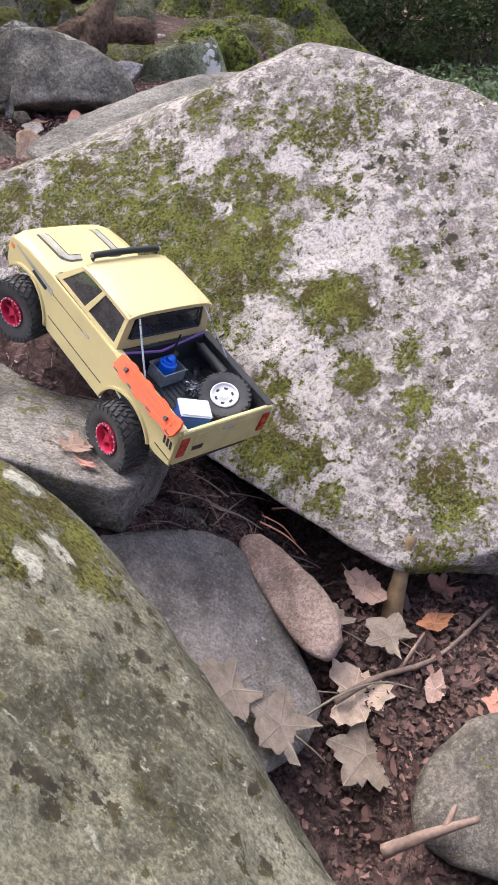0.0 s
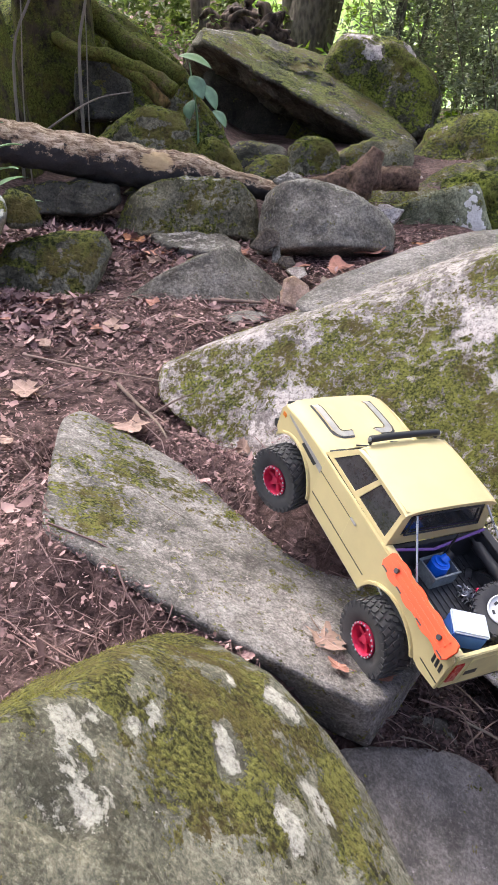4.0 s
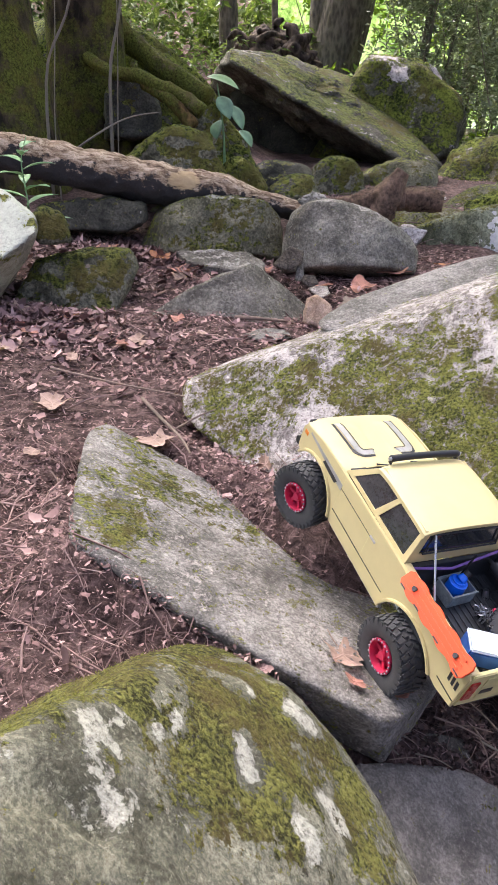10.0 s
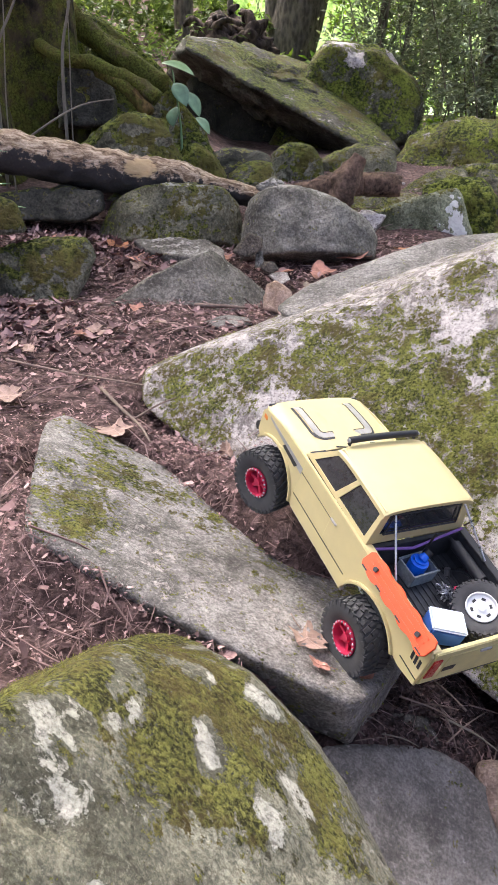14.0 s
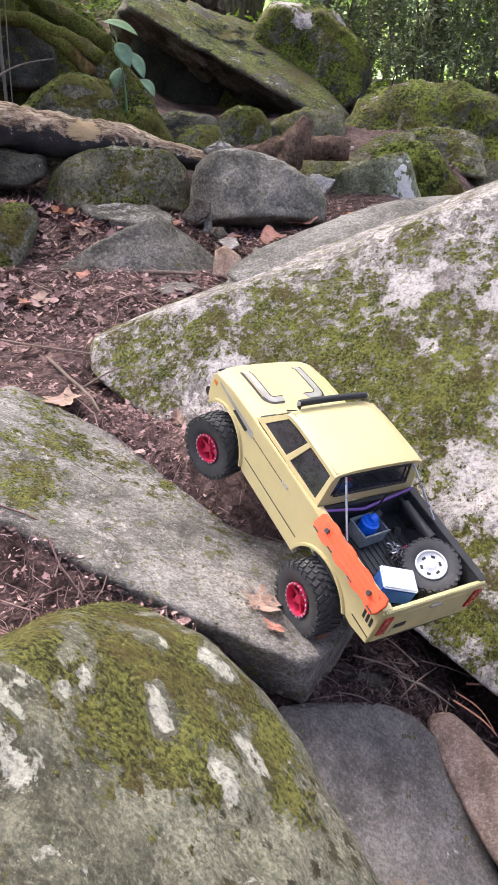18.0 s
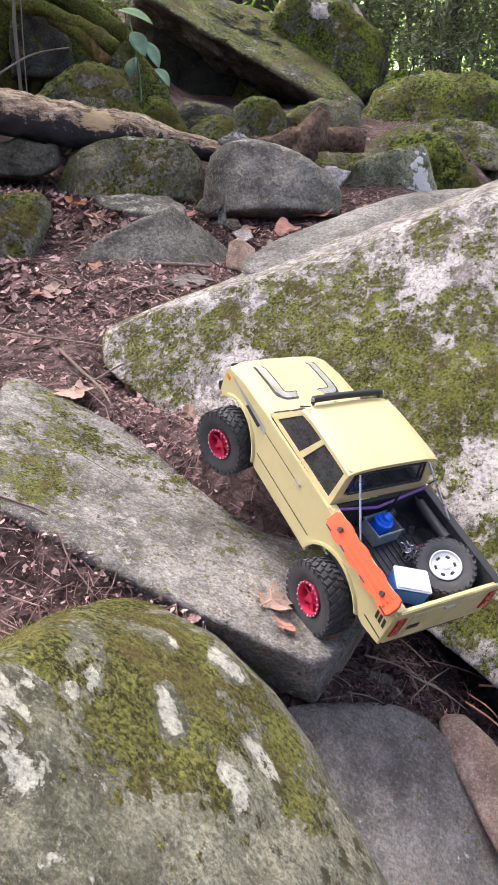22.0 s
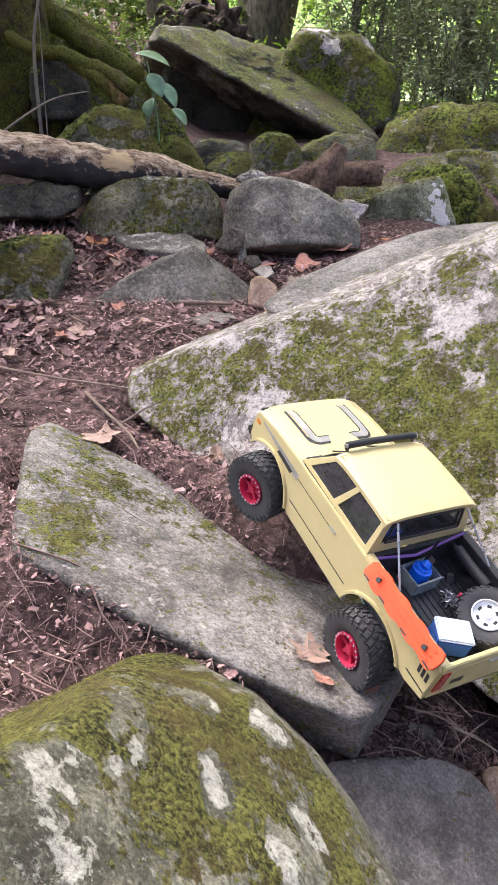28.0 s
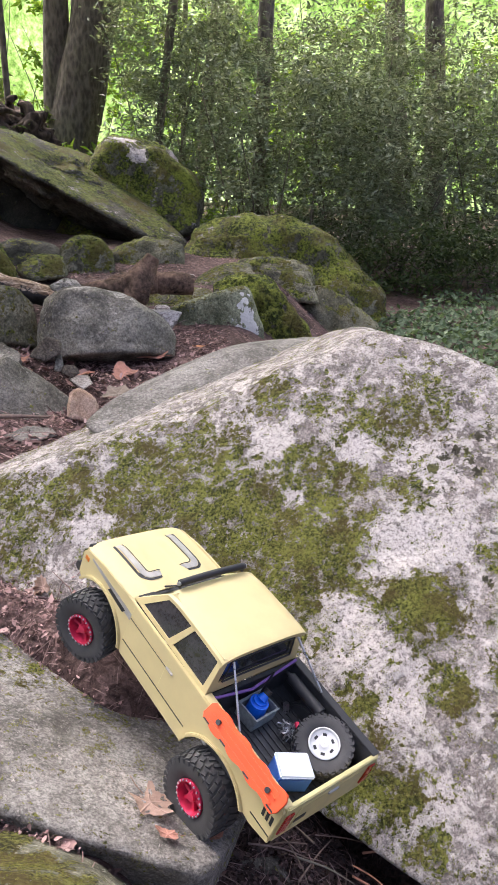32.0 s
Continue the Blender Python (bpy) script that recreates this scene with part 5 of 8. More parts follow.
log_like("stump", [(0.40, 3.165, 0.60), (0.425, 3.16, 0.645), (0.452, 3.16, 0.69), (0.468, 3.161, 0.72), (0.490, 3.162, 0.757)], [0.075, 0.062, 0.046, 0.036, 0.028], "short broken stub of dark weathered wood", "stump", n=30, rough=0.25, seed=8, mat=WOOD_BROWN)
log_like("log_piece", [(0.49, 3.22, 0.645), (0.582, 3.205, 0.645), (0.665, 3.189, 0.638)], [0.046, 0.048, 0.038], "short brown piece of rotten log", "log", n=30, rough=0.12, seed=9, mat=WOOD_BROWN)


# ---- trees ----
def tree(label, base, lean, r0, r1, height, bark, seed, flare=0.0, limbs=3, leaves=0, sides=22):
    """A trunk that leans by (dx, dy) over its height, with roots flaring at its foot, limbs and a loose crown."""
    rng = random.Random(seed)
    root = thing("tree", label, "tree")
    n = 34
    pts, rad = [], []
    for i in range(n):
        u = i / (n - 1)
        h = height * u ** 1.5
        k = h / height
        wob = 0.05 * r0 * math.sin(k * 9 + seed)
        pts.append((base[0] + lean[0] * k + wob, base[1] + lean[1] * k - wob, base[2] - 0.25 + h))
        rad.append((r0 + (r1 - r0) * k) * (1 + flare * math.exp(-h / (2.2 * r0))))
    me = tube("trunk", pts, rad, bark, sides, 0.10, seed)
    trunk = new("trunk", me)
    trunk.parent = root
    tips = []
    for j in range(limbs):
        i0 = n - 3 - 3 * j
        p = Vector(pts[i0])
        a = rng.uniform(0, 6.28)
        ln = height * rng.uniform(0.18, 0.3)
        q = p + Vector((math.cos(a) * ln, math.sin(a) * ln, ln * 0.7))
        mid = (p + q) / 2 + Vector((0, 0, -0.08 * ln))
        lm = new("limb", tube("limb", smooth_line([p, mid, q], 8), [rad[i0] * 0.5 * (1 - 0.11 * k) for k in range(8)], bark, 7))
        lm.parent = root
        tips.append(q)
    if leaves:
        tips.append(Vector(pts[-1]))
        cl = np.array([[rng.gauss(0, 1) for _ in range(3)] for _ in range(leaves)]) * height * 0.11
        cen = np.array([tips[rng.randrange(len(tips))][:] for _ in range(leaves)])
        crown = new("crown", leaf_cloud("crown", cen + cl, 0.16, 0.075, FOLIAGE_FAR, rng.randrange(9999)))
        crown.parent = root
    return root


def leaf_cloud(name, centres, length, width, mat, seed, droop=0.3, fold=0.25, vary=0.4):
    """Many pointed leaves, each of two folded halves."""
    r = np.random.RandomState(seed)
    k = len(centres)
    d = r.normal(size=(k, 3))
    d[:, 2] = d[:, 2] * 0.5 - droop
    d /= np.linalg.norm(d, axis=1)[:, None]
    s = np.cross(d, r.normal(size=(k, 3)) * 0.4 + (0, 0, 1.0))
    s /= np.linalg.norm(s, axis=1)[:, None] + 1e-9
    nrm = np.cross(s, d)
    L = (length * (1 - vary / 2 + vary * r.rand(k)))[:, None]
    W = (width * (1 - vary / 2 + vary * r.rand(k)))[:, None]
    a = centres
    tip = a + d * L
    m1 = a + d * L * 0.45 + s * W * 0.5 + nrm * W * fold
    m2 = a + d * L * 0.45 - s * W * 0.5 + nrm * W * fold
    v = np.stack([a, m1, tip, m2], 1).reshape(-1, 3)
    i = np.arange(k) * 4
    f = np.concatenate([np.stack([i, i + 1, i + 2], 1), np.stack([i, i + 2, i + 3], 1)])
    return mesh_of(name, v, f.tolist(), mat, flat=True)


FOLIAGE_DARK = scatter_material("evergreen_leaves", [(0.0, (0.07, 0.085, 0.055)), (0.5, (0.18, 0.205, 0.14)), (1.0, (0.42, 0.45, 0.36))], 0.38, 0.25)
# sunlit, shaded and half-lit copies: the light is put into the leaf colour
FOLIAGE_FAR = scatter_material("leaves_sunlit_tone", [(0.0, (0.09, 0.15, 0.025)), (0.5, (0.17, 0.26, 0.045)), (1.0, (0.30, 0.38, 0.08))], 0.6, 0.5)
FOLIAGE_SHADE = scatter_material("leaves_shade_tone", [(0.0, (0.03, 0.045, 0.02)), (0.5, (0.07, 0.10, 0.04)), (1.0, (0.16, 0.20, 0.09))], 0.6, 0.3)
FOLIAGE_MID = scatter_material("leaves_half_lit_tone", [(0.0, (0.05, 0.075, 0.025)), (0.5, (0.10, 0.14, 0.045)), (1.0, (0.20, 0.25, 0.09))], 0.6, 0.3)
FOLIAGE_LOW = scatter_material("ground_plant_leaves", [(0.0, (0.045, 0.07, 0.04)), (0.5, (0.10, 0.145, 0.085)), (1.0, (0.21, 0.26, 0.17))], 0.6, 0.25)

tree("thick old trunk with moss on its bark, roots spreading", (-1.45, 3.80, 0.55), (0.15, 0.3, 0), 0.27, 0.13, 8.5, BARK_MOSSY, 1, 0.95, 4, 2600, 30)
tree("mossy dark trunk standing behind a thick old one", (-1.06, 4.45, 0.62), (0.25, 0.2, 0), 0.185, 0.115, 8.0, BARK_MOSSY, 2, 1.1, 3, 2000, 26)
tree("straight grey trunk at the edge of the wood", (0.47, 10.1, 0.95), (0.35, -0.4, 0), 0.16, 0.09, 10.0, BARK_GREY, 3, 0.2, 3, 2200)
tree("stout leaning trunk with rough grey bark", (0.52, 10.05, 0.95), (2.1, -0.9, 0), 0.27, 0.23, 10.0, BARK_GREY, 4, 0.25, 4, 2600)
for i, (x, y, lx, r) in enumerate(((-0.02, 9.1, -0.1, 0.035), (-0.58, 9.9, 0.0, 0.11), (-0.95, 11.5, 0.05, 0.06), (0.85, 12.0, 0.1, 0.07), (1.42, 9.0, 0.5, 0.05), (2.77, 13.7, 0.0, 0.05), (2.75, 12.7, 0.35, 0.11), (3.1, 12.6, 0.1, 0.05), (2.88, 9.6, 0.0, 0.10), (5.98, 10.5, -0.55, 0.15), (7.3, 14.2, -0.6, 0.22))):
    tree("slender grey forest trunk", (x, y, float(ground_z([x], [y])[0]) + 0.05), (lx * 2.2, -0.3, 0), r, r * 0.6, 9.0, BARK_GREY, 10 + i, 0.15, 2, 900, 12)


def tree_root(label, pts, r0, r1, mat, seed):
    line = smooth_line(pts, 24)
    ob = new("tree_root", tube("tree_root", line, [r0 + (r1 - r0) * i / 23 for i in range(24)], mat, 14, 0.22, seed))
    return tagged(ob, label, "root", group="roots on the bank")


ROOT_MOSS = bark_material("root_mossy", (0.06, 0.045, 0.026), (0.20, 0.145, 0.085), moss=0.85)
ROOT_OCHRE = bark_material("root_ochre", (0.05, 0.032, 0.012), (0.20, 0.125, 0.045), moss=0.45, scale=2.0)
tree_root("mossy root draped over the dark boulder", [(-1.060, 4.400, 1.241), (-0.887, 4.150, 1.156), (-0.785, 4.020, 1.123), (-0.677, 3.980, 1.113), (-0.585, 3.950, 1.070), (-0.467, 3.920, 1.018), (-0.368, 3.900, 0.954)], 0.030, 0.036, ROOT_MOSS, 3)
tree_root("thick mossy root running down the bank", [(-0.923, 4.750, 1.398), (-0.864, 4.700, 1.332), (-0.728, 4.620, 1.229), (-0.616, 4.550, 1.153), (-0.480, 4.500, 1.076), (-0.379, 4.450, 1.014)], 0.062, 0.050, ROOT_MOSS, 4)
tree_root("bare ochre-brown root beside a mossy one", [(-0.647, 4.000, 1.077), (-0.542, 3.920, 1.024), (-0.485, 3.900, 0.974), (-0.407, 3.870, 0.891)], 0.036, 0.030, ROOT_OCHRE, 5)


def sapling(label, pts, r0, seed):
    line = smooth_line(pts, 14)
    ob = new("sapling", tube("sapling", line, [r0 * (1 - 0.5 * i / 13) for i in range(14)], TWIG_PALE, 7, 0.05, seed))
    return tagged(ob, label, "sapling")


TWIG_PALE = plain("pale_stem", (0.20, 0.17, 0.13), 0.85, vary=0.3, scale=60, bump=0.003)
for i, pts in enumerate((((-1.03, 3.58, 0.60), (-1.009, 3.582, 1.111), (-0.886, 3.595, 1.385), (-0.75, 3.6, 1.9)), ((-0.97, 3.49, 0.58), (-0.968, 3.491, 0.911), (-0.92, 3.483, 1.374), (-0.87, 3.5, 2.1)),
                         ((-0.78, 3.74, 0.6), (-0.765, 3.743, 1.113), (-0.698, 3.737, 1.397), (-0.6, 3.74, 2.0)), ((-0.695, 3.45, 0.56), (-0.69, 3.45, 0.85), (-0.659, 3.44, 1.365), (-0.64, 3.43, 2.1)))):
    sapling("thin bare pale stem of a young tree", pts, (0.008, 0.0035, 0.009, 0.003)[i], i)
tagged(new("branch", tube("branch", smooth_line([(-0.86, 3.2, 0.80), (-0.70, 3.24, 0.90), (-0.60, 3.27, 0.945), (-0.48, 3.287, 0.964)], 12), [0.0055 - 0.0003 * i for i in range(12)], TWIG_PALE, 6)), "thin bare branch sticking up behind the log", "branch")


# unseen boughs added above the view to shade the hollow and the trunks
def bough(trunk_at, tip, leaves, seed):
    r = np.random.RandomState(seed)
    ob = thing("bough", "leafy bough added out of view to shade the background", "bough")
    line = smooth_line([trunk_at, (np.array(trunk_at) + np.array(tip)) / 2 + (0, 0, 0.3), tip], 10)
    w = new("limb", tube("limb", line, [0.07 - 0.005 * i for i in range(10)], BARK_MOSSY, 8))
    w.parent = ob
    cen = np.array(tip) + r.normal(size=(leaves, 3)) * (0.9, 0.9, 0.22)
    lv = new("leaves", leaf_cloud("leaves", cen, 0.17, 0.085, FOLIAGE_FAR, seed))
    lv.parent = ob


bough((-1.40, 3.90, 3.6), (-1.3, 5.4, 4.1), 1000, 61)
bough((-0.95, 4.55, 3.7), (-0.4, 6.6, 4.2), 800, 62)
bough((-1.40, 3.90, 4.2), (-1.6, 7.4, 4.5), 1000, 64)
bough((-1.45, 3.80, 3.6), (-2.4, 6.0, 4.0), 2600, 65)


# uprooted root plate
ROOT_BROWN = bark_material("root_brown", (0.03, 0.021, 0.017), (0.13, 0.092, 0.073), scale=0.8)
def root_mass(centre, seed):
    rng = random.Random(seed)
    ob = thing("root_plate", "dark tangled root plate of an uprooted tree", "roots")
    for k in range(34):
        a = rng.uniform(-0.3, 3.4)
        d = Vector((math.cos(a) * rng.uniform(0.15, 0.36), rng.uniform(-0.2, 0.2), abs(math.sin(a)) * rng.uniform(0.12, 0.36)))
        p = Vector(centre) + Vector((rng.uniform(-0.3, 0.3), rng.uniform(-0.1, 0.1), rng.uniform(-0.25, 0.0)))
        rt = new("root", tube("root", smooth_line([p, p + d * 0.5 + Vector((0, 0, 0.08)), p + d], 9), [0.06 * (1 - 0.085 * i) for i in range(9)], ROOT_BROWN, 8, 0.3, seed + k))
        rt.parent = ob
    return ob


root_mass((-0.03, 8.31, 1.50), 5)
stone("soil_mound", (-0.05, 8.46, 1.25), [(0, -0.8, 0.6, 0.3), (0.3, 0, 1, 0.34), (-0.4, 0, 1, 0.36), (1, 0, 0.3, 0.40), (-1, 0, 0.3, 0.42), (0, 1, 0, 0.4), (0, 0, -1, 0.6)], ROOT_BROWN, "mound of dark soil under an uprooted tree", 5, 6.0, 0.22, 77, category="soil mound")


# ---- evergreen thicket ----
def shrub(label, base, size, leaves, seed, mat, length=0.072, width=0.027, stems=4):
    rng = random.Random(seed)
    r = np.random.RandomState(seed)
    root = thing("shrub", label, "shrub", group="thicket")
    tips = []
    for k in range(stems):
        a = rng.uniform(0, 6.28)
        p = Vector(base) + Vector((rng.uniform(-0.3, 0.3) * size[0], rng.uniform(-0.3, 0.3) * size[1], -0.1))
        q = p + Vector((math.cos(a) * size[0] * 0.5, math.sin(a) * size[1] * 0.4, size[2] * rng.uniform(0.6, 1.0)))
        line = smooth_line([p, p * 0.6 + q * 0.4 + Vector((rng.uniform(-.1, .1), 0, 0.12)), q], 9)
        s = new("stem", tube("stem", line, [0.012 - 0.001 * i for i in range(9)], BARK_GREY, 6))
        s.parent = root
        tips += [np.array(x) for x in line[3:]]
    # whorls of leaves gathered in tufts
    tufts = max(8, leaves // 26)
    cen = np.array(base) + np.stack([r.uniform(-0.55, 0.55, tufts) * size[0], r.uniform(-0.55, 0.55, tufts) * size[1], r.uniform(0.05, 1.05, tufts) ** 0.8 * size[2]], 1)
    pick = r.randint(0, tufts, leaves)
    pts = cen[pick] + r.normal(size=(leaves, 3)) * np.array((0.085, 0.085, 0.055))
    lv = new("leaves", leaf_cloud("leaves", pts, length, width, mat, seed + 1, 0.15))
    lv.parent = root
    return root


rs = random.Random(21)
for row, (y0, cnt, h) in enumerate(((7.7, 8, 1.9), (9.0, 10, 2.7), (10.8, 9, 3.3))):
    for k in range(cnt):
        x = 1.75 + row * 0.2 + k * (5.6 / cnt) + rs.uniform(-0.2, 0.2)
        y = y0 + rs.uniform(-0.35, 0.35) - 0.10 * max(0, x - 3)
        if x > 5.6:
            continue
        if row == 0 and x < 2.3:
            y += 0.8
        z = float(ground_z([x], [y])[0])
        hh = h * (1.0 - 0.25 * smooth(np.array([x]), 5.2, 7.0)[0]) * rs.uniform(0.85, 1.1)
        shrub("dense dark evergreen shrub with long narrow leaves", (x, y, z), (1.25, 1.1, hh), 4600 if row < 2 else 3000, 100 + row * 20 + k, FOLIAGE_DARK)
# bank and slope shrubs take leaf colours painted from shaded to sunlit
for k in range(7):
    x, y = -3.6 + k * 0.5, 7.6 + rs.uniform(-0.5, 0.5) + 0.35 * max(0, k - 5)
    shrub("low leafy shrub on the bank, shade put into leaf colour", (x, y, float(ground_z([x], [y])[0])), (1.0, 0.9, rs.uniform(0.5, 0.9) * (1.0 if k < 5 else 0.55)), 900 if k < 5 else 450, 500 + k, FOLIAGE_SHADE if k < 4 else FOLIAGE_MID, 0.08, 0.032, 2)
for k in range(13):
    x, y = -4.6 + k * 0.62, 10.6 + rs.uniform(-0.8, 0.8)
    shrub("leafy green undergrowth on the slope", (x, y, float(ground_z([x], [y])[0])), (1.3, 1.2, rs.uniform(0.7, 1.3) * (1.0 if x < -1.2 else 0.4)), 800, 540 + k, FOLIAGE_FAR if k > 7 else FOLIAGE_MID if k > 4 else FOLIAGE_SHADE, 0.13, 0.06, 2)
for k in range(7):
    x, y = 2.35 + 0.36 * k, 7.05 + rs.uniform(-0.2, 0.2) - 0.12 * k
    shrub("low shrub at the foot of the thicket, shade put into leaf colour", (x, y, float(ground_z([x], [y])[0])), (0.75, 0.6, rs.uniform(0.45, 0.7)), 900, 700 + k, FOLIAGE_SHADE, 0.07, 0.026, 2)
# growth farther back, sunlight put into its paler leaf colour
for k in range(22):
    x, y = -5.5 + k * 0.75 + rs.uniform(-0.3, 0.3), rs.uniform(13.5, 17.5)
    gap = -1.9 < x < 2.4
    y += 3.0 if gap else 0.0
    z = float(ground_z([x], [y])[0])
    shrub("pale green undergrowth, sunlight put into leaf colour", (x, y, z), (2.3, 1.6, rs.uniform(2.2, 4.2)), 320 if gap else 1000, 300 + k, FOLIAGE_FAR, 0.16, 0.09, 3)

# plants low over the soil beyond the boulder
def ground_plants(cx, cy, rx, ry, n, seed):
    r = np.random.RandomState(seed)
    th, q = r.uniform(0, 6.28, n), np.sqrt(r.rand(n))
    x, y = cx + rx * q * np.cos(th), cy + ry * q * np.sin(th)
    pts = np.stack([x, y, ground_z(x, y) + r.uniform(0.03, 0.13, n)], 1)
    ob = new("ground_plants", leaf_cloud("ground_plants", pts, 0.048, 0.034, FOLIAGE_LOW, seed, -0.05, 0.12))
    return tagged(ob, "patch of low blue-green leafy plants on the soil", "plants", kind="stuff")


ground_plants(2.9, 4.4, 0.75, 1.0, 3200, 5)
ground_plants(3.9, 5.2, 0.9, 1.0, 1600, 6)

# glowing far sheet: sunlight on leaves and sky gaps put into its emission
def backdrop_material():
    m, t, b = material("glowing_far_wood")
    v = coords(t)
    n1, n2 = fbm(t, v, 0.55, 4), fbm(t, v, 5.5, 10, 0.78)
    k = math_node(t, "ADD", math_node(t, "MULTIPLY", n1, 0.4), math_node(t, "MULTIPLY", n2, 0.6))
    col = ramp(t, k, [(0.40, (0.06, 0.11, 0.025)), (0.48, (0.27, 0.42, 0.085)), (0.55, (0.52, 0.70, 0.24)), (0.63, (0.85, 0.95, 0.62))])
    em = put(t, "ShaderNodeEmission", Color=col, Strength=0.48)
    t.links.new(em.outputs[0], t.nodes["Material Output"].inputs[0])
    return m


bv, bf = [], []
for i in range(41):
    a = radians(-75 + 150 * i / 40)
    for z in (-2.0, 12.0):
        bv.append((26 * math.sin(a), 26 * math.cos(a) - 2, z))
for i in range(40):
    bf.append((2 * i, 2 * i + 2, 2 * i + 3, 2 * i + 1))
tagged(new("backdrop", mesh_of("backdrop", bv, bf, backdrop_material())), "glowing backdrop sheet coloured as far sunlit woodland and sky gaps", "backdrop", kind="structure")


# ---- leaf litter, twigs and fallen leaves ----
LITTER = scatter_material("dry_leaf_bits", [(0.0, (0.06, 0.036, 0.033)), (0.3, (0.14, 0.083, 0.077)), (0.65, (0.32, 0.195, 0.18)), (0.9, (0.50, 0.335, 0.305)), (1.0, (0.62, 0.47, 0.43))], 0.85)
NEEDLES = scatter_material("dry_twig_bits", [(0.0, (0.10, 0.062, 0.057)), (0.55, (0.23, 0.145, 0.13)), (1.0, (0.45, 0.31, 0.28))], 0.85)


def litter_places(r, n):
    """Where litter lies thick: the path between the stones, the gap, and the hollow beside the flat stone."""
    xs, ys = [], []
    for x0, x1, y0, y1, w in ((-1.3, 0.75, 1.2, 3.1, 0.50), (-0.55, 0.0, 0.45, 1.25, 0.16), (-0.2, 0.5, 0.75, 1.5, 0.035), (0.4, 2.2, 3.2, 5.5, 0.05), (-0.6, 0.9, 3.0, 5.0, 0.06)):
        k = int(n * w)
        xs.append(r.uniform(x0, x1, k))
        ys.append(r.uniform(y0, y1, k))
    return np.concatenate(xs), np.concatenate(ys)


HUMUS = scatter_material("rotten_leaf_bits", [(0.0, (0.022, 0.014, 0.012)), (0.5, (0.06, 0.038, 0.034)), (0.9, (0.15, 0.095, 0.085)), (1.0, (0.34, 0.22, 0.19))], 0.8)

RED_BITS = scatter_material("reddish_leaf_bits", [(0.0, (0.04, 0.024, 0.02)), (0.5, (0.12, 0.068, 0.057)), (1.0, (0.30, 0.175, 0.15))], 0.8)


def leaf_bits(name, n, size, seed, label, where=None, crumple=0.42, mat=None):
    """Crumpled scraps of leaf: a bent, ragged piece each."""
    r = np.random.RandomState(seed)
    x, y = litter_places(r, n) if where is None else (r.normal(where[0], where[2], n), r.normal(where[1], where[3], n))
    k = len(x)
    c = np.stack([x, y, ground_z(x, y) + r.uniform(0.000, 0.014, k)], 1)
    s = size * (0.4 + 1.2 * r.rand(k) ** 2) * np.clip(y / 1.6, 0.6, 1.15)
    yaw, tilt = r.uniform(0, 6.28, k), r.normal(0, 0.42, k)
    e1 = np.stack([np.cos(yaw), np.sin(yaw), np.sin(tilt)], 1)
    e2 = np.stack([-np.sin(yaw), np.cos(yaw), r.normal(0, 0.35, k)], 1)
    up = np.array((0, 0, 1.0))
    pts, ring = [], 8
    slim, bend = r.uniform(0.25, 0.9, k), r.uniform(-0.3, 1.0, k) * crumple
    for j in range(ring):
        a = 2 * math.pi * j / ring + r.normal(0, 0.22, k)
        q = r.uniform(0.45, 1.1, k)
        u, w = q * np.cos(a), q * np.sin(a)
        lift = bend * u * u + r.uniform(-0.1, 0.35, k) * crumple + 0.25 * np.abs(w)
        pts.append(c + e1 * (u * s)[:, None] + e2 * (w * s * slim)[:, None] + up * (lift * s)[:, None])
    pts.append(c + up * 0.002)
    v = np.stack(pts, 1).reshape(-1, 3)
    i = np.arange(k) * (ring + 1)
    f = np.concatenate([np.stack([i + ring, i + j, i + (j + 1) % ring], 1) for j in range(ring)])
    ob = new(name, mesh_of(name, v, f.tolist(), mat or LITTER))
    return tagged(ob, label, "leaf litter", kind="stuff")


def twig_bits(name, n, length, rad, seed, label, where=None):
    r = np.random.RandomState(seed)
    x, y = litter_places(r, n) if where is None else (r.normal(where[0], where[2], n), r.normal(where[1], where[3], n))
    k = len(x)
    L = length * (0.35 + 1.3 * r.rand(k) ** 2.2)
    yaw = r.uniform(0, 6.28, k)
    d = np.stack([np.cos(yaw), np.sin(yaw), r.normal(0, 0.13, k)], 1)
    a = np.stack([x, y, np.zeros(k)], 1)
    b = a + d * L[:, None]
    za, zb = ground_z(a[:, 0], a[:, 1]), ground_z(b[:, 0], b[:, 1])
    lift = r.uniform(0.004, 0.018, k)
    a[:, 2], b[:, 2] = za + lift, zb + lift + d[:, 2] * L * 0.5
    mid = (a + b) / 2 + np.stack([r.normal(0, 0.06, k) * L, r.normal(0, 0.06, k) * L, r.uniform(0, 0.06, k) * L], 1)
    R = rad * (0.5 + r.rand(k))
    side = np.stack([-np.sin(yaw), np.cos(yaw), np.zeros(k)], 1) * R[:, None]
    top = np.array((0, 0, 1.0)) * R[:, None]
    ring = lambda p, q: [p + side * q, p - side * 0.5 * q + top * 0.87 * q, p - side * 0.5 * q - top * 0.87 * q]
    v = np.stack(ring(a, 1.0) + ring(mid, 0.9) + ring(b, 0.5), 1).reshape(-1, 3)
    i = np.arange(k) * 9
    f = []
    for o in (0, 3):
        for j in range(3):
            q = (j + 1) % 3
            f.append(np.stack([i + o + j, i + o + q, i + o + 3 + q, i + o + 3 + j], 1))
    ob = new(name, mesh_of(name, v, np.concatenate(f).tolist(), NEEDLES))
    return tagged(ob, label, "twigs", kind="stuff")


leaf_bits("leaf_litter", 50000, 0.0052, 3, "brown and pinkish crumbled dry leaves on the soil")
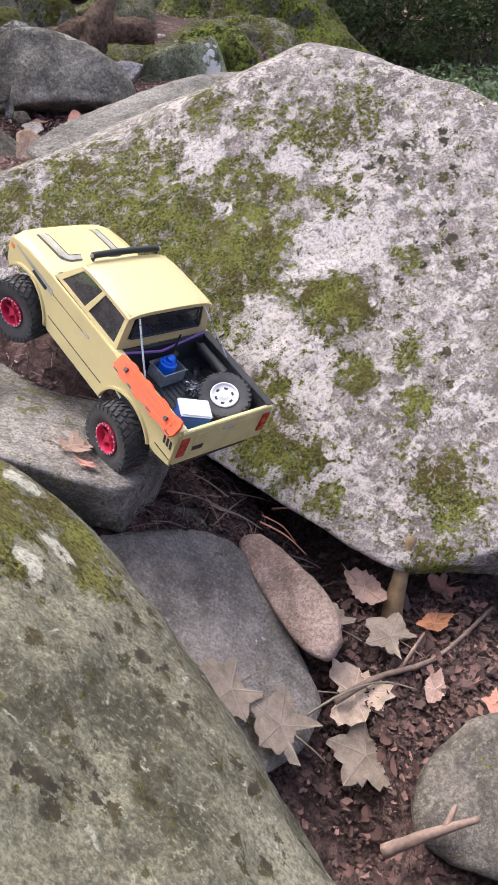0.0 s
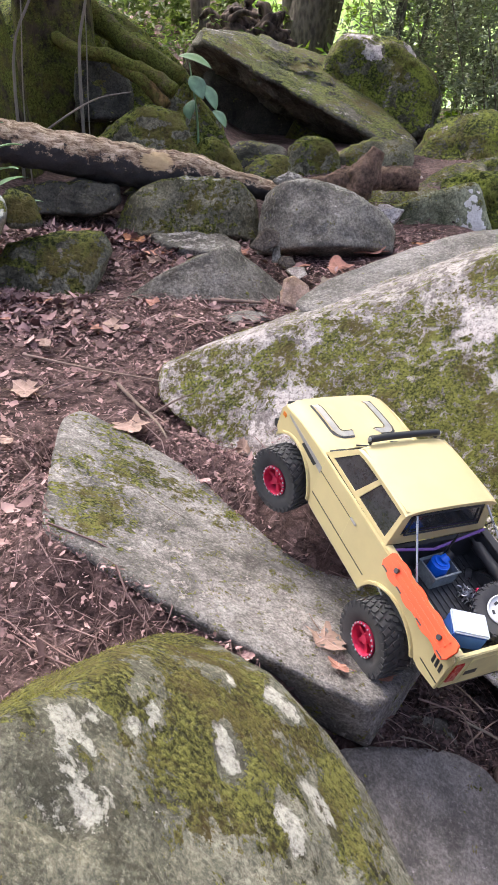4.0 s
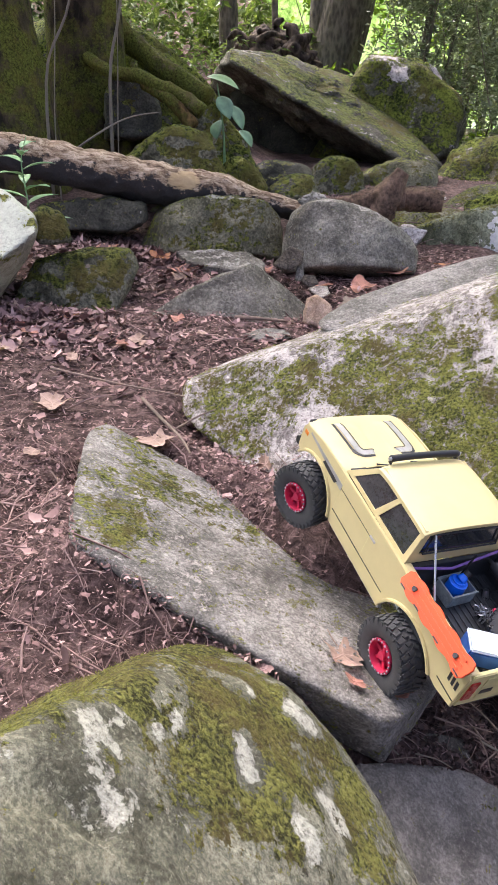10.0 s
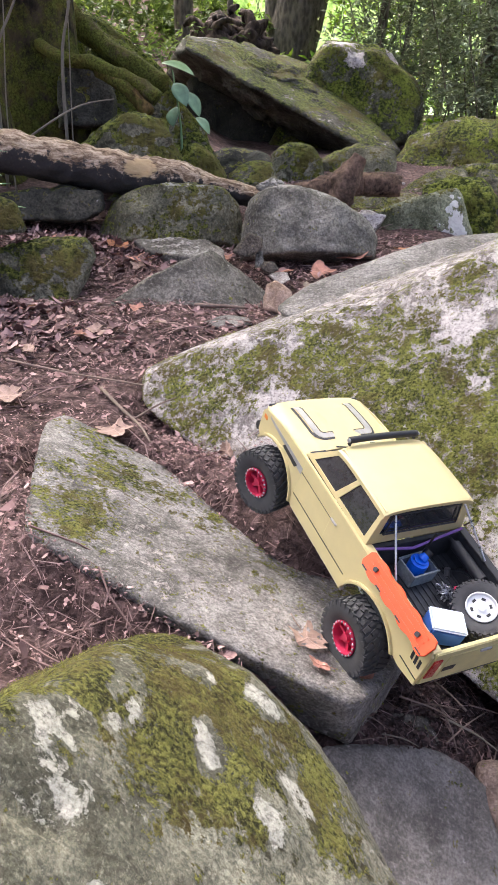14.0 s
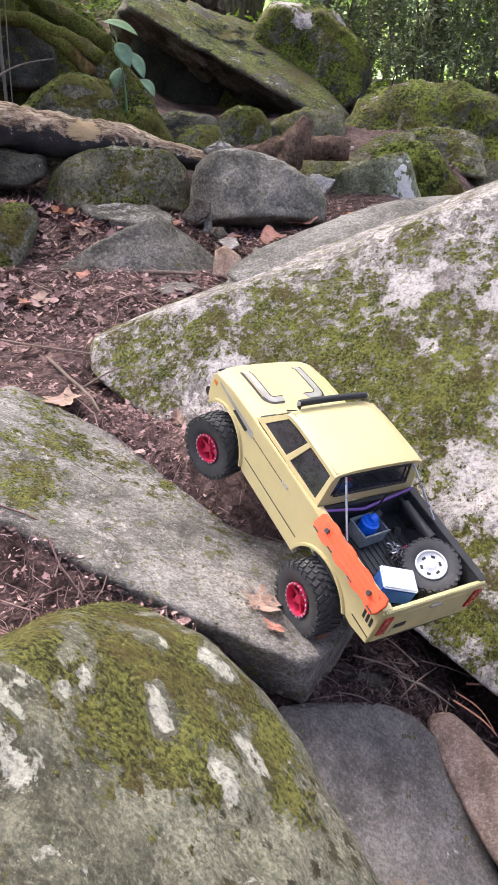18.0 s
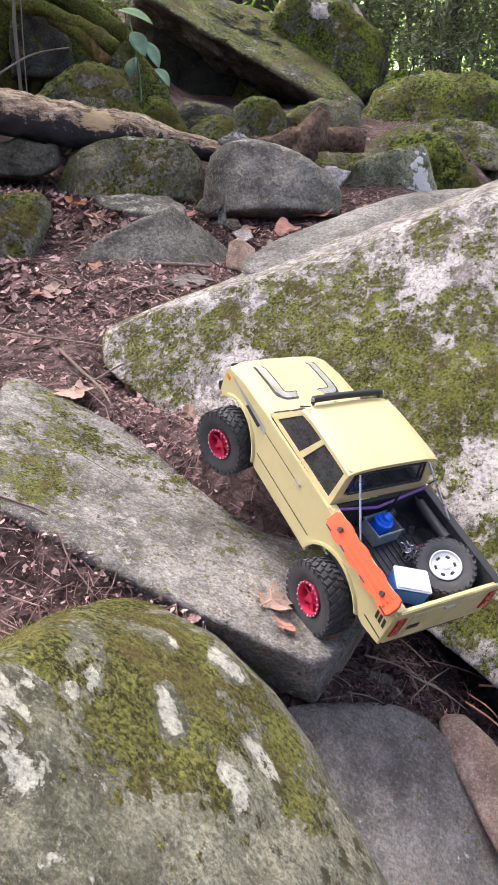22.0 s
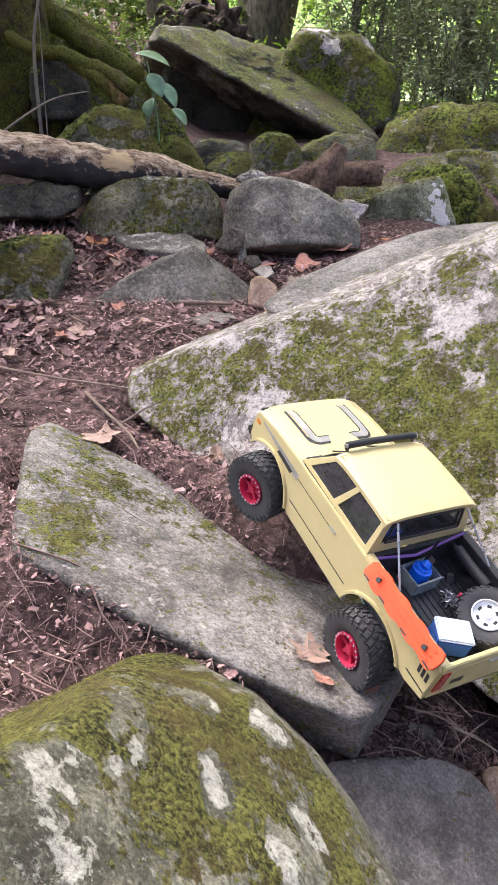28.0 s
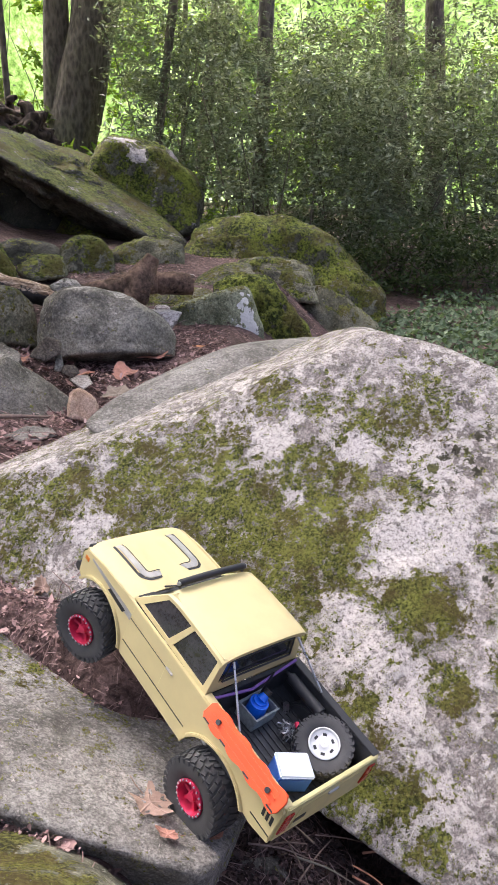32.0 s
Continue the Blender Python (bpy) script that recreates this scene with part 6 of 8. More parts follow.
leaf_bits("leaf_litter", 16000, 0.0085, 7, "broken flakes of dry brown leaf on the soil", None, 0.9)
leaf_bits("leaf_litter", 1100, 0.0175, 4, "larger curled dry brown leaves on the soil", None, 0.8)
leaf_bits("leaf_heap", 1500, 0.0155, 14, "heap of crumpled brown dry leaves on the soil", (-0.66, 1.93, 0.13, 0.11), 0.8)
leaf_bits("leaf_heap", 900, 0.0165, 15, "drift of dry brown leaves under the log", (-0.45, 2.72, 0.25, 0.12), 1.0)
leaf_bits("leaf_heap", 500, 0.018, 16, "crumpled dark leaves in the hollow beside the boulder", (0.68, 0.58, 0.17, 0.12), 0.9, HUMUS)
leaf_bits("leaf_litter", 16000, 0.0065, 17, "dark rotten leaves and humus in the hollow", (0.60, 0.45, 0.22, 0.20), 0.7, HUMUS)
leaf_bits("leaf_litter", 2400, 0.015, 27, "broken reddish leaf flakes in the hollow", (0.62, 0.46, 0.20, 0.18), 0.9, RED_BITS)
twig_bits("twig_litter", 15000, 0.026, 0.0006, 5, "fine dry twigs and needles on the soil")
twig_bits("twig_litter", 1000, 0.03, 0.0007, 18, "fine dry twigs packed in the gap", (0.28, 0.88, 0.11, 0.12))
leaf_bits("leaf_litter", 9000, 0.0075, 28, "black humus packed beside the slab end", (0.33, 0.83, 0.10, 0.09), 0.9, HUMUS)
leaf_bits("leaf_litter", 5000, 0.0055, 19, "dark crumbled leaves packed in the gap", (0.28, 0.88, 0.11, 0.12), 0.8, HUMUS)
twig_bits("twig_litter", 1500, 0.050, 0.0009, 9, "dry straws and needles on the soil")
twig_bits("twig_litter", 1300, 0.09, 0.0015, 6, "scattered thin brown twigs on the soil")


def leaf_colour(name, a, b, trans=0.15):
    """A dry leaf: mottled blade with paler veins running out to its lobes."""
    m = scatter_material(name, [(0.0, a), (1.0, b)], 0.75, trans, 70.0)
    t, b_ = m.node_tree, m.node_tree.nodes["Principled BSDF"]
    xyz = put(t, "ShaderNodeSeparateXYZ", Vector=coords(t))
    turn = math_node(t, "MULTIPLY", math_node(t, "ARCTAN2", xyz.outputs[1], xyz.outputs[0]), 5 / (2 * math.pi))
    rad = math_node(t, "SQRT", math_node(t, "ADD", math_node(t, "MULTIPLY", xyz.outputs[0], xyz.outputs[0]), math_node(t, "MULTIPLY", xyz.outputs[1], xyz.outputs[1])))
    gap = math_node(t, "MULTIPLY", math_node(t, "PINGPONG", turn, 0.5), rad)
    vein = step(t, gap, 0.0011, 0.0003)
    side = step(t, math_node(t, "PINGPONG", math_node(t, "ADD", rad, math_node(t, "MULTIPLY", gap, -0.9)), 0.004), 0.0006, 0.0001)
    vein = math_node(t, "MAXIMUM", vein, math_node(t, "MULTIPLY", side, 0.5))
    old = b_.inputs["Base Color"].links[0].from_socket
    blot = mix(t, 0.75, old, ramp(t, fbm(t, coords(t), 45.0, 6, 0.7), [(0.36, (0.45, 0.42, 0.40)), (0.62, (1.25, 1.22, 1.18))]), "MULTIPLY")
    t.links.new(out_of(mix(t, math_node(t, "MULTIPLY", vein, 0.45), blot, tuple(min(0.8, c * 1.5) for c in b))), b_.inputs["Base Color"])
    bp = put(t, "ShaderNodeBump", Strength=0.7, Distance=0.002, Height=math_node(t, "ADD", vein, math_node(t, "MULTIPLY", fbm(t, coords(t), 90.0, 5), 1.2)))
    t.links.new(bp.outputs[0], b_.inputs["Normal"])
    return m


LEAF_TAN = leaf_colour("leaf_tan", (0.24, 0.155, 0.125), (0.44, 0.31, 0.26))
LEAF_PALE = leaf_colour("leaf_pale", (0.36, 0.275, 0.21), (0.58, 0.46, 0.37))
LEAF_GREY = leaf_colour("leaf_grey", (0.13, 0.105, 0.085), (0.30, 0.25, 0.205))
LEAF_ROSE = leaf_colour("leaf_rose", (0.36, 0.15, 0.11), (0.52, 0.27, 0.21))
LEAF_ORANGE = leaf_colour("leaf_orange", (0.30, 0.12, 0.06), (0.46, 0.22, 0.12))
LEAF_YELLOW = leaf_colour("leaf_yellow", (0.55, 0.50, 0.14), (0.75, 0.70, 0.30))
LEAF_GREEN = leaf_colour("leaf_green", (0.06, 0.15, 0.04), (0.14, 0.26, 0.08), 0.3)


def fallen_leaf(at, size, normal, yaw, mat, label, lobes=5, seed=0, curl=0.15, holes=()):
    """One lobed leaf, curling at the rim, with a stalk."""
    rng = random.Random(seed)
    n = 40
    ring = []
    for i in range(n):
        th = 2 * math.pi * i / n
        if lobes > 1:
            q = abs((lobes * th / (2 * math.pi)) % 1.0 - 0.5) * 2
            r = 0.66 + 0.34 * q ** 1.3
            r *= 1.0 if abs(th - math.pi) > 0.5 else 0.55
        else:
            r = 1.0 / (1 + 0.9 * abs(math.sin(th)) ** 1.2)
        r *= 1 + rng.uniform(-0.14, 0.14)
        ring.append((r * math.cos(th), r * math.sin(th)))
    bm = bmesh.new()
    grid = []
    for f in (0.0, 0.25, 0.45, 0.65, 0.85, 1.0):
        rowv = []
        for (px, py) in ring if f else [(0, 0)]:
            rr = math.hypot(px, py) * f
            z = curl * rr * rr * (0.6 + 0.5 * math.sin(3 * math.atan2(py, px) + seed)) + rng.uniform(-0.015, 0.015)
            rowv.append(bm.verts.new((px * f * size, py * f * size, z * size)))
        grid.append(rowv)
    def skip(i, f):
        th = 2 * math.pi * i / n
        return any(abs(f - hf) < 0.12 and abs((th - ha + math.pi) % (2 * math.pi) - math.pi) < hw for ha, hf, hw in holes)
    for i in range(n):
        j = (i + 1) % n
        bm.faces.new((grid[0][0], grid[1][i], grid[1][j]))
        for k, f in ((1, 0.35), (2, 0.55), (3, 0.75), (4, 0.92)):
            if not skip(i, f):
                bm.faces.new((grid[k][i], grid[k + 1][i], grid[k + 1][j], grid[k][j]))
    m = Vector(normal).normalized().to_track_quat("Z", "Y").to_matrix().to_4x4()
    m = Matrix.Translation(Vector(at) + Vector(normal).normalized() * 0.004) @ m @ pose(0, 0, 0, 0, 0, yaw)
    ob = thing("fallen_leaf", label, "leaf", m, group="fallen leaves")
    part("blade", bm, mat, ob)
    stalk = new("stalk", tube("stalk", [(-0.4 * size, 0, 0.002), (-0.9 * size, 0.03 * size, 0.004), (-1.3 * size, 0.12 * size, 0.006)], [0.02 * size, 0.018 * size, 0.015 * size], mat, 5))
    stalk.parent = ob
    return ob


def twig(label, pts, r0, name="twig", mat=None, n=12, forks=()):
    ob = thing(name, label, "twig")
    line = smooth_line(pts, n)
    s = new("stem", tube("stem", line, [r0 * (1 - 0.55 * i / (n - 1)) for i in range(n)], mat or TWIG, 7, 0.12, len(pts) * 7))
    s.parent = ob
    for k, (i, d) in enumerate(forks):
        p = np.array(line[i])
        f = new("fork", tube("fork", smooth_line([p, p + np.array(d) * 0.55 + (0, 0, 0.004), p + np.array(d)], 7), [r0 * 0.6 * (1 - 0.1 * j) for j in range(7)], mat or TWIG, 6))
        f.parent = ob
    return ob


# ---- radio-controlled pickup truck ----
PAINT = plain("cream_yellow_body", (0.565, 0.475, 0.24), 0.38, vary=0.07, scale=30)
PAINT_WORN = plain("cream_yellow_tailgate", (0.58, 0.52, 0.25), 0.42, vary=0.25, scale=40)
RUBBER = plain("tyre_rubber", (0.05, 0.049, 0.05), 0.75, vary=0.3, scale=120, bump=0.001)
BLACK = plain("black_plastic", (0.018, 0.018, 0.02), 0.5, vary=0.3, scale=90)
BEDLINER = plain("scuffed_bed_liner", (0.030, 0.032, 0.036), 0.55, vary=0.7, scale=160, bump=0.0006)
GLASS_DARK = plain("dark_window", (0.035, 0.037, 0.040), 0.06, vary=0.6, scale=260, spec=0.9)
RED_RIM = plain("red_anodised_rim", (0.62, 0.035, 0.10), 0.38, 0.35, vary=0.15)
STEEL = plain("bare_steel", (0.55, 0.55, 0.57), 0.3, 0.95, vary=0.15)
WHITE_RIM = plain("white_plastic_rim", (0.66, 0.66, 0.66), 0.4, vary=0.06)
ORANGE = plain("orange_plastic", (0.80, 0.09, 0.015), 0.5, vary=0.06, scale=50)
BLUE = plain("blue_plastic", (0.008, 0.13, 0.72), 0.35, vary=0.1)
BLUE_COOLER = plain("cooler_blue", (0.05, 0.14, 0.48), 0.4, vary=0.1)
WHITE_LID = plain("white_lid", (0.58, 0.64, 0.72), 0.45, vary=0.05)
GREY_CRATE = plain("grey_crate", (0.27, 0.30, 0.30), 0.55, vary=0.35, scale=200)
SILVER_DECAL = plain("silver_decal", (0.36, 0.35, 0.33), 0.4, 0.2, vary=0.25)
RED_LENS = plain("red_tail_lens", (0.38, 0.03, 0.02), 0.25, vary=0.15)
PURPLE = plain("purple_cord", (0.20, 0.10, 0.34), 0.7, vary=0.2)
ORANGE_LENS = plain("orange_marker_lens", (0.7, 0.2, 0.02), 0.3)

K = 0.92  # size of the model
TRUCK = pose(0.1746, 0.947, 0.392, 0, 0, 113.8) @ pose(0, 0, 0, 0, -20.06, 0) @ pose(0, 0, 0, 7.3, 0, 0)
truck = thing("toy_truck", "cream-yellow radio-controlled pickup truck with knobby tyres, tilted over the rocks", "toy truck", TRUCK)


def tp(name, bm, mat, parent=None, label="", flat=False, bevel=0.0, segs=2):
    """A part of the truck, modelled at full size and shrunk to the model's."""
    if bevel:
        bmesh.ops.bevel(bm, geom=[e for e in bm.edges if len(e.link_faces) == 2 and e.calc_face_angle(0) > 0.6], offset=bevel, segments=segs, affect="EDGES", clamp_overlap=True)
    bmesh.ops.recalc_face_normals(bm, faces=bm.faces)
    bmesh.ops.scale(bm, vec=(K, K, K), verts=bm.verts)
    ob = part(name, bm, mat, parent or truck, label, flat)
    return sharp(ob, 38) if not flat else ob


def box(x0, x1, y0, y1, z0, z1):
    bm = bmesh.new()
    bmesh.ops.create_cube(bm, size=1.0)
    for v in bm.verts:
        v.co = ((x0 + x1) / 2 + v.co.x * (x1 - x0), (y0 + y1) / 2 + v.co.y * (y1 - y0), (z0 + z1) / 2 + v.co.z * (z1 - z0))
    return bm


def rod(p, q, r, sides=10, r2=None):
    bm = bmesh.new()
    p, q = Vector(p), Vector(q)
    d = q - p
    m = Matrix.Translation((p + q) / 2) @ d.to_track_quat("Z", "Y").to_matrix().to_4x4()
    bmesh.ops.create_cone(bm, cap_ends=True, segments=sides, radius1=r, radius2=r if r2 is None else r2, depth=d.length, matrix=m)
    return bm


def sheet(pts, y0, y1):
    """An outline in x and z, as thick as from y0 to y1."""
    bm = bmesh.new()
    f = bm.faces.new([bm.verts.new((x, y0, z)) for x, z in pts])
    g = bmesh.ops.extrude_face_region(bm, geom=[f])
    for v in g["geom"]:
        if isinstance(v, bmesh.types.BMVert):
            v.co.y = y1
    return bm


def grid_solid(nx, ny, fn, thick, down=(0, 0, -1)):
    """A curved panel with thickness: fn(u, v) gives its outer skin."""
    bm = bmesh.new()
    dn = Vector(down) * thick
    top = [[bm.verts.new(fn(i / nx, j / ny)) for j in range(ny + 1)] for i in range(nx + 1)]
    bot = [[bm.verts.new(Vector(fn(i / nx, j / ny)) + dn) for j in range(ny + 1)] for i in range(nx + 1)]
    for i in range(nx):
        for j in range(ny):
            bm.faces.new((top[i][j], top[i + 1][j], top[i + 1][j + 1], top[i][j + 1]))
            bm.faces.new((bot[i][j], bot[i][j + 1], bot[i + 1][j + 1], bot[i + 1][j]))
    for i in range(nx):
        bm.faces.new((top[i][0], bot[i][0], bot[i + 1][0], top[i + 1][0]))
        bm.faces.new((top[i][ny], top[i + 1][ny], bot[i + 1][ny], bot[i][ny]))
    for j in range(ny):
        bm.faces.new((top[0][j], top[0][j + 1], bot[0][j + 1], bot[0][j]))
        bm.faces.new((top[nx][j], bot[nx][j], bot[nx][j + 1], top[nx][j + 1]))
    return bm


def framed(c00, c10, c11, c01, holes, thick):
    """A four-cornered panel with window holes in it; returns the panel and one pane for each hole."""
    c00, c10, c11, c01 = map(Vector, (c00, c10, c11, c01))
    at = lambda u, v: (c00 * (1 - u) + c10 * u) * (1 - v) + (c01 * (1 - u) + c11 * u) * v
    nrm = (c10 - c00).cross(c01 - c00).normalized()
    us = sorted({0.0, 1.0, *[h[0] for h in holes], *[h[1] for h in holes]})
    vs = sorted({0.0, 1.0, *[h[2] for h in holes], *[h[3] for h in holes]})
    bm = bmesh.new()
    vt = {}
    for i, u in enumerate(us):
        for j, v in enumerate(vs):
            vt[i, j] = bm.verts.new(at(u, v))
    faces = []
    for i in range(len(us) - 1):
        for j in range(len(vs) - 1):
            cu, cv = (us[i] + us[i + 1]) / 2, (vs[j] + vs[j + 1]) / 2
            if not any(h[0] < cu < h[1] and h[2] < cv < h[3] for h in holes):
                faces.append(bm.faces.new((vt[i, j], vt[i + 1, j], vt[i + 1, j + 1], vt[i, j + 1])))
    g = bmesh.ops.extrude_face_region(bm, geom=faces)
    for v in g["geom"]:
        if isinstance(v, bmesh.types.BMVert):
            v.co -= nrm * thick
    panes = []
    for u0, u1, v0, v1 in holes:
        e = 0.004
        pb = bmesh.new()
        q = [at(u0 - e, v0 - e), at(u1 + e, v0 - e), at(u1 + e, v1 + e), at(u0 - e, v1 + e)]
        f = pb.faces.new([pb.verts.new(x - nrm * thick * 0.45) for x in q])
        g = bmesh.ops.extrude_face_region(pb, geom=[f])
        for v in g["geom"]:
            if isinstance(v, bmesh.types.BMVert):
                v.co -= nrm * 0.0008
        panes.append(pb)
    return bm, panes


def arch(cx, a0, a1, r=0.071, n=12, cz=0.006):
    return [(cx + r * math.cos(radians(a0 + (a1 - a0) * i / n)), cz + r * 0.98 * math.sin(radians(a0 + (a1 - a0) * i / n))) for i in range(n + 1)]


OUTLINE = ([(-0.268, 0.046), (-0.268, 0.108), (-0.262, 0.113), (-0.088, 0.114), (0.100, 0.114), (0.17, 0.110), (0.222, 0.101), (0.231, 0.090), (0.229, 0.052)]
           + arch(0.157, 32, 168) + [(0.080, 0.016), (-0.082, 0.016)] + arch(-0.157, 12, 148) + [(-0.235, 0.040)])
for s in (1, -1):
    tp("body_side", sheet(OUTLINE, s * 0.0885, s * 0.0935), PAINT, bevel=0.0012)
    # arch lips
    for cx, a0, a1 in ((0.157, 32, 168), (-0.157, 12, 148)):
        bm = bmesh.new()
        out, inn = arch(cx, a0, a1, 0.0745, 16), arch(cx, a0, a1, 0.0695, 16)
        f = bm.faces.new([bm.verts.new((x, s * 0.090, z)) for x, z in out + inn[::-1]])
        g = bmesh.ops.extrude_face_region(bm, geom=[f])
        for v in g["geom"]:
            if isinstance(v, bmesh.types.BMVert):
                v.co.y = s * 0.0975
        tp("wheel_arch", bm, PAINT, bevel=0.001)
    # trim line, door gaps, decals
    tp("side_trim", box(-0.082, 0.084, min(s * 0.0934, s * 0.0941), max(s * 0.0934, s * 0.0941), 0.0420, 0.0434), BLACK, label="thin black trim line")
    tp("side_trim", box(-0.266, -0.229, min(s * 0.0934, s * 0.0941), max(s * 0.0934, s * 0.0941), 0.0570, 0.0586), BLACK)
    tp("side_trim", box(-0.022, 0.084, min(s * 0.0934, s * 0.0940), max(s * 0.0934, s * 0.0940), 0.0870, 0.0880), BLACK)
    for x in (-0.012, 0.084):
        tp("door_gap", box(x - 0.0003, x + 0.0003, min(s * 0.0934, s * 0.0938), max(s * 0.0934, s * 0.0936), 0.022, 0.110), PAINT_WORN)
    tp("side_decal", sheet([(0.085, 0.082), (0.205, 0.094), (0.205, 0.098), (0.085, 0.094)], s * 0.0932, s * 0.0940), SILVER_DECAL, label="silver side stripe")
    tp("side_decal", sheet([(0.105, 0.079), (0.150, 0.083), (0.145, 0.090), (0.100, 0.087)], s * 0.0934, s * 0.0942), BLACK, label="black slanted side stripe")
    for k in range(3):
        x = -0.262 + k * 0.0075
        tp("rear_decal", sheet([(x, 0.074), (x + 0.0045, 0.074), (x + 0.006, 0.088), (x + 0.0015, 0.088)], s * 0.0932, s * 0.0941), BLACK, label="black bar-shaped decal")
    hd = box(-0.030, -0.014, min(s * 0.0935, s * 0.0965), max(s * 0.0935, s * 0.0965), 0.088, 0.092)
    tp("door_handle", hd, SILVER_DECAL, bevel=0.001, label="silver door handle")
    tp("rock_slider", rod((-0.085, s * 0.084, 0.010), (0.085, s * 0.084, 0.010), 0.004, 10), STEEL, label="bright tubular rock slider")
    tp("marker_lens", box(0.212, 0.222, min(s * 0.0932, s * 0.0945), max(s * 0.0932, s * 0.0945), 0.083, 0.090), ORANGE_LENS, label="small orange marker lens")


def hood_skin(u, v):
    x = 0.094 + 0.134 * u
    y = -0.0895 + 0.179 * v
    k = abs(2 * v - 1)
    return (x, y, 0.1165 - 0.011 * u ** 2.2 - 0.006 * k ** 6 + 0.0025 * (1 - k ** 2) + (0.002 if 0.25 < k < 0.62 and u < 0.8 else 0))


tp("hood", grid_solid(16, 28, hood_skin, 0.006), PAINT)
def hood_strip(a, b, y, z0=0.0, n=10):
    """A strip on the hood between two outlines of (x, y) with the same number of points."""
    bm = bmesh.new()
    lift = lambda x, yy: hood_skin((x - 0.094) / 0.134, (yy + 0.0895) / 0.179)[2] + 0.0003 + z0
    va = [bm.verts.new((x, y * q, lift(x, y * q))) for x, q in a]
    vb = [bm.verts.new((x, y * q, lift(x, y * q))) for x, q in b]
    for k in range(len(a) - 1):
        bm.faces.new((va[k], va[k + 1], vb[k + 1], vb[k]))
    g = bmesh.ops.extrude_face_region(bm, geom=list(bm.faces))
    for v in g["geom"]:
        if isinstance(v, bmesh.types.BMVert):
            v.co.z += 0.0004
    return bm


def hook_line(off):
    """Half of the U on the hood: along the outer edge, round, and back along the foot."""
    pts = [(0.208 - 0.004 * k, 0.060 - off) for k in range(18)]
    r = 0.016 - off * 0.6
    for k in range(7):
        a = radians(90 * k / 6)
        pts.append((0.140 - (0.024 - off) * math.sin(a), 0.060 - off - r * (1 - math.cos(a))))
    pts += [(0.140 - (0.024 - off), pts[-1][1] - 0.0035 * k) for k in range(1, 6)]
    return pts


for s in (1, -1):
    for o0, o1, mt, lb in ((0.0, 0.0042, BLACK, "black hood stripe"), (0.0050, 0.0155, SILVER_DECAL, "silver hood stripe"), (0.0165, 0.0180, BLACK, "thin black hood stripe")):
        tp("hood_decal", hood_strip(hook_line(o0), hook_line(o1), s), mt, flat=True, label=lb)
tp("front_panel", box(0.224, 0.231, -0.088, 0.088, 0.052, 0.104), BLACK, bevel=0.002, label="black front grille panel")
for s in (1, -1):
    tp("headlight", box(0.2305, 0.234, s * 0.068 - 0.013, s * 0.068 + 0.013, 0.072, 0.096), WHITE_LID, bevel=0.002, label="square clear headlight")
tp("front_bumper", rod((0.243, -0.085, 0.045), (0.243, 0.085, 0.045), 0.008, 12), BLACK)
tp("front_inner", box(0.085, 0.224, -0.040, 0.040, 0.050, 0.100), BLACK, bevel=0.004, label="dark engine bay block")
tp("cowl", grid_solid(2, 8, lambda u, v: (0.070 + 0.026 * u, -0.082 + 0.164 * v, 0.1195 - 0.001 * u), 0.004), BLACK, label="black cowl with wiper slots")
for s in (0.035, -0.03):
    tp("wiper", rod((0.098, s, 0.1215), (0.078, s - 0.035, 0.1325), 0.0012, 6), BLACK)

# cab
LF, LR, UF, UR = (0.098, 0.0865, 0.113), (-0.088, 0.0885, 0.113), (0.040, 0.0735, 0.1735), (-0.0835, 0.0765, 0.1745)
mir = lambda p: (p[0], -p[1], p[2])
windows = [(0.055, 0.475, 0.10, 0.88), (0.54, 0.925, 0.10, 0.88)]
bm, panes = framed(LF, LR, UR, UF, [(1 - b, 1 - a, c, d) for a, b, c, d in windows], 0.004)
side = tp("cab_side", bm, PAINT)
for pb in panes:
    tp("side_window", pb, GLASS_DARK, side, "dark side window pane", True)
bm, panes = framed(mir(LR), mir(LF), mir(UF), mir(UR), windows, 0.004)
side = tp("cab_side", bm, PAINT)
for pb in panes:
    tp("side_window", pb, GLASS_DARK, side, "dark side window pane", True)
bm, panes = framed(mir(LF), LF, UF, mir(UF), [(0.06, 0.94, 0.08, 0.90)], 0.004)
fr = tp("windscreen_frame", bm, PAINT)
tp("windscreen", panes[0], GLASS_DARK, fr, "dark windscreen", True)
bm, panes = framed(LR, mir(LR), mir(UR), UR, [(0.08, 0.92, 0.26, 0.90)], 0.004)
fr = tp("cab_back", bm, PAINT)
tp("rear_window", panes[0], GLASS_DARK, fr, "dark rear window", True)
bm = bmesh.new()
for a, b in (((-0.0885, 0.066, 0.131), (-0.0855, 0.060, 0.166)), ((-0.0885, -0.066, 0.131), (-0.0855, -0.060, 0.166)), ((-0.0885, 0.066, 0.131), (-0.0885, -0.066, 0.131)), ((-0.0855, 0.060, 0.166), (-0.0855, -0.060, 0.166))):
    r_ = rod(a, b, 0.0014, 6)
    me_ = bpy.data.meshes.new("tmp")
    r_.to_mesh(me_)
    r_.free()
    bm.from_mesh(me_)
    bpy.data.meshes.remove(me_)
tp("window_seal", bm, BLACK, label="black rubber window seal")


def roof_skin(u, v):
    x = -0.0875 + 0.134 * u
    k = abs(2 * v - 1)
    return (x, -0.0785 + 0.157 * v + (0.002 * (1 - u)) * (2 * v - 1), 0.1785 - 0.0065 * k ** 7 - 0.006 * u ** 8 - 0.002 * (1 - u) ** 10 + 0.002 * (1 - k * k))


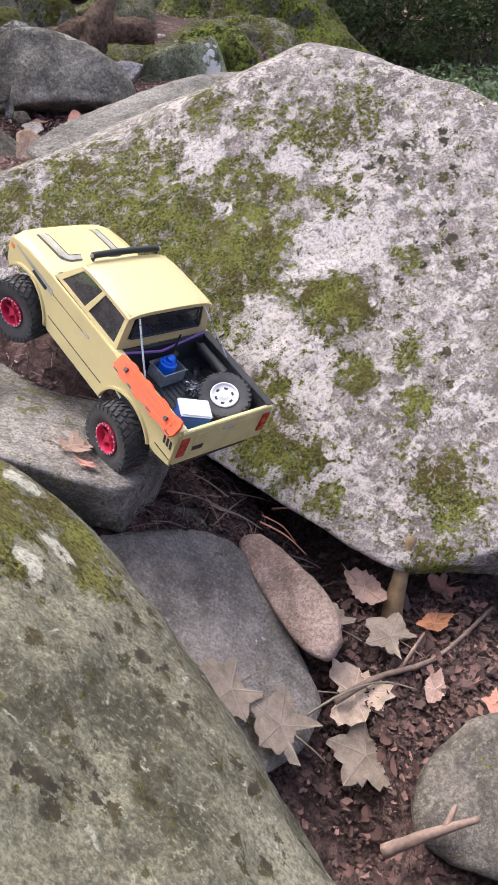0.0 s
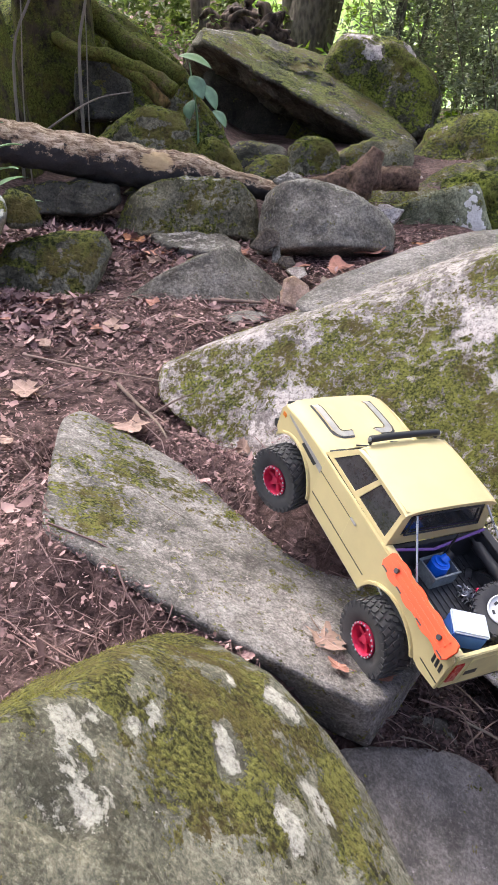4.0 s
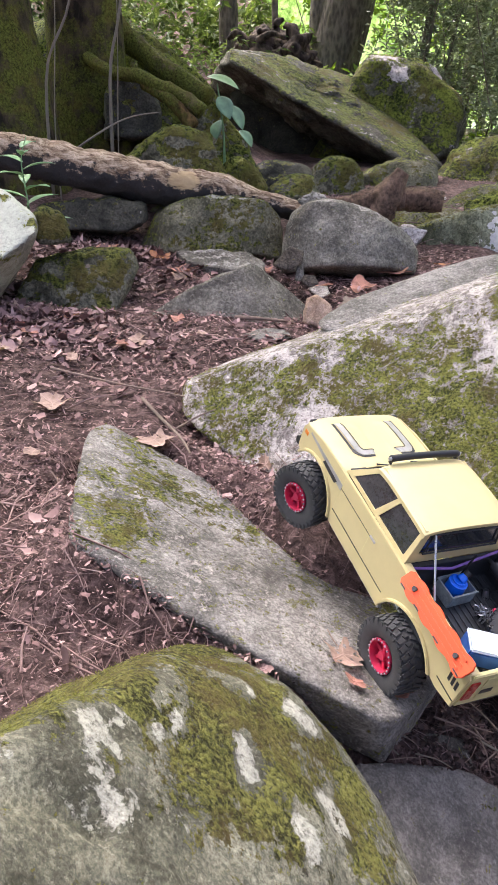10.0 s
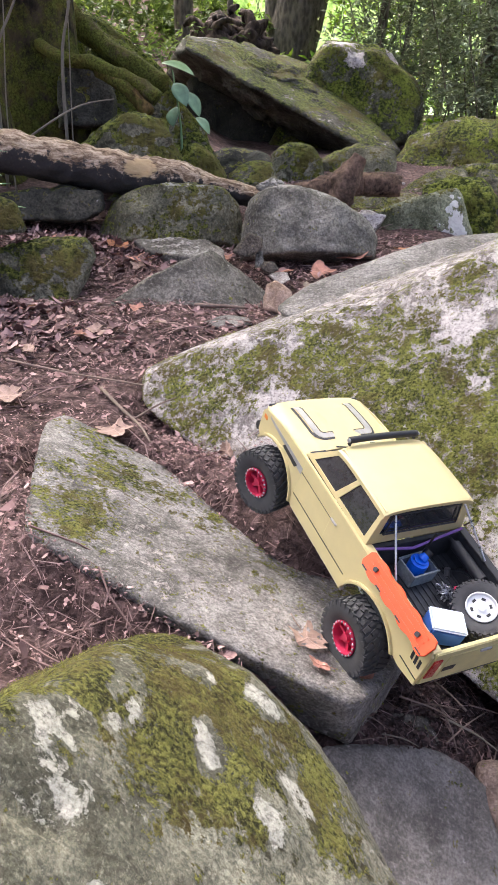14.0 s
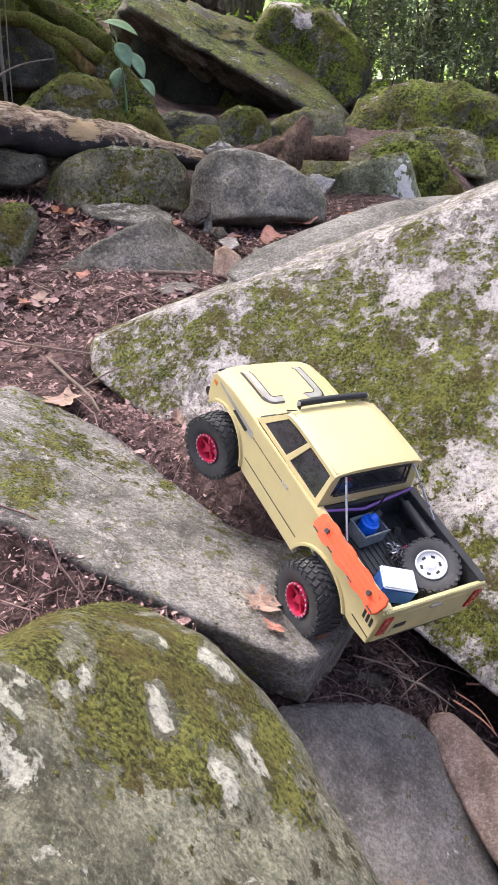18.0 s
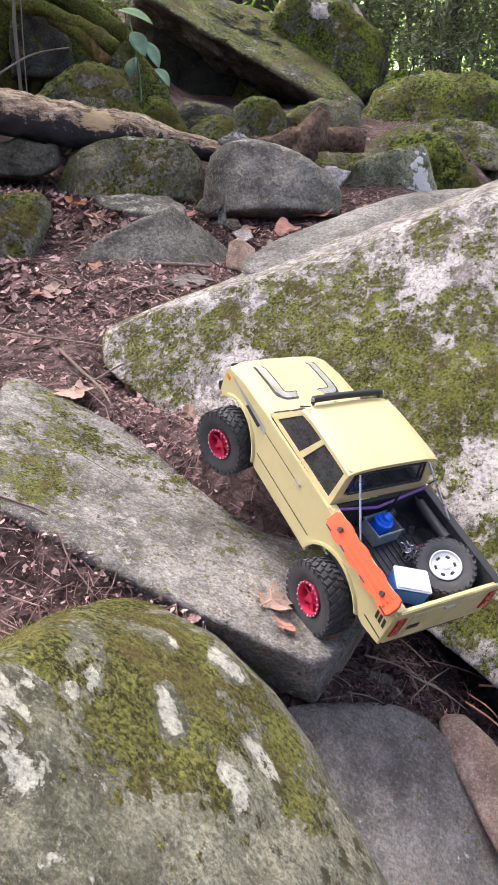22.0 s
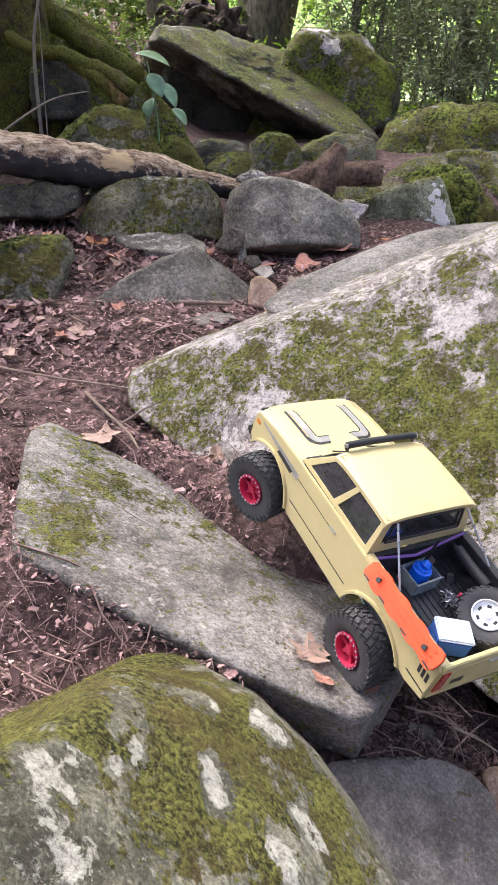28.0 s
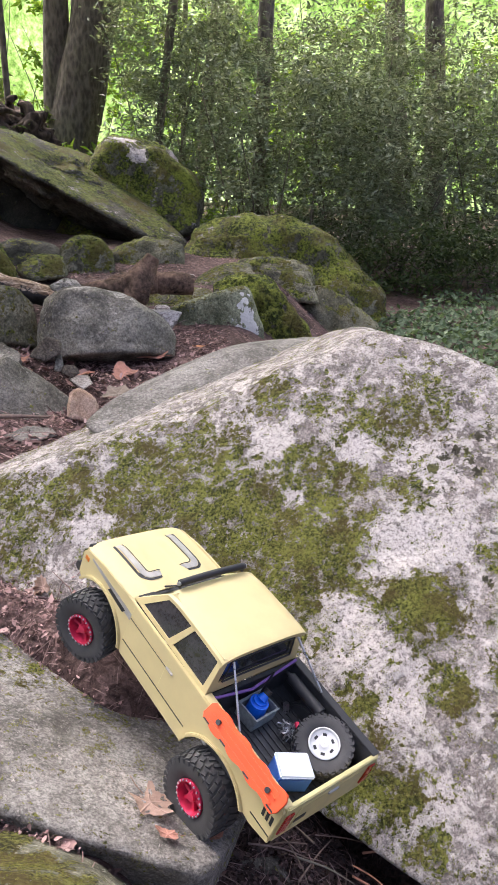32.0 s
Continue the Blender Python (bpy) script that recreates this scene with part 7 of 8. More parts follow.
tp("roof", grid_solid(18, 20, roof_skin, 0.006), PAINT)
bar = new("light_bar", tube("light_bar", [Vector((0.050 - 0.10 * y * y / 0.06 * 0.06, y, 0.1820 + 0.0015 * (1 - (y / 0.062) ** 2))) * K for y in [-0.062 + 0.0062 * i for i in range(21)]], [0.0052 * K] * 21, BLACK, 12))
bar.parent = truck
tagged(bar, "slim curved black roof light bar")
for s in (1, -1):
    tp("light_bar_bracket", box(0.046, 0.053, s * 0.060 - 0.0018, s * 0.060 + 0.0018, 0.172, 0.185), BLACK, bevel=0.001)
    tp("bolt", rod((0.049, s * 0.061, 0.182), (0.049, s * 0.0655, 0.182), 0.0030, 10), STEEL, label="bright bracket bolt")

# bed
tp("bed_floor", box(-0.262, -0.089, -0.080, 0.080, 0.050, 0.0655), BEDLINER, label="scuffed black ribbed bed floor")
for k in range(15):
    y = -0.070 + k * 0.010
    tp("floor_rib", box(-0.258, -0.094, y - 0.0018, y + 0.0018, 0.0655, 0.0672), BEDLINER, bevel=0.0005)
for s in (1, -1):
    tp("bed_wall", box(-0.262, -0.089, min(s * 0.079, s * 0.0884), max(s * 0.079, s * 0.0884), 0.0555, 0.1125), BEDLINER, label="black bed wall")
    tp("bed_rail", box(-0.266, -0.089, min(s * 0.078, s * 0.0925), max(s * 0.078, s * 0.0925), 0.1135, 0.1160), BLACK if s < 0 else PAINT, bevel=0.0008)
    bm = bmesh.new()
    a = arch(-0.165, 0, 180, 0.038, 14, 0.056)
    f = bm.faces.new([bm.verts.new((x, s * 0.062, z * 1.0)) for x, z in a])
    g = bmesh.ops.extrude_face_region(bm, geom=[f])
    for v in g["geom"]:
        if isinstance(v, bmesh.types.BMVert):
            v.co.y = s * 0.079
    tp("wheel_well", bm, BEDLINER, bevel=0.003)
tp("bed_front", box(-0.096, -0.0895, -0.079, 0.079, 0.0555, 0.113), BEDLINER)
gate = tp("tailgate", box(-0.2695, -0.2625, -0.0885, 0.0885, 0.047, 0.1145), PAINT_WORN, bevel=0.0015, label="scuffed yellow tailgate")
tp("gate_panel", box(-0.2704, -0.2690, -0.062, 0.062, 0.058, 0.104), PAINT_WORN, gate, bevel=0.0006)
tp("gate_handle", box(-0.2728, -0.2700, -0.010, 0.010, 0.097, 0.102), STEEL, gate, "chrome tailgate handle", bevel=0.0008)
tp("gate_decal", box(-0.2710, -0.2702, 0.040, 0.060, 0.070, 0.079), BLACK, gate, "black dash-shaped decal")
for s in (1, -1):
    tp("tail_lamp", box(-0.2718, -0.2690, s * 0.080 - 0.0075, s * 0.080 + 0.0075, 0.064, 0.102), RED_LENS, bevel=0.001, label="red tail lamp")
    tp("strut", rod((-0.089, s * 0.062, 0.170), (-0.155, s * 0.080, 0.117), 0.0016, 8), STEEL, label="thin grey strut from cab to bed rail")
tp("rear_bumper", rod((-0.262, -0.060, 0.040), (-0.262, 0.060, 0.040), 0.005, 10), BLACK, label="black tube under the tailgate")
tp("cord", rod((-0.098, 0.078, 0.114), (-0.104, 0.012, 0.108), 0.0022, 8), PURPLE, label="stretched purple cord")
tp("cord", rod((-0.096, -0.078, 0.122), (-0.104, 0.012, 0.108), 0.0022, 8), PURPLE, label="stretched purple cord")
tp("antenna", rod((-0.108, -0.006, 0.060), (-0.110, -0.010, 0.142), 0.0022, 8, 0.0016), BLACK, label="short black aerial")

# chassis
for s in (1, -1):
    tp("frame_rail", box(-0.235, 0.215, s * 0.034 - 0.003, s * 0.034 + 0.003, 0.018, 0.034), BLACK, bevel=0.001)
    for x0, x1 in ((0.157, 0.02), (-0.157, -0.02)):
        tp("link", rod((x0, s * 0.055, -0.006), (x1, s * 0.036, 0.004), 0.0032, 8), STEEL, label="bright steel suspension link")
        tp("upper_link", rod((x0, s * 0.022, 0.014), (x1 * 1.6, s * 0.034, 0.022), 0.0028, 8), STEEL)
    for x0, x1 in ((0.165, 0.150), (-0.165, -0.130)):
        sh = tp("shock", rod((x0, s * 0.058, 0.000), (x1, s * 0.050, 0.078), 0.0045, 10), STEEL, label="coil-over shock absorber")
        line = [(x0 + (x1 - x0) * u + 0.0078 * math.cos(44 * u), s * (0.058 - 0.008 * u) + 0.0078 * math.sin(44 * u), 0.006 + 0.064 * u) for u in [i / 70 for i in range(71)]]
        sp = new("spring", tube("spring", [Vector(p) * K for p in line], [0.0012] * 71, BLACK, 5))
        sp.parent = sh
tp("skid_plate", box(-0.045, 0.045, -0.032, 0.032, -0.004, 0.006), BLACK, bevel=0.003, label="black skid plate")
tp("gearbox", box(-0.050, 0.060, -0.024, 0.024, 0.006, 0.040), BLACK, bevel=0.004)
tp("battery_tray", box(0.065, 0.135, -0.030, 0.030, 0.030, 0.052), BLACK, bevel=0.003)
for x in (0.157, -0.157):
    ax = tp("axle", rod((x, -0.082, 0), (x, 0.082, 0), 0.0085, 12), BLACK, label="black axle tube")
    bm = bmesh.new()
    bmesh.ops.create_uvsphere(bm, u_segments=14, v_segments=10, radius=0.019)
    for v in bm.verts:
        v.co = (x + v.co.x * 1.05, v.co.y * 0.9 + 0.012, v.co.z)
    tp("differential", bm, RED_RIM if x < 0 else BLACK, ax, "red differential cover" if x < 0 else "black differential")
    tp("drive_shaft", rod((x * 0.87, 0.008, 0.004), (x * 0.3, 0.0, 0.014), 0.004, 8), STEEL)


# wheels
def lathe(profile, seg=48):
    """Turns a profile of (radius, y) round the y axis."""
    bm = bmesh.new()
    rings = []
    for r, y in profile:
        rings.append([bm.verts.new((r * math.cos(2 * math.pi * k / seg), y, r * math.sin(2 * math.pi * k / seg))) for k in range(seg)])
    for a, b in zip(rings, rings[1:]):
        for k in range(seg):
            q = (k + 1) % seg
            bm.faces.new((a[k], a[q], b[q], b[k]))
    return bm


def add_box(bm, centre, size, rot):
    m = Matrix.Translation(centre) @ rot.to_matrix().to_4x4() @ Matrix.Diagonal((*size, 1))
    bmesh.ops.create_cube(bm, size=1.0, matrix=m)


def tyre_mesh(R, W, rim, lugs, lug):
    bm = lathe([(rim, -W * 0.40), (rim + 0.004, -W * 0.47), (R * 0.80, -W * 0.53), (R * 0.92, -W * 0.50), (R * 0.965, -W * 0.36), (R * 0.975, 0), (R * 0.965, W * 0.36), (R * 0.92, W * 0.50), (R * 0.80, W * 0.53), (rim + 0.004, W * 0.47), (rim, W * 0.40)])
    for k in range(lugs):
        a = 2 * math.pi * k / lugs
        for row, y in ((0, -0.36), (1, 0.36), (2, -0.12), (3, 0.12)):
            b = a + (0.5 if row in (1, 2) else 0.0) * 2 * math.pi / lugs
            rr = R * (0.972 if row < 2 else 0.985)
            c = Vector((rr * math.cos(b), y * W, rr * math.sin(b)))
            rot = Matrix.Rotation(-b, 3, "Y").to_quaternion() @ Euler((radians(24 if row % 2 else -24), 0, 0)).to_quaternion()
            add_box(bm, c, (R * 0.055, W * (0.27 if row < 2 else 0.21), R * lug * (1.0 if row < 2 else 0.8)), rot)
        for s in (1, -1):
            c = Vector((R * 0.90 * math.cos(a), s * W * 0.51, R * 0.90 * math.sin(a)))
            add_box(bm, c, (R * 0.13, W * 0.06, R * lug * 0.8), Matrix.Rotation(-a, 3, "Y").to_quaternion())
    return bm


def rim_mesh(rim, W, spokes=6):
    bm = lathe([(rim * 1.03, W * 0.44), (rim * 1.03, W * 0.50), (rim * 0.90, W * 0.52), (rim * 0.86, W * 0.44), (rim * 0.80, W * 0.15), (rim * 0.80, -W * 0.42), (rim * 1.02, -W * 0.44)], 40)
    for k in range(spokes):
        a = 2 * math.pi * k / spokes
        c = Vector((rim * 0.52 * math.cos(a), W * 0.27, rim * 0.52 * math.sin(a)))
        add_box(bm, c, (rim * 0.62, W * 0.12, rim * 0.22), Matrix.Rotation(-a, 3, "Y").to_quaternion())
    bmesh.ops.create_cone(bm, cap_ends=True, segments=16, radius1=rim * 0.34, radius2=rim * 0.26, depth=W * 0.24, matrix=Matrix.Translation((0, W * 0.32, 0)) @ Matrix.Rotation(-math.pi / 2, 4, "X"))
    return bm


def dish_mesh(rim, W):
    """A pressed wheel disc: lip, shallow dish, hub."""
    return lathe([(rim * 1.03, W * 0.44), (rim * 1.03, W * 0.50), (rim * 0.95, W * 0.52), (rim * 0.88, W * 0.40), (rim * 0.62, W * 0.36), (rim * 0.36, W * 0.40), (rim * 0.24, W * 0.46), (rim * 0.02, W * 0.46), (rim * 0.02, -W * 0.4), (rim * 1.0, -W * 0.42)], 40)


def wheel(name, m, parent, R=0.055, W=0.043, rim=0.0250, rim_mat=None, lugs=30, bolts=20, top=False):
    hub = thing(name, "", "", m) if not top else top
    hub.parent = parent
    t = tp("tyre", tyre_mesh(R, W, rim, lugs, 0.115), RUBBER, hub, "black knobby tyre")
    r = tp("rim", rim_mesh(rim, W) if bolts else dish_mesh(rim, W), rim_mat or RED_RIM, hub)
    if not bolts:
        # solid dish: black blocks paint the shade of its holes
        for k in range(6):
            a = 2 * math.pi * k / 6
            bm = bmesh.new()
            add_box(bm, Vector((rim * 0.62 * math.cos(a), W * 0.37, rim * 0.62 * math.sin(a))), (rim * 0.16, W * 0.06, rim * 0.26), Matrix.Rotation(-a, 3, "Y").to_quaternion())
            tp("vent_hole", bm, BLACK, r, "black block standing for a shaded hole in the rim", flat=True)
    if bolts:
        bm = bmesh.new()
        for k in range(bolts):
            a = 2 * math.pi * k / bolts
            bmesh.ops.create_icosphere(bm, subdivisions=1, radius=0.0019, matrix=Matrix.Translation((rim * 0.97 * math.cos(a), W * 0.515, rim * 0.97 * math.sin(a))))
        tp("bolt_ring", bm, STEEL, hub, "ring of bright bolts")
    return hub


for x in (0.157, -0.157):
    for s in (1, -1):
        w = wheel("wheel", pose(x * K, s * 0.098 * K, 0, 0, 0, (0 if s > 0 else 180) + (14 if x > 0 else 0)), truck)
        if "label" not in w:
            tagged(w, "red beadlock wheel with knobby tyre")

# load in the bed: each piece lies or leans there
def in_bed(name, label, category, x, y, z, rx=0, ry=0, rz=0):
    return thing(name, label, category, TRUCK @ pose(x * K, y * K, z * K, rx, ry, rz))


board = in_bed("recovery_board", "bright orange recovery board strapped on the bed rail", "recovery board", -0.184, 0.0930, 0.1120, -50, 0, 0)
pts = []
for i in range(33):
    u = i / 32
    pts.append((-0.078 + 0.156 * u, 0.0140 + 0.0013 * max(-1, min(1, 3 * math.sin(u * 25.1))) - (0.006 if u in (0, 1) else 0)))
bm = bmesh.new()
loop = pts + [(x, -y) for x, y in pts[::-1]]
f = bm.faces.new([bm.verts.new((x, y, 0)) for x, y in loop])
g = bmesh.ops.extrude_face_region(bm, geom=[f])
for v in g["geom"]:
    if isinstance(v, bmesh.types.BMVert):
        v.co.z = 0.005
panel = tp("panel", bm, ORANGE, board, bevel=0.0007)
for y in (-0.0078, 0.0, 0.0078):
    tp("ridge", box(-0.066, 0.066, y - 0.0018, y + 0.0018, 0.005, 0.0072), ORANGE, panel, bevel=0.0009)
for x in (-0.052, 0.052):
    tp("knob", rod((x, 0, 0.004), (x, 0, 0.0095), 0.0036, 10), BLACK, board, "black fixing knob")
# uncut panel: black patches paint the shade inside its slots
for x in (-0.068, -0.02, 0.03, 0.066):
    tp("slot", box(x - 0.006, x + 0.006, 0.0108, 0.0128, 0.0047, 0.0054), BLACK, panel, "black patch standing for a shaded slot", flat=True)

crate = in_bed("crate", "small grey open crate in the truck bed", "crate", -0.122, 0.004, 0.0675, 0, 0, 4)
for n_, b_ in (("wall", box(-0.018, 0.018, 0.0215, 0.0235, 0, 0.024)), ("wall", box(-0.018, 0.018, -0.0235, -0.0215, 0, 0.024)), ("wall", box(0.016, 0.018, -0.0215, 0.0215, 0, 0.024)), ("wall", box(-0.018, -0.016, -0.0215, 0.0215, 0, 0.024)), ("floor", box(-0.016, 0.016, -0.0215, 0.0215, 0, 0.002)), ("rim", box(-0.0195, -0.0175, -0.025, 0.025, 0.022, 0.0255)), ("rim", box(0.0175, 0.0195, -0.025, 0.025, 0.022, 0.0255))):
    tp(n_, b_, GREY_CRATE, crate, bevel=0.0006)
can = in_bed("fuel_can", "bright blue plastic can with a black cap standing in the crate", "can", -0.121, 0.006, 0.0700, 0, 0, 10)
tp("body", rod((0, 0, 0), (0, 0, 0.032), 0.0145, 20, 0.0138), BLUE, can, bevel=0.004, segs=3)
tp("neck", rod((0.0, -0.003, 0.031), (0.0, -0.009, 0.038), 0.0085, 14, 0.0055), BLUE, can)
tp("cap", rod((0.0, -0.009, 0.037), (0.0, -0.0145, 0.043), 0.0060, 12), BLACK, can, "black screw cap")

cool = in_bed("cool_box", "blue cool box with a white lid in the truck bed", "cool box", -0.220, 0.026, 0.0675, 0, 0, -26)
tp("body", box(-0.018, 0.018, -0.024, 0.024, 0, 0.028), BLUE_COOLER, cool, bevel=0.002)
tp("lid", box(-0.019, 0.019, -0.025, 0.025, 0.028, 0.033), WHITE_LID, cool, "pale white lid", bevel=0.002)

spare = in_bed("spare_wheel", "spare wheel with white spoked rim lying in the truck bed", "wheel", -0.214, -0.040, 0.0890, 68, 0, 14)
wheel("spare", None, None, 0.042, 0.034, 0.0215, WHITE_RIM, 26, 0, top=spare)

tank = in_bed("gas_bottle", "black cylinder strapped along the bed wall", "bottle", -0.140, -0.0665, 0.1025)
tp("body", rod((-0.040, 0, 0), (0.036, 0, 0), 0.0085, 16), BLACK, tank, bevel=0.004, segs=3)
tp("valve", rod((0.036, 0, 0), (0.045, 0, 0), 0.003, 10), BLACK, tank)

chain = in_bed("tow_chain", "small heap of bright chain with a red hook", "chain", -0.166, -0.026, 0.0690)
rc = random.Random(3)
for k in range(34):
    a = k * 0.83
    bm = bmesh.new()
    rr = 0.003 + 0.014 * (k / 34)
    m = pose(rr * math.cos(a), rr * math.sin(a), 0.002 + 0.005 * rc.random(), rc.uniform(0, 180), rc.uniform(0, 180), math.degrees(a))
    ring = []
    for i in range(8):
        t = 2 * math.pi * i / 8
        ring.append([bm.verts.new(m @ Vector(((0.0038 + 0.0010 * math.cos(p)) * math.cos(t), (0.0025 + 0.0010 * math.cos(p)) * math.sin(t), 0.0010 * math.sin(p)))) for p in (0, 2.09, 4.19)])
    for i in range(8):
        for j in range(3):
            bm.faces.new((ring[i][j], ring[(i + 1) % 8][j], ring[(i + 1) % 8][(j + 1) % 3], ring[i][(j + 1) % 3]))
    tp("chain_link", bm, STEEL, chain)
tp("hook", rod((-0.010, -0.012, 0.005), (0.004, -0.018, 0.007), 0.0036, 8), RED_RIM, chain, "red tow hook")


# ---- single leaves, twigs and plants that stand out ----
SLAB_UP, BOULDER_UP, UP = (0.378, 0.101, 0.92), (-0.334, -0.564, 0.755), (0, 0, 1)
G = lambda x, y, dz=0.012: (x, y, float(ground_z([x], [y])[0]) + dz)
fallen_leaf((0.086, 0.794, 0.337), 0.034, SLAB_UP, 200, LEAF_TAN, "dry tan leaf full of holes on the slab", 5, 1, 0.25, ((0.4, 0.55, 0.18), (1.3, 0.75, 0.14), (2.3, 0.55, 0.2), (3.4, 0.75, 0.16), (4.2, 0.35, 0.3), (5.2, 0.75, 0.16)))
fallen_leaf((0.098, 0.742, 0.337), 0.016, SLAB_UP, 60, LEAF_ROSE, "small reddish dry leaf on the slab", 1, 2, 0.3)
fallen_leaf((0.156, 0.748, 0.313), 0.015, SLAB_UP, 100, LEAF_ROSE, "small rose-brown leaf on the slab", 1, 3, 0.3)
fallen_leaf((0.273, 1.054, 0.324), 0.022, BOULDER_UP, 250, LEAF_YELLOW, "bright yellow lobed leaf on the boulder", 5, 4, 0.1)
fallen_leaf((0.175, 1.085, 0.292), 0.026, (-0.2, -0.3, 0.9), 20, LEAF_GREEN, "fresh green lobed leaf in the gap", 5, 5, 0.2)
fallen_leaf(G(-0.235, 1.30), 0.040, UP, 120, LEAF_TAN, "tan lobed leaf beside the slab", 5, 6, 0.25)
fallen_leaf(G(-0.467, 1.438), 0.046, UP, 30, LEAF_TAN, "pale tan lobed leaf on the litter", 5, 7, 0.4)
fallen_leaf(G(0.437, 0.515, 0.03), 0.058, (-0.1, -0.2, 1), 10, LEAF_PALE, "large pale dry leaf on dark soil", 3, 8, 0.12)
fallen_leaf(G(0.425, 0.435, 0.03), 0.060, (0, -0.2, 1), 215, LEAF_GREY, "large greyish dry leaf on dark soil", 5, 9, 0.12)
fallen_leaf((0.296, 0.449, 0.085), 0.058, (0.45, -0.25, 0.85), 80, LEAF_GREY, "large grey-brown leaf on the flat stone", 5, 10, 0.10)
fallen_leaf((0.238, 0.487, 0.130), 0.050, (0.45, -0.25, 0.85), 150, LEAF_GREY, "dark grey-brown leaf lying on the flat stone", 5, 19, 0.12)
fallen_leaf(G(0.52, 0.575, 0.03), 0.046, UP, 300, LEAF_GREY, "grey-tan lobed leaf on dark soil", 5, 11, 0.15)
fallen_leaf(G(0.433, 0.608, 0.06), 0.042, (-0.1, -0.2, 1), 160, LEAF_GREY, "greyish dry leaf beside the tan stone", 5, 12, 0.15)
fallen_leaf(G(0.603, 0.586, 0.02), 0.034, UP, 10, LEAF_ORANGE, "orange dry leaf on dark soil", 1, 13, 0.4)
fallen_leaf(G(0.515, 0.664, 0.05), 0.042, (-0.3, -0.5, 0.8), 330, LEAF_TAN, "curled tan-brown leaf under the boulder", 1, 14, 0.5)
fallen_leaf(G(-0.329, 2.58), 0.050, UP, 40, LEAF_ROSE, "rose-brown dry leaf on the litter", 5, 15, 0.3)
fallen_leaf(G(0.233, 2.284, 0.02), 0.050, (-0.1, -0.3, 1), 70, LEAF_GREY, "grey-green lobed leaf near the boulder", 5, 16, 0.2)
fallen_leaf(G(0.399, 2.66, 0.02), 0.055, UP, 5, LEAF_ROSE, "reddish dry leaf beside the grey boulder", 1, 17, 0.3)
fallen_leaf((-0.611, 2.22, 0.53), 0.060, (0, -0.75, 0.66), 100, LEAF_GREY, "grey lobed leaf on the mossy stone", 5, 18, 0.1)
for i, (x, y, s, mt) in enumerate(((-0.394, 1.831, 0.024, LEAF_ROSE), (-0.489, 1.696, 0.028, LEAF_TAN), (-0.36, 1.86, 0.03, LEAF_TAN), (-0.659, 1.663, 0.034, LEAF_TAN), (-0.439, 1.203, 0.022, LEAF_TAN), (-0.565, 1.976, 0.03, LEAF_ROSE), (-0.72, 2.05, 0.03, LEAF_TAN),
                                   (-0.62, 1.80, 0.024, LEAF_ROSE), (-0.28, 2.05, 0.022, LEAF_ROSE), (-0.2, 1.9, 0.018, LEAF_TAN), (-0.52, 2.62, 0.05, LEAF_ROSE), (-0.42, 2.72, 0.045, LEAF_ORANGE), (-0.22, 2.65, 0.04, LEAF_PALE), (-0.62, 2.75, 0.045, LEAF_ROSE), (-0.33, 2.50, 0.03, LEAF_TAN),
                                   (-0.05, 2.72, 0.035, LEAF_ROSE), (0.15, 2.55, 0.04, LEAF_ROSE), (0.28, 2.52, 0.05, LEAF_ROSE), (0.62, 0.42, 0.03, LEAF_ROSE), (0.55, 0.48, 0.03, LEAF_TAN), (0.70, 0.50, 0.034, LEAF_TAN), (0.66, 0.66, 0.03, LEAF_ROSE))):
    fallen_leaf(G(x, y, 0.014), s, (random.uniform(-0.3, 0.3), random.uniform(-0.4, 0.1), 1), random.uniform(0, 360), mt, "small dry brown leaf on the litter", (5, 1, 3)[i % 3], 30 + i, 0.35)

ROTTEN = plain("rotten_wood", (0.20, 0.135, 0.07), 0.85, vary=0.5, scale=60, bump=0.003)
twig("forked pale twig lying between slab and boulder", [(-0.291, 1.501, 0.425), (-0.238, 1.403, 0.422), (-0.185, 1.30, 0.425), (-0.158, 1.219, 0.43)], 0.0042, forks=((6, (0.075, 0.10, 0.005)),))
twig("long thin pale twig on the litter", [(-0.52, 1.62, 0.45), (-0.36, 1.56, 0.437), (-0.19, 1.495, 0.43), (-0.10, 1.44, 0.42)], 0.0030)
twig("thin straw lying across the slab", [(-0.19, 1.051, 0.427), (-0.147, 1.022, 0.412), (-0.107, 0.997, 0.399)], 0.0009, mat=TWIG_PALE)
twig("brown twig leaning on the boulder face", [(0.309, 1.129, 0.397), (0.298, 1.062, 0.344), (0.327, 1.006, 0.315), (0.358, 0.955, 0.290)], 0.0026)
twig("dark twig lying on the boulder face", [(0.276, 1.023, 0.303), (0.317, 1.036, 0.333), (0.377, 1.045, 0.366)], 0.0024, mat=BARK_DARK)
twig("thin pale twig across the foot of the boulder", [(0.216, 1.043, 0.294), (0.293, 1.016, 0.306), (0.374, 0.976, 0.312)], 0.0016)
twig("pale stick lying on the path", [(-0.122, 2.095, 0.445), (-0.05, 2.09, 0.444), (0.022, 2.082, 0.440)], 0.0075, "stick")
twig("thick grey stick leaning on a boulder in the hollow", [(0.373, 0.279, 0.045), (0.419, 0.263, 0.089), (0.466, 0.247, 0.125)], 0.0085, "stick", forks=((7, (0.02, 0.015, 0.015)),))
twig("bent brown branch on dark soil", [(0.40, 0.50, 0.035), (0.48, 0.52, 0.04), (0.58, 0.53, 0.04), (0.72, 0.60, 0.04)], 0.006, "stick", forks=((5, (0.08, 0.06, 0.01)),))
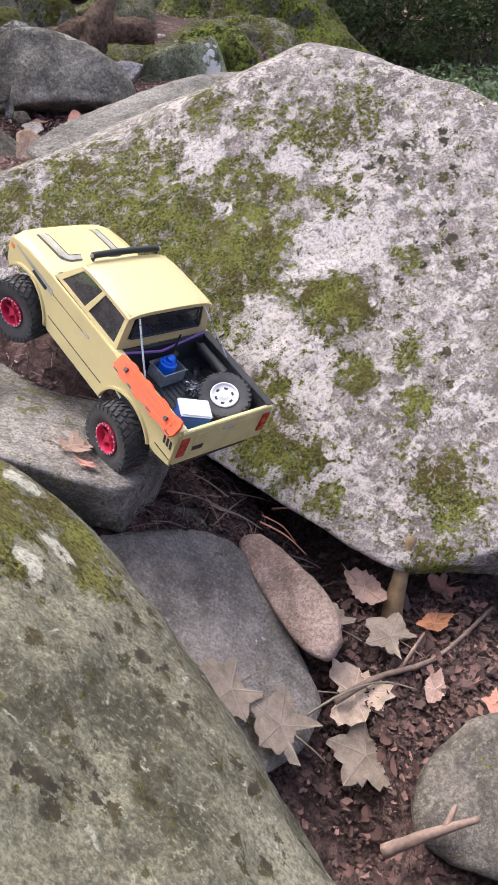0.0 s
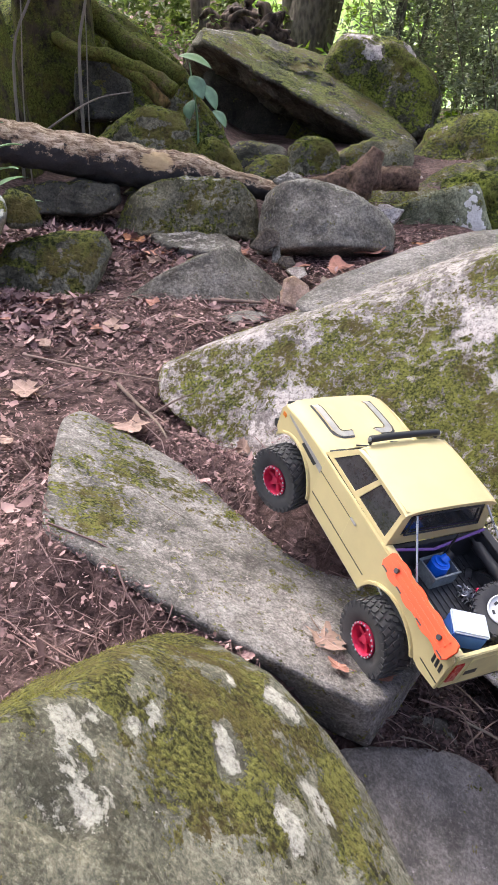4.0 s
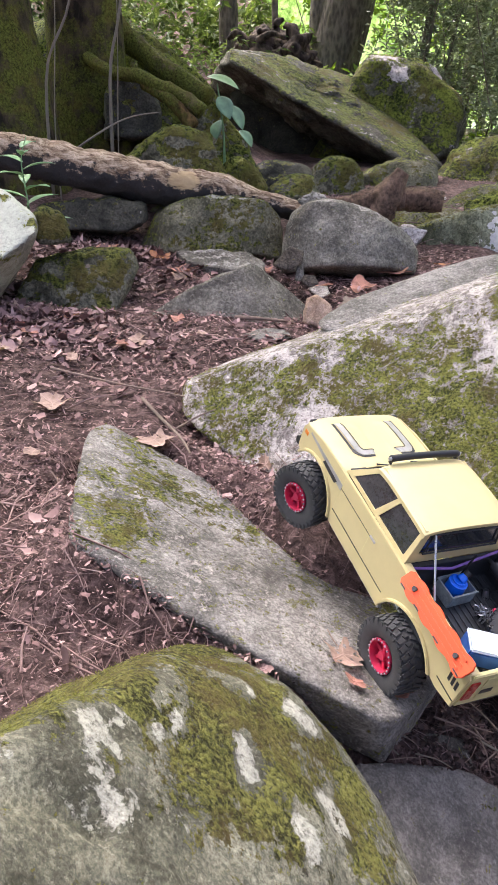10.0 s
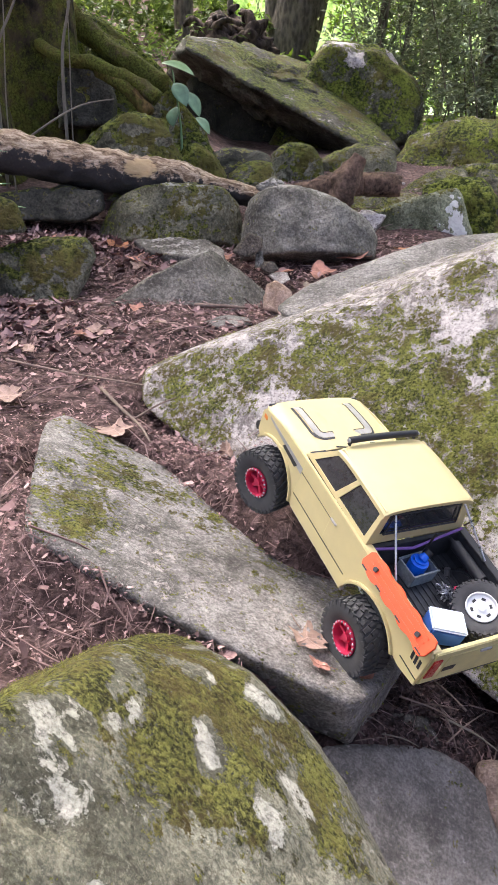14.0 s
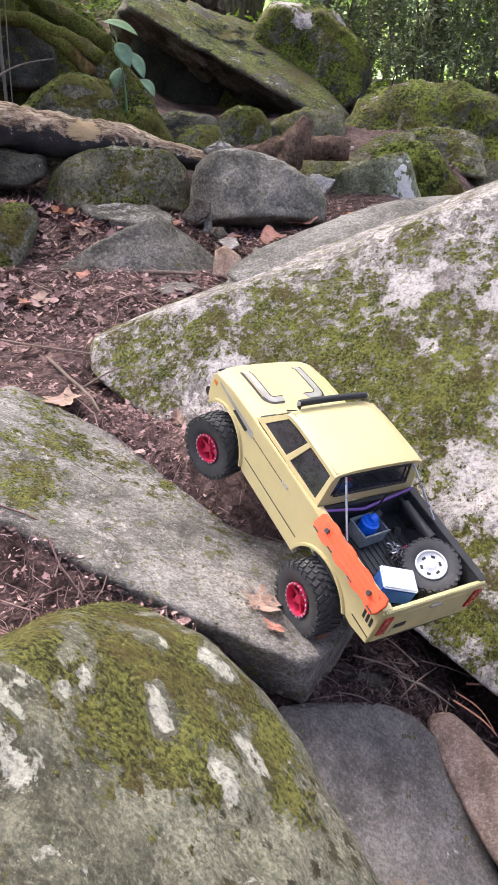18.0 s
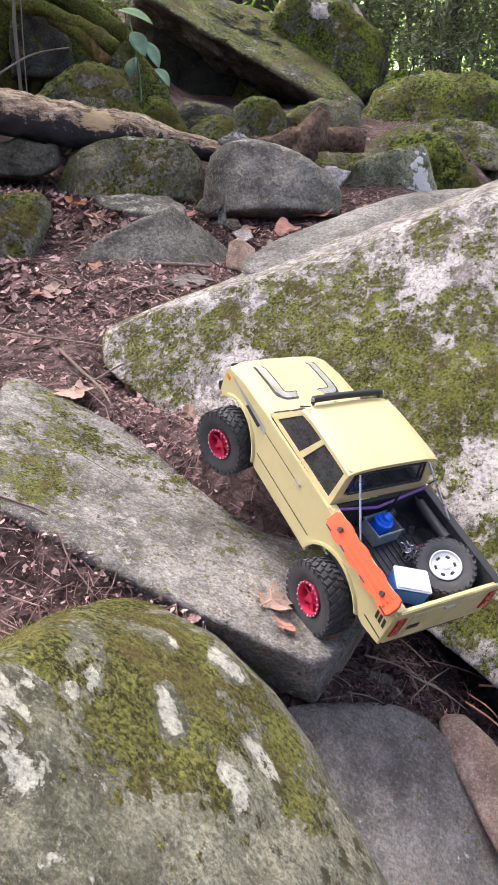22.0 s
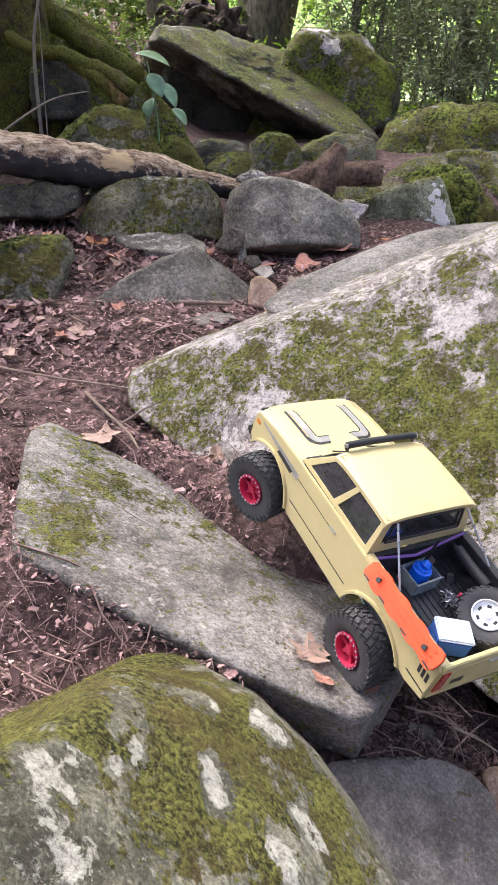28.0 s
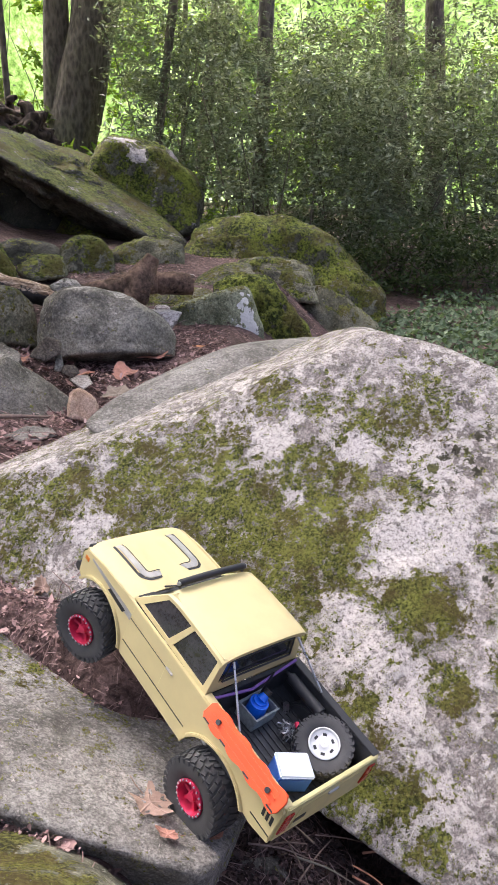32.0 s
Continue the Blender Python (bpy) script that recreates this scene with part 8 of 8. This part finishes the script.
twig("thin wiry stem on dark soil", [(0.34, 0.47, 0.06), (0.40, 0.49, 0.06), (0.47, 0.50, 0.055), (0.52, 0.48, 0.045)], 0.0022, mat=TWIG_PALE)
twig("rotten upright splinter of wood under the boulder", [(0.545, 0.62, 0.02), (0.56, 0.64, 0.09), (0.585, 0.665, 0.17)], 0.020, "splinter", mat=ROTTEN)
for i, (x, y, a, l) in enumerate(((0.33, 0.82, 0.6, 0.09), (0.36, 0.78, 1.1, 0.08), (0.40, 0.74, -0.4, 0.10), (0.30, 0.86, 2.2, 0.09), (0.45, 0.70, 0.2, 0.08), (0.28, 0.83, -0.3, 0.07), (0.2, 0.84, 0.2, 0.06))):
    p = np.array(G(x, y, 0.03))
    d = np.array((math.cos(a) * l, math.sin(a) * l, 0.01))
    twig("dry broken twig in the gap", [p - d / 2, p + (0, 0, 0.006), p + d / 2], 0.0016)


# leafy sapling beside the pale boulder, and the broad-leaved plant under the overhang
def leaf_blade(L, W, droop, mat_name):
    def skin(u, v):
        w = W * math.sin(math.pi * min(1, u * 0.96 + 0.04)) ** 0.8
        return (u * L, (v - 0.5) * w, 0.12 * L * u - droop * L * u * u + 0.25 * abs(v - 0.5) * w)
    return grid_solid(8, 4, skin, 0.0006)


PLANT_GREEN = plain("fresh_leaf_green", (0.22, 0.36, 0.17), 0.45, vary=0.25, scale=40)
PLANT_BLUE = plain("broad_leaf_green", (0.19, 0.31, 0.18), 0.5, vary=0.3, scale=30)
sp = thing("seedling", "slender seedling with pale green lance-shaped leaves", "plant", pose(-0.765, 2.33, 0.60))
stem = new("stem", tube("stem", smooth_line([(0, 0, 0), (0.01, 0, 0.12), (0.0, 0.01, 0.24), (0.02, 0.02, 0.31)], 12), [0.0035 - 0.0002 * i for i in range(12)], PLANT_GREEN, 6))
stem.parent = sp
for k in range(12):
    ob = part("leaf", leaf_blade(0.135 - 0.005 * k, 0.036, 0.28, ""), PLANT_GREEN, sp)
    ob.matrix_local = pose(0.005, 0.005, 0.06 + 0.02 * k, 0, -18, k * 137.5)
bp = thing("broad_leaf_plant", "plant with drooping broad green leaves under the overhang", "plant", pose(-0.285, 4.215, 0.645))
stem = new("stem", tube("stem", smooth_line([(0, 0, 0), (0.0, -0.02, 0.2), (-0.03, -0.03, 0.44)], 8), [0.007 - 0.0005 * i for i in range(8)], PLANT_GREEN, 6))
stem.parent = bp
for k, (x, z, yaw, tilt, L) in enumerate(((-0.08, 0.47, -10, 10, 0.20), (-0.02, 0.38, -55, 40, 0.16), (0.03, 0.34, -25, 48, 0.16), (0.08, 0.22, -10, 40, 0.12), (-0.02, 0.27, -110, 50, 0.12))):
    ob = part("leaf", leaf_blade(L * 0.85, 0.085, 0.3, ""), PLANT_BLUE if k else PLANT_GREEN, bp)
    ob.matrix_local = pose(x, -0.03, z, 20, tilt, yaw)
TWIG_RED = plain("reddish_twig", (0.42, 0.20, 0.13), 0.7, vary=0.3, scale=90, bump=0.001)

# more scattered leaves and twigs
fallen_leaf((0.075, 1.154, 0.312), 0.016, BOULDER_UP, 40, LEAF_ROSE, "small rose-orange leaf at the foot of the boulder", 1, 61, 0.4)
fallen_leaf((-0.021, 1.286, 0.376), 0.020, (-0.5, -0.5, 0.6), 120, LEAF_TAN, "curled dry leaf leaning on the boulder foot", 3, 62, 0.7)
fallen_leaf((0.596, 2.776, 0.464), 0.030, UP, 10, LEAF_ORANGE, "orange leaf lying on bare grey rock", 1, 63, 0.3)
twig("dry brown twig lying by the flat stone", [(0.115, 0.738, 0.258), (0.141, 0.733, 0.250), (0.161, 0.731, 0.231)], 0.0014, mat=TWIG_PALE)
twig("dry brown twig lying by the flat stone", [(0.134, 0.765, 0.256), (0.168, 0.757, 0.242), (0.196, 0.753, 0.219)], 0.0011, mat=TWIG)
twig("dry brown twig lying by the flat stone", [(0.147, 0.719, 0.235), (0.177, 0.729, 0.229), (0.202, 0.743, 0.212)], 0.0008, mat=TWIG)
twig("dry brown twig lying by the flat stone", [(0.186, 0.743, 0.221), (0.215, 0.743, 0.212), (0.239, 0.746, 0.193)], 0.0012, mat=TWIG_PALE)
twig("dry brown twig lying by the flat stone", [(0.223, 0.810, 0.221), (0.269, 0.807, 0.203), (0.309, 0.807, 0.174)], 0.0016, mat=TWIG)
twig("dry brown twig lying by the flat stone", [(0.286, 0.821, 0.191), (0.294, 0.787, 0.183), (0.297, 0.757, 0.166)], 0.0014, mat=TWIG)
twig("dry brown twig lying by the flat stone", [(0.291, 0.805, 0.183), (0.336, 0.792, 0.163), (0.375, 0.783, 0.132)], 0.0018, mat=TWIG_PALE)
twig("dry brown twig lying by the flat stone", [(0.337, 0.844, 0.170), (0.383, 0.844, 0.152), (0.424, 0.848, 0.125)], 0.0013, mat=TWIG)
twig("reddish-brown twig beside the tan stone", [(0.404, 0.821, 0.141), (0.455, 0.823, 0.130), (0.499, 0.828, 0.105)], 0.002, mat=TWIG_RED)
twig("reddish-brown twig beside the tan stone", [(0.370, 0.783, 0.149), (0.406, 0.754, 0.136), (0.435, 0.729, 0.109)], 0.0018, mat=TWIG_RED)
twig("reddish-brown twig beside the tan stone", [(0.379, 0.799, 0.148), (0.405, 0.772, 0.142), (0.423, 0.749, 0.121)], 0.0014, mat=TWIG_RED)

# broken branches in the litter beside the slab
TWIG_BROWN = plain("rotten_branch", (0.16, 0.10, 0.075), 0.85, vary=0.5, scale=90, bump=0.002)
twig("broken brown branch lying in the litter", [(-0.735, 1.425, 0.456), (-0.641, 1.352, 0.456), (-0.555, 1.266, 0.445)], 0.006, "branch_piece", mat=TWIG_BROWN)
twig("broken brown branch lying in the litter", [(-0.656, 1.270, 0.450), (-0.624, 1.317, 0.452), (-0.600, 1.352, 0.442)], 0.005, "branch_piece", mat=TWIG_BROWN)
twig("broken brown branch lying in the litter", [(-0.355, 0.831, 0.419), (-0.324, 0.817, 0.422), (-0.301, 0.792, 0.412)], 0.0028, "branch_piece", mat=TWIG_BROWN)
twig("broken brown branch lying in the litter", [(-0.326, 0.786, 0.414), (-0.311, 0.809, 0.422), (-0.303, 0.821, 0.417)], 0.0022, "branch_piece", mat=TWIG_BROWN)
twig("broken brown branch lying in the litter", [(-0.364, 0.811, 0.415), (-0.342, 0.817, 0.421), (-0.327, 0.811, 0.415)], 0.002, "branch_piece", mat=TWIG_BROWN)
twig("broken brown branch lying in the litter", [(-0.465, 0.912, 0.418), (-0.443, 0.938, 0.425), (-0.429, 0.953, 0.419)], 0.0018, "branch_piece", mat=TWIG_BROWN)
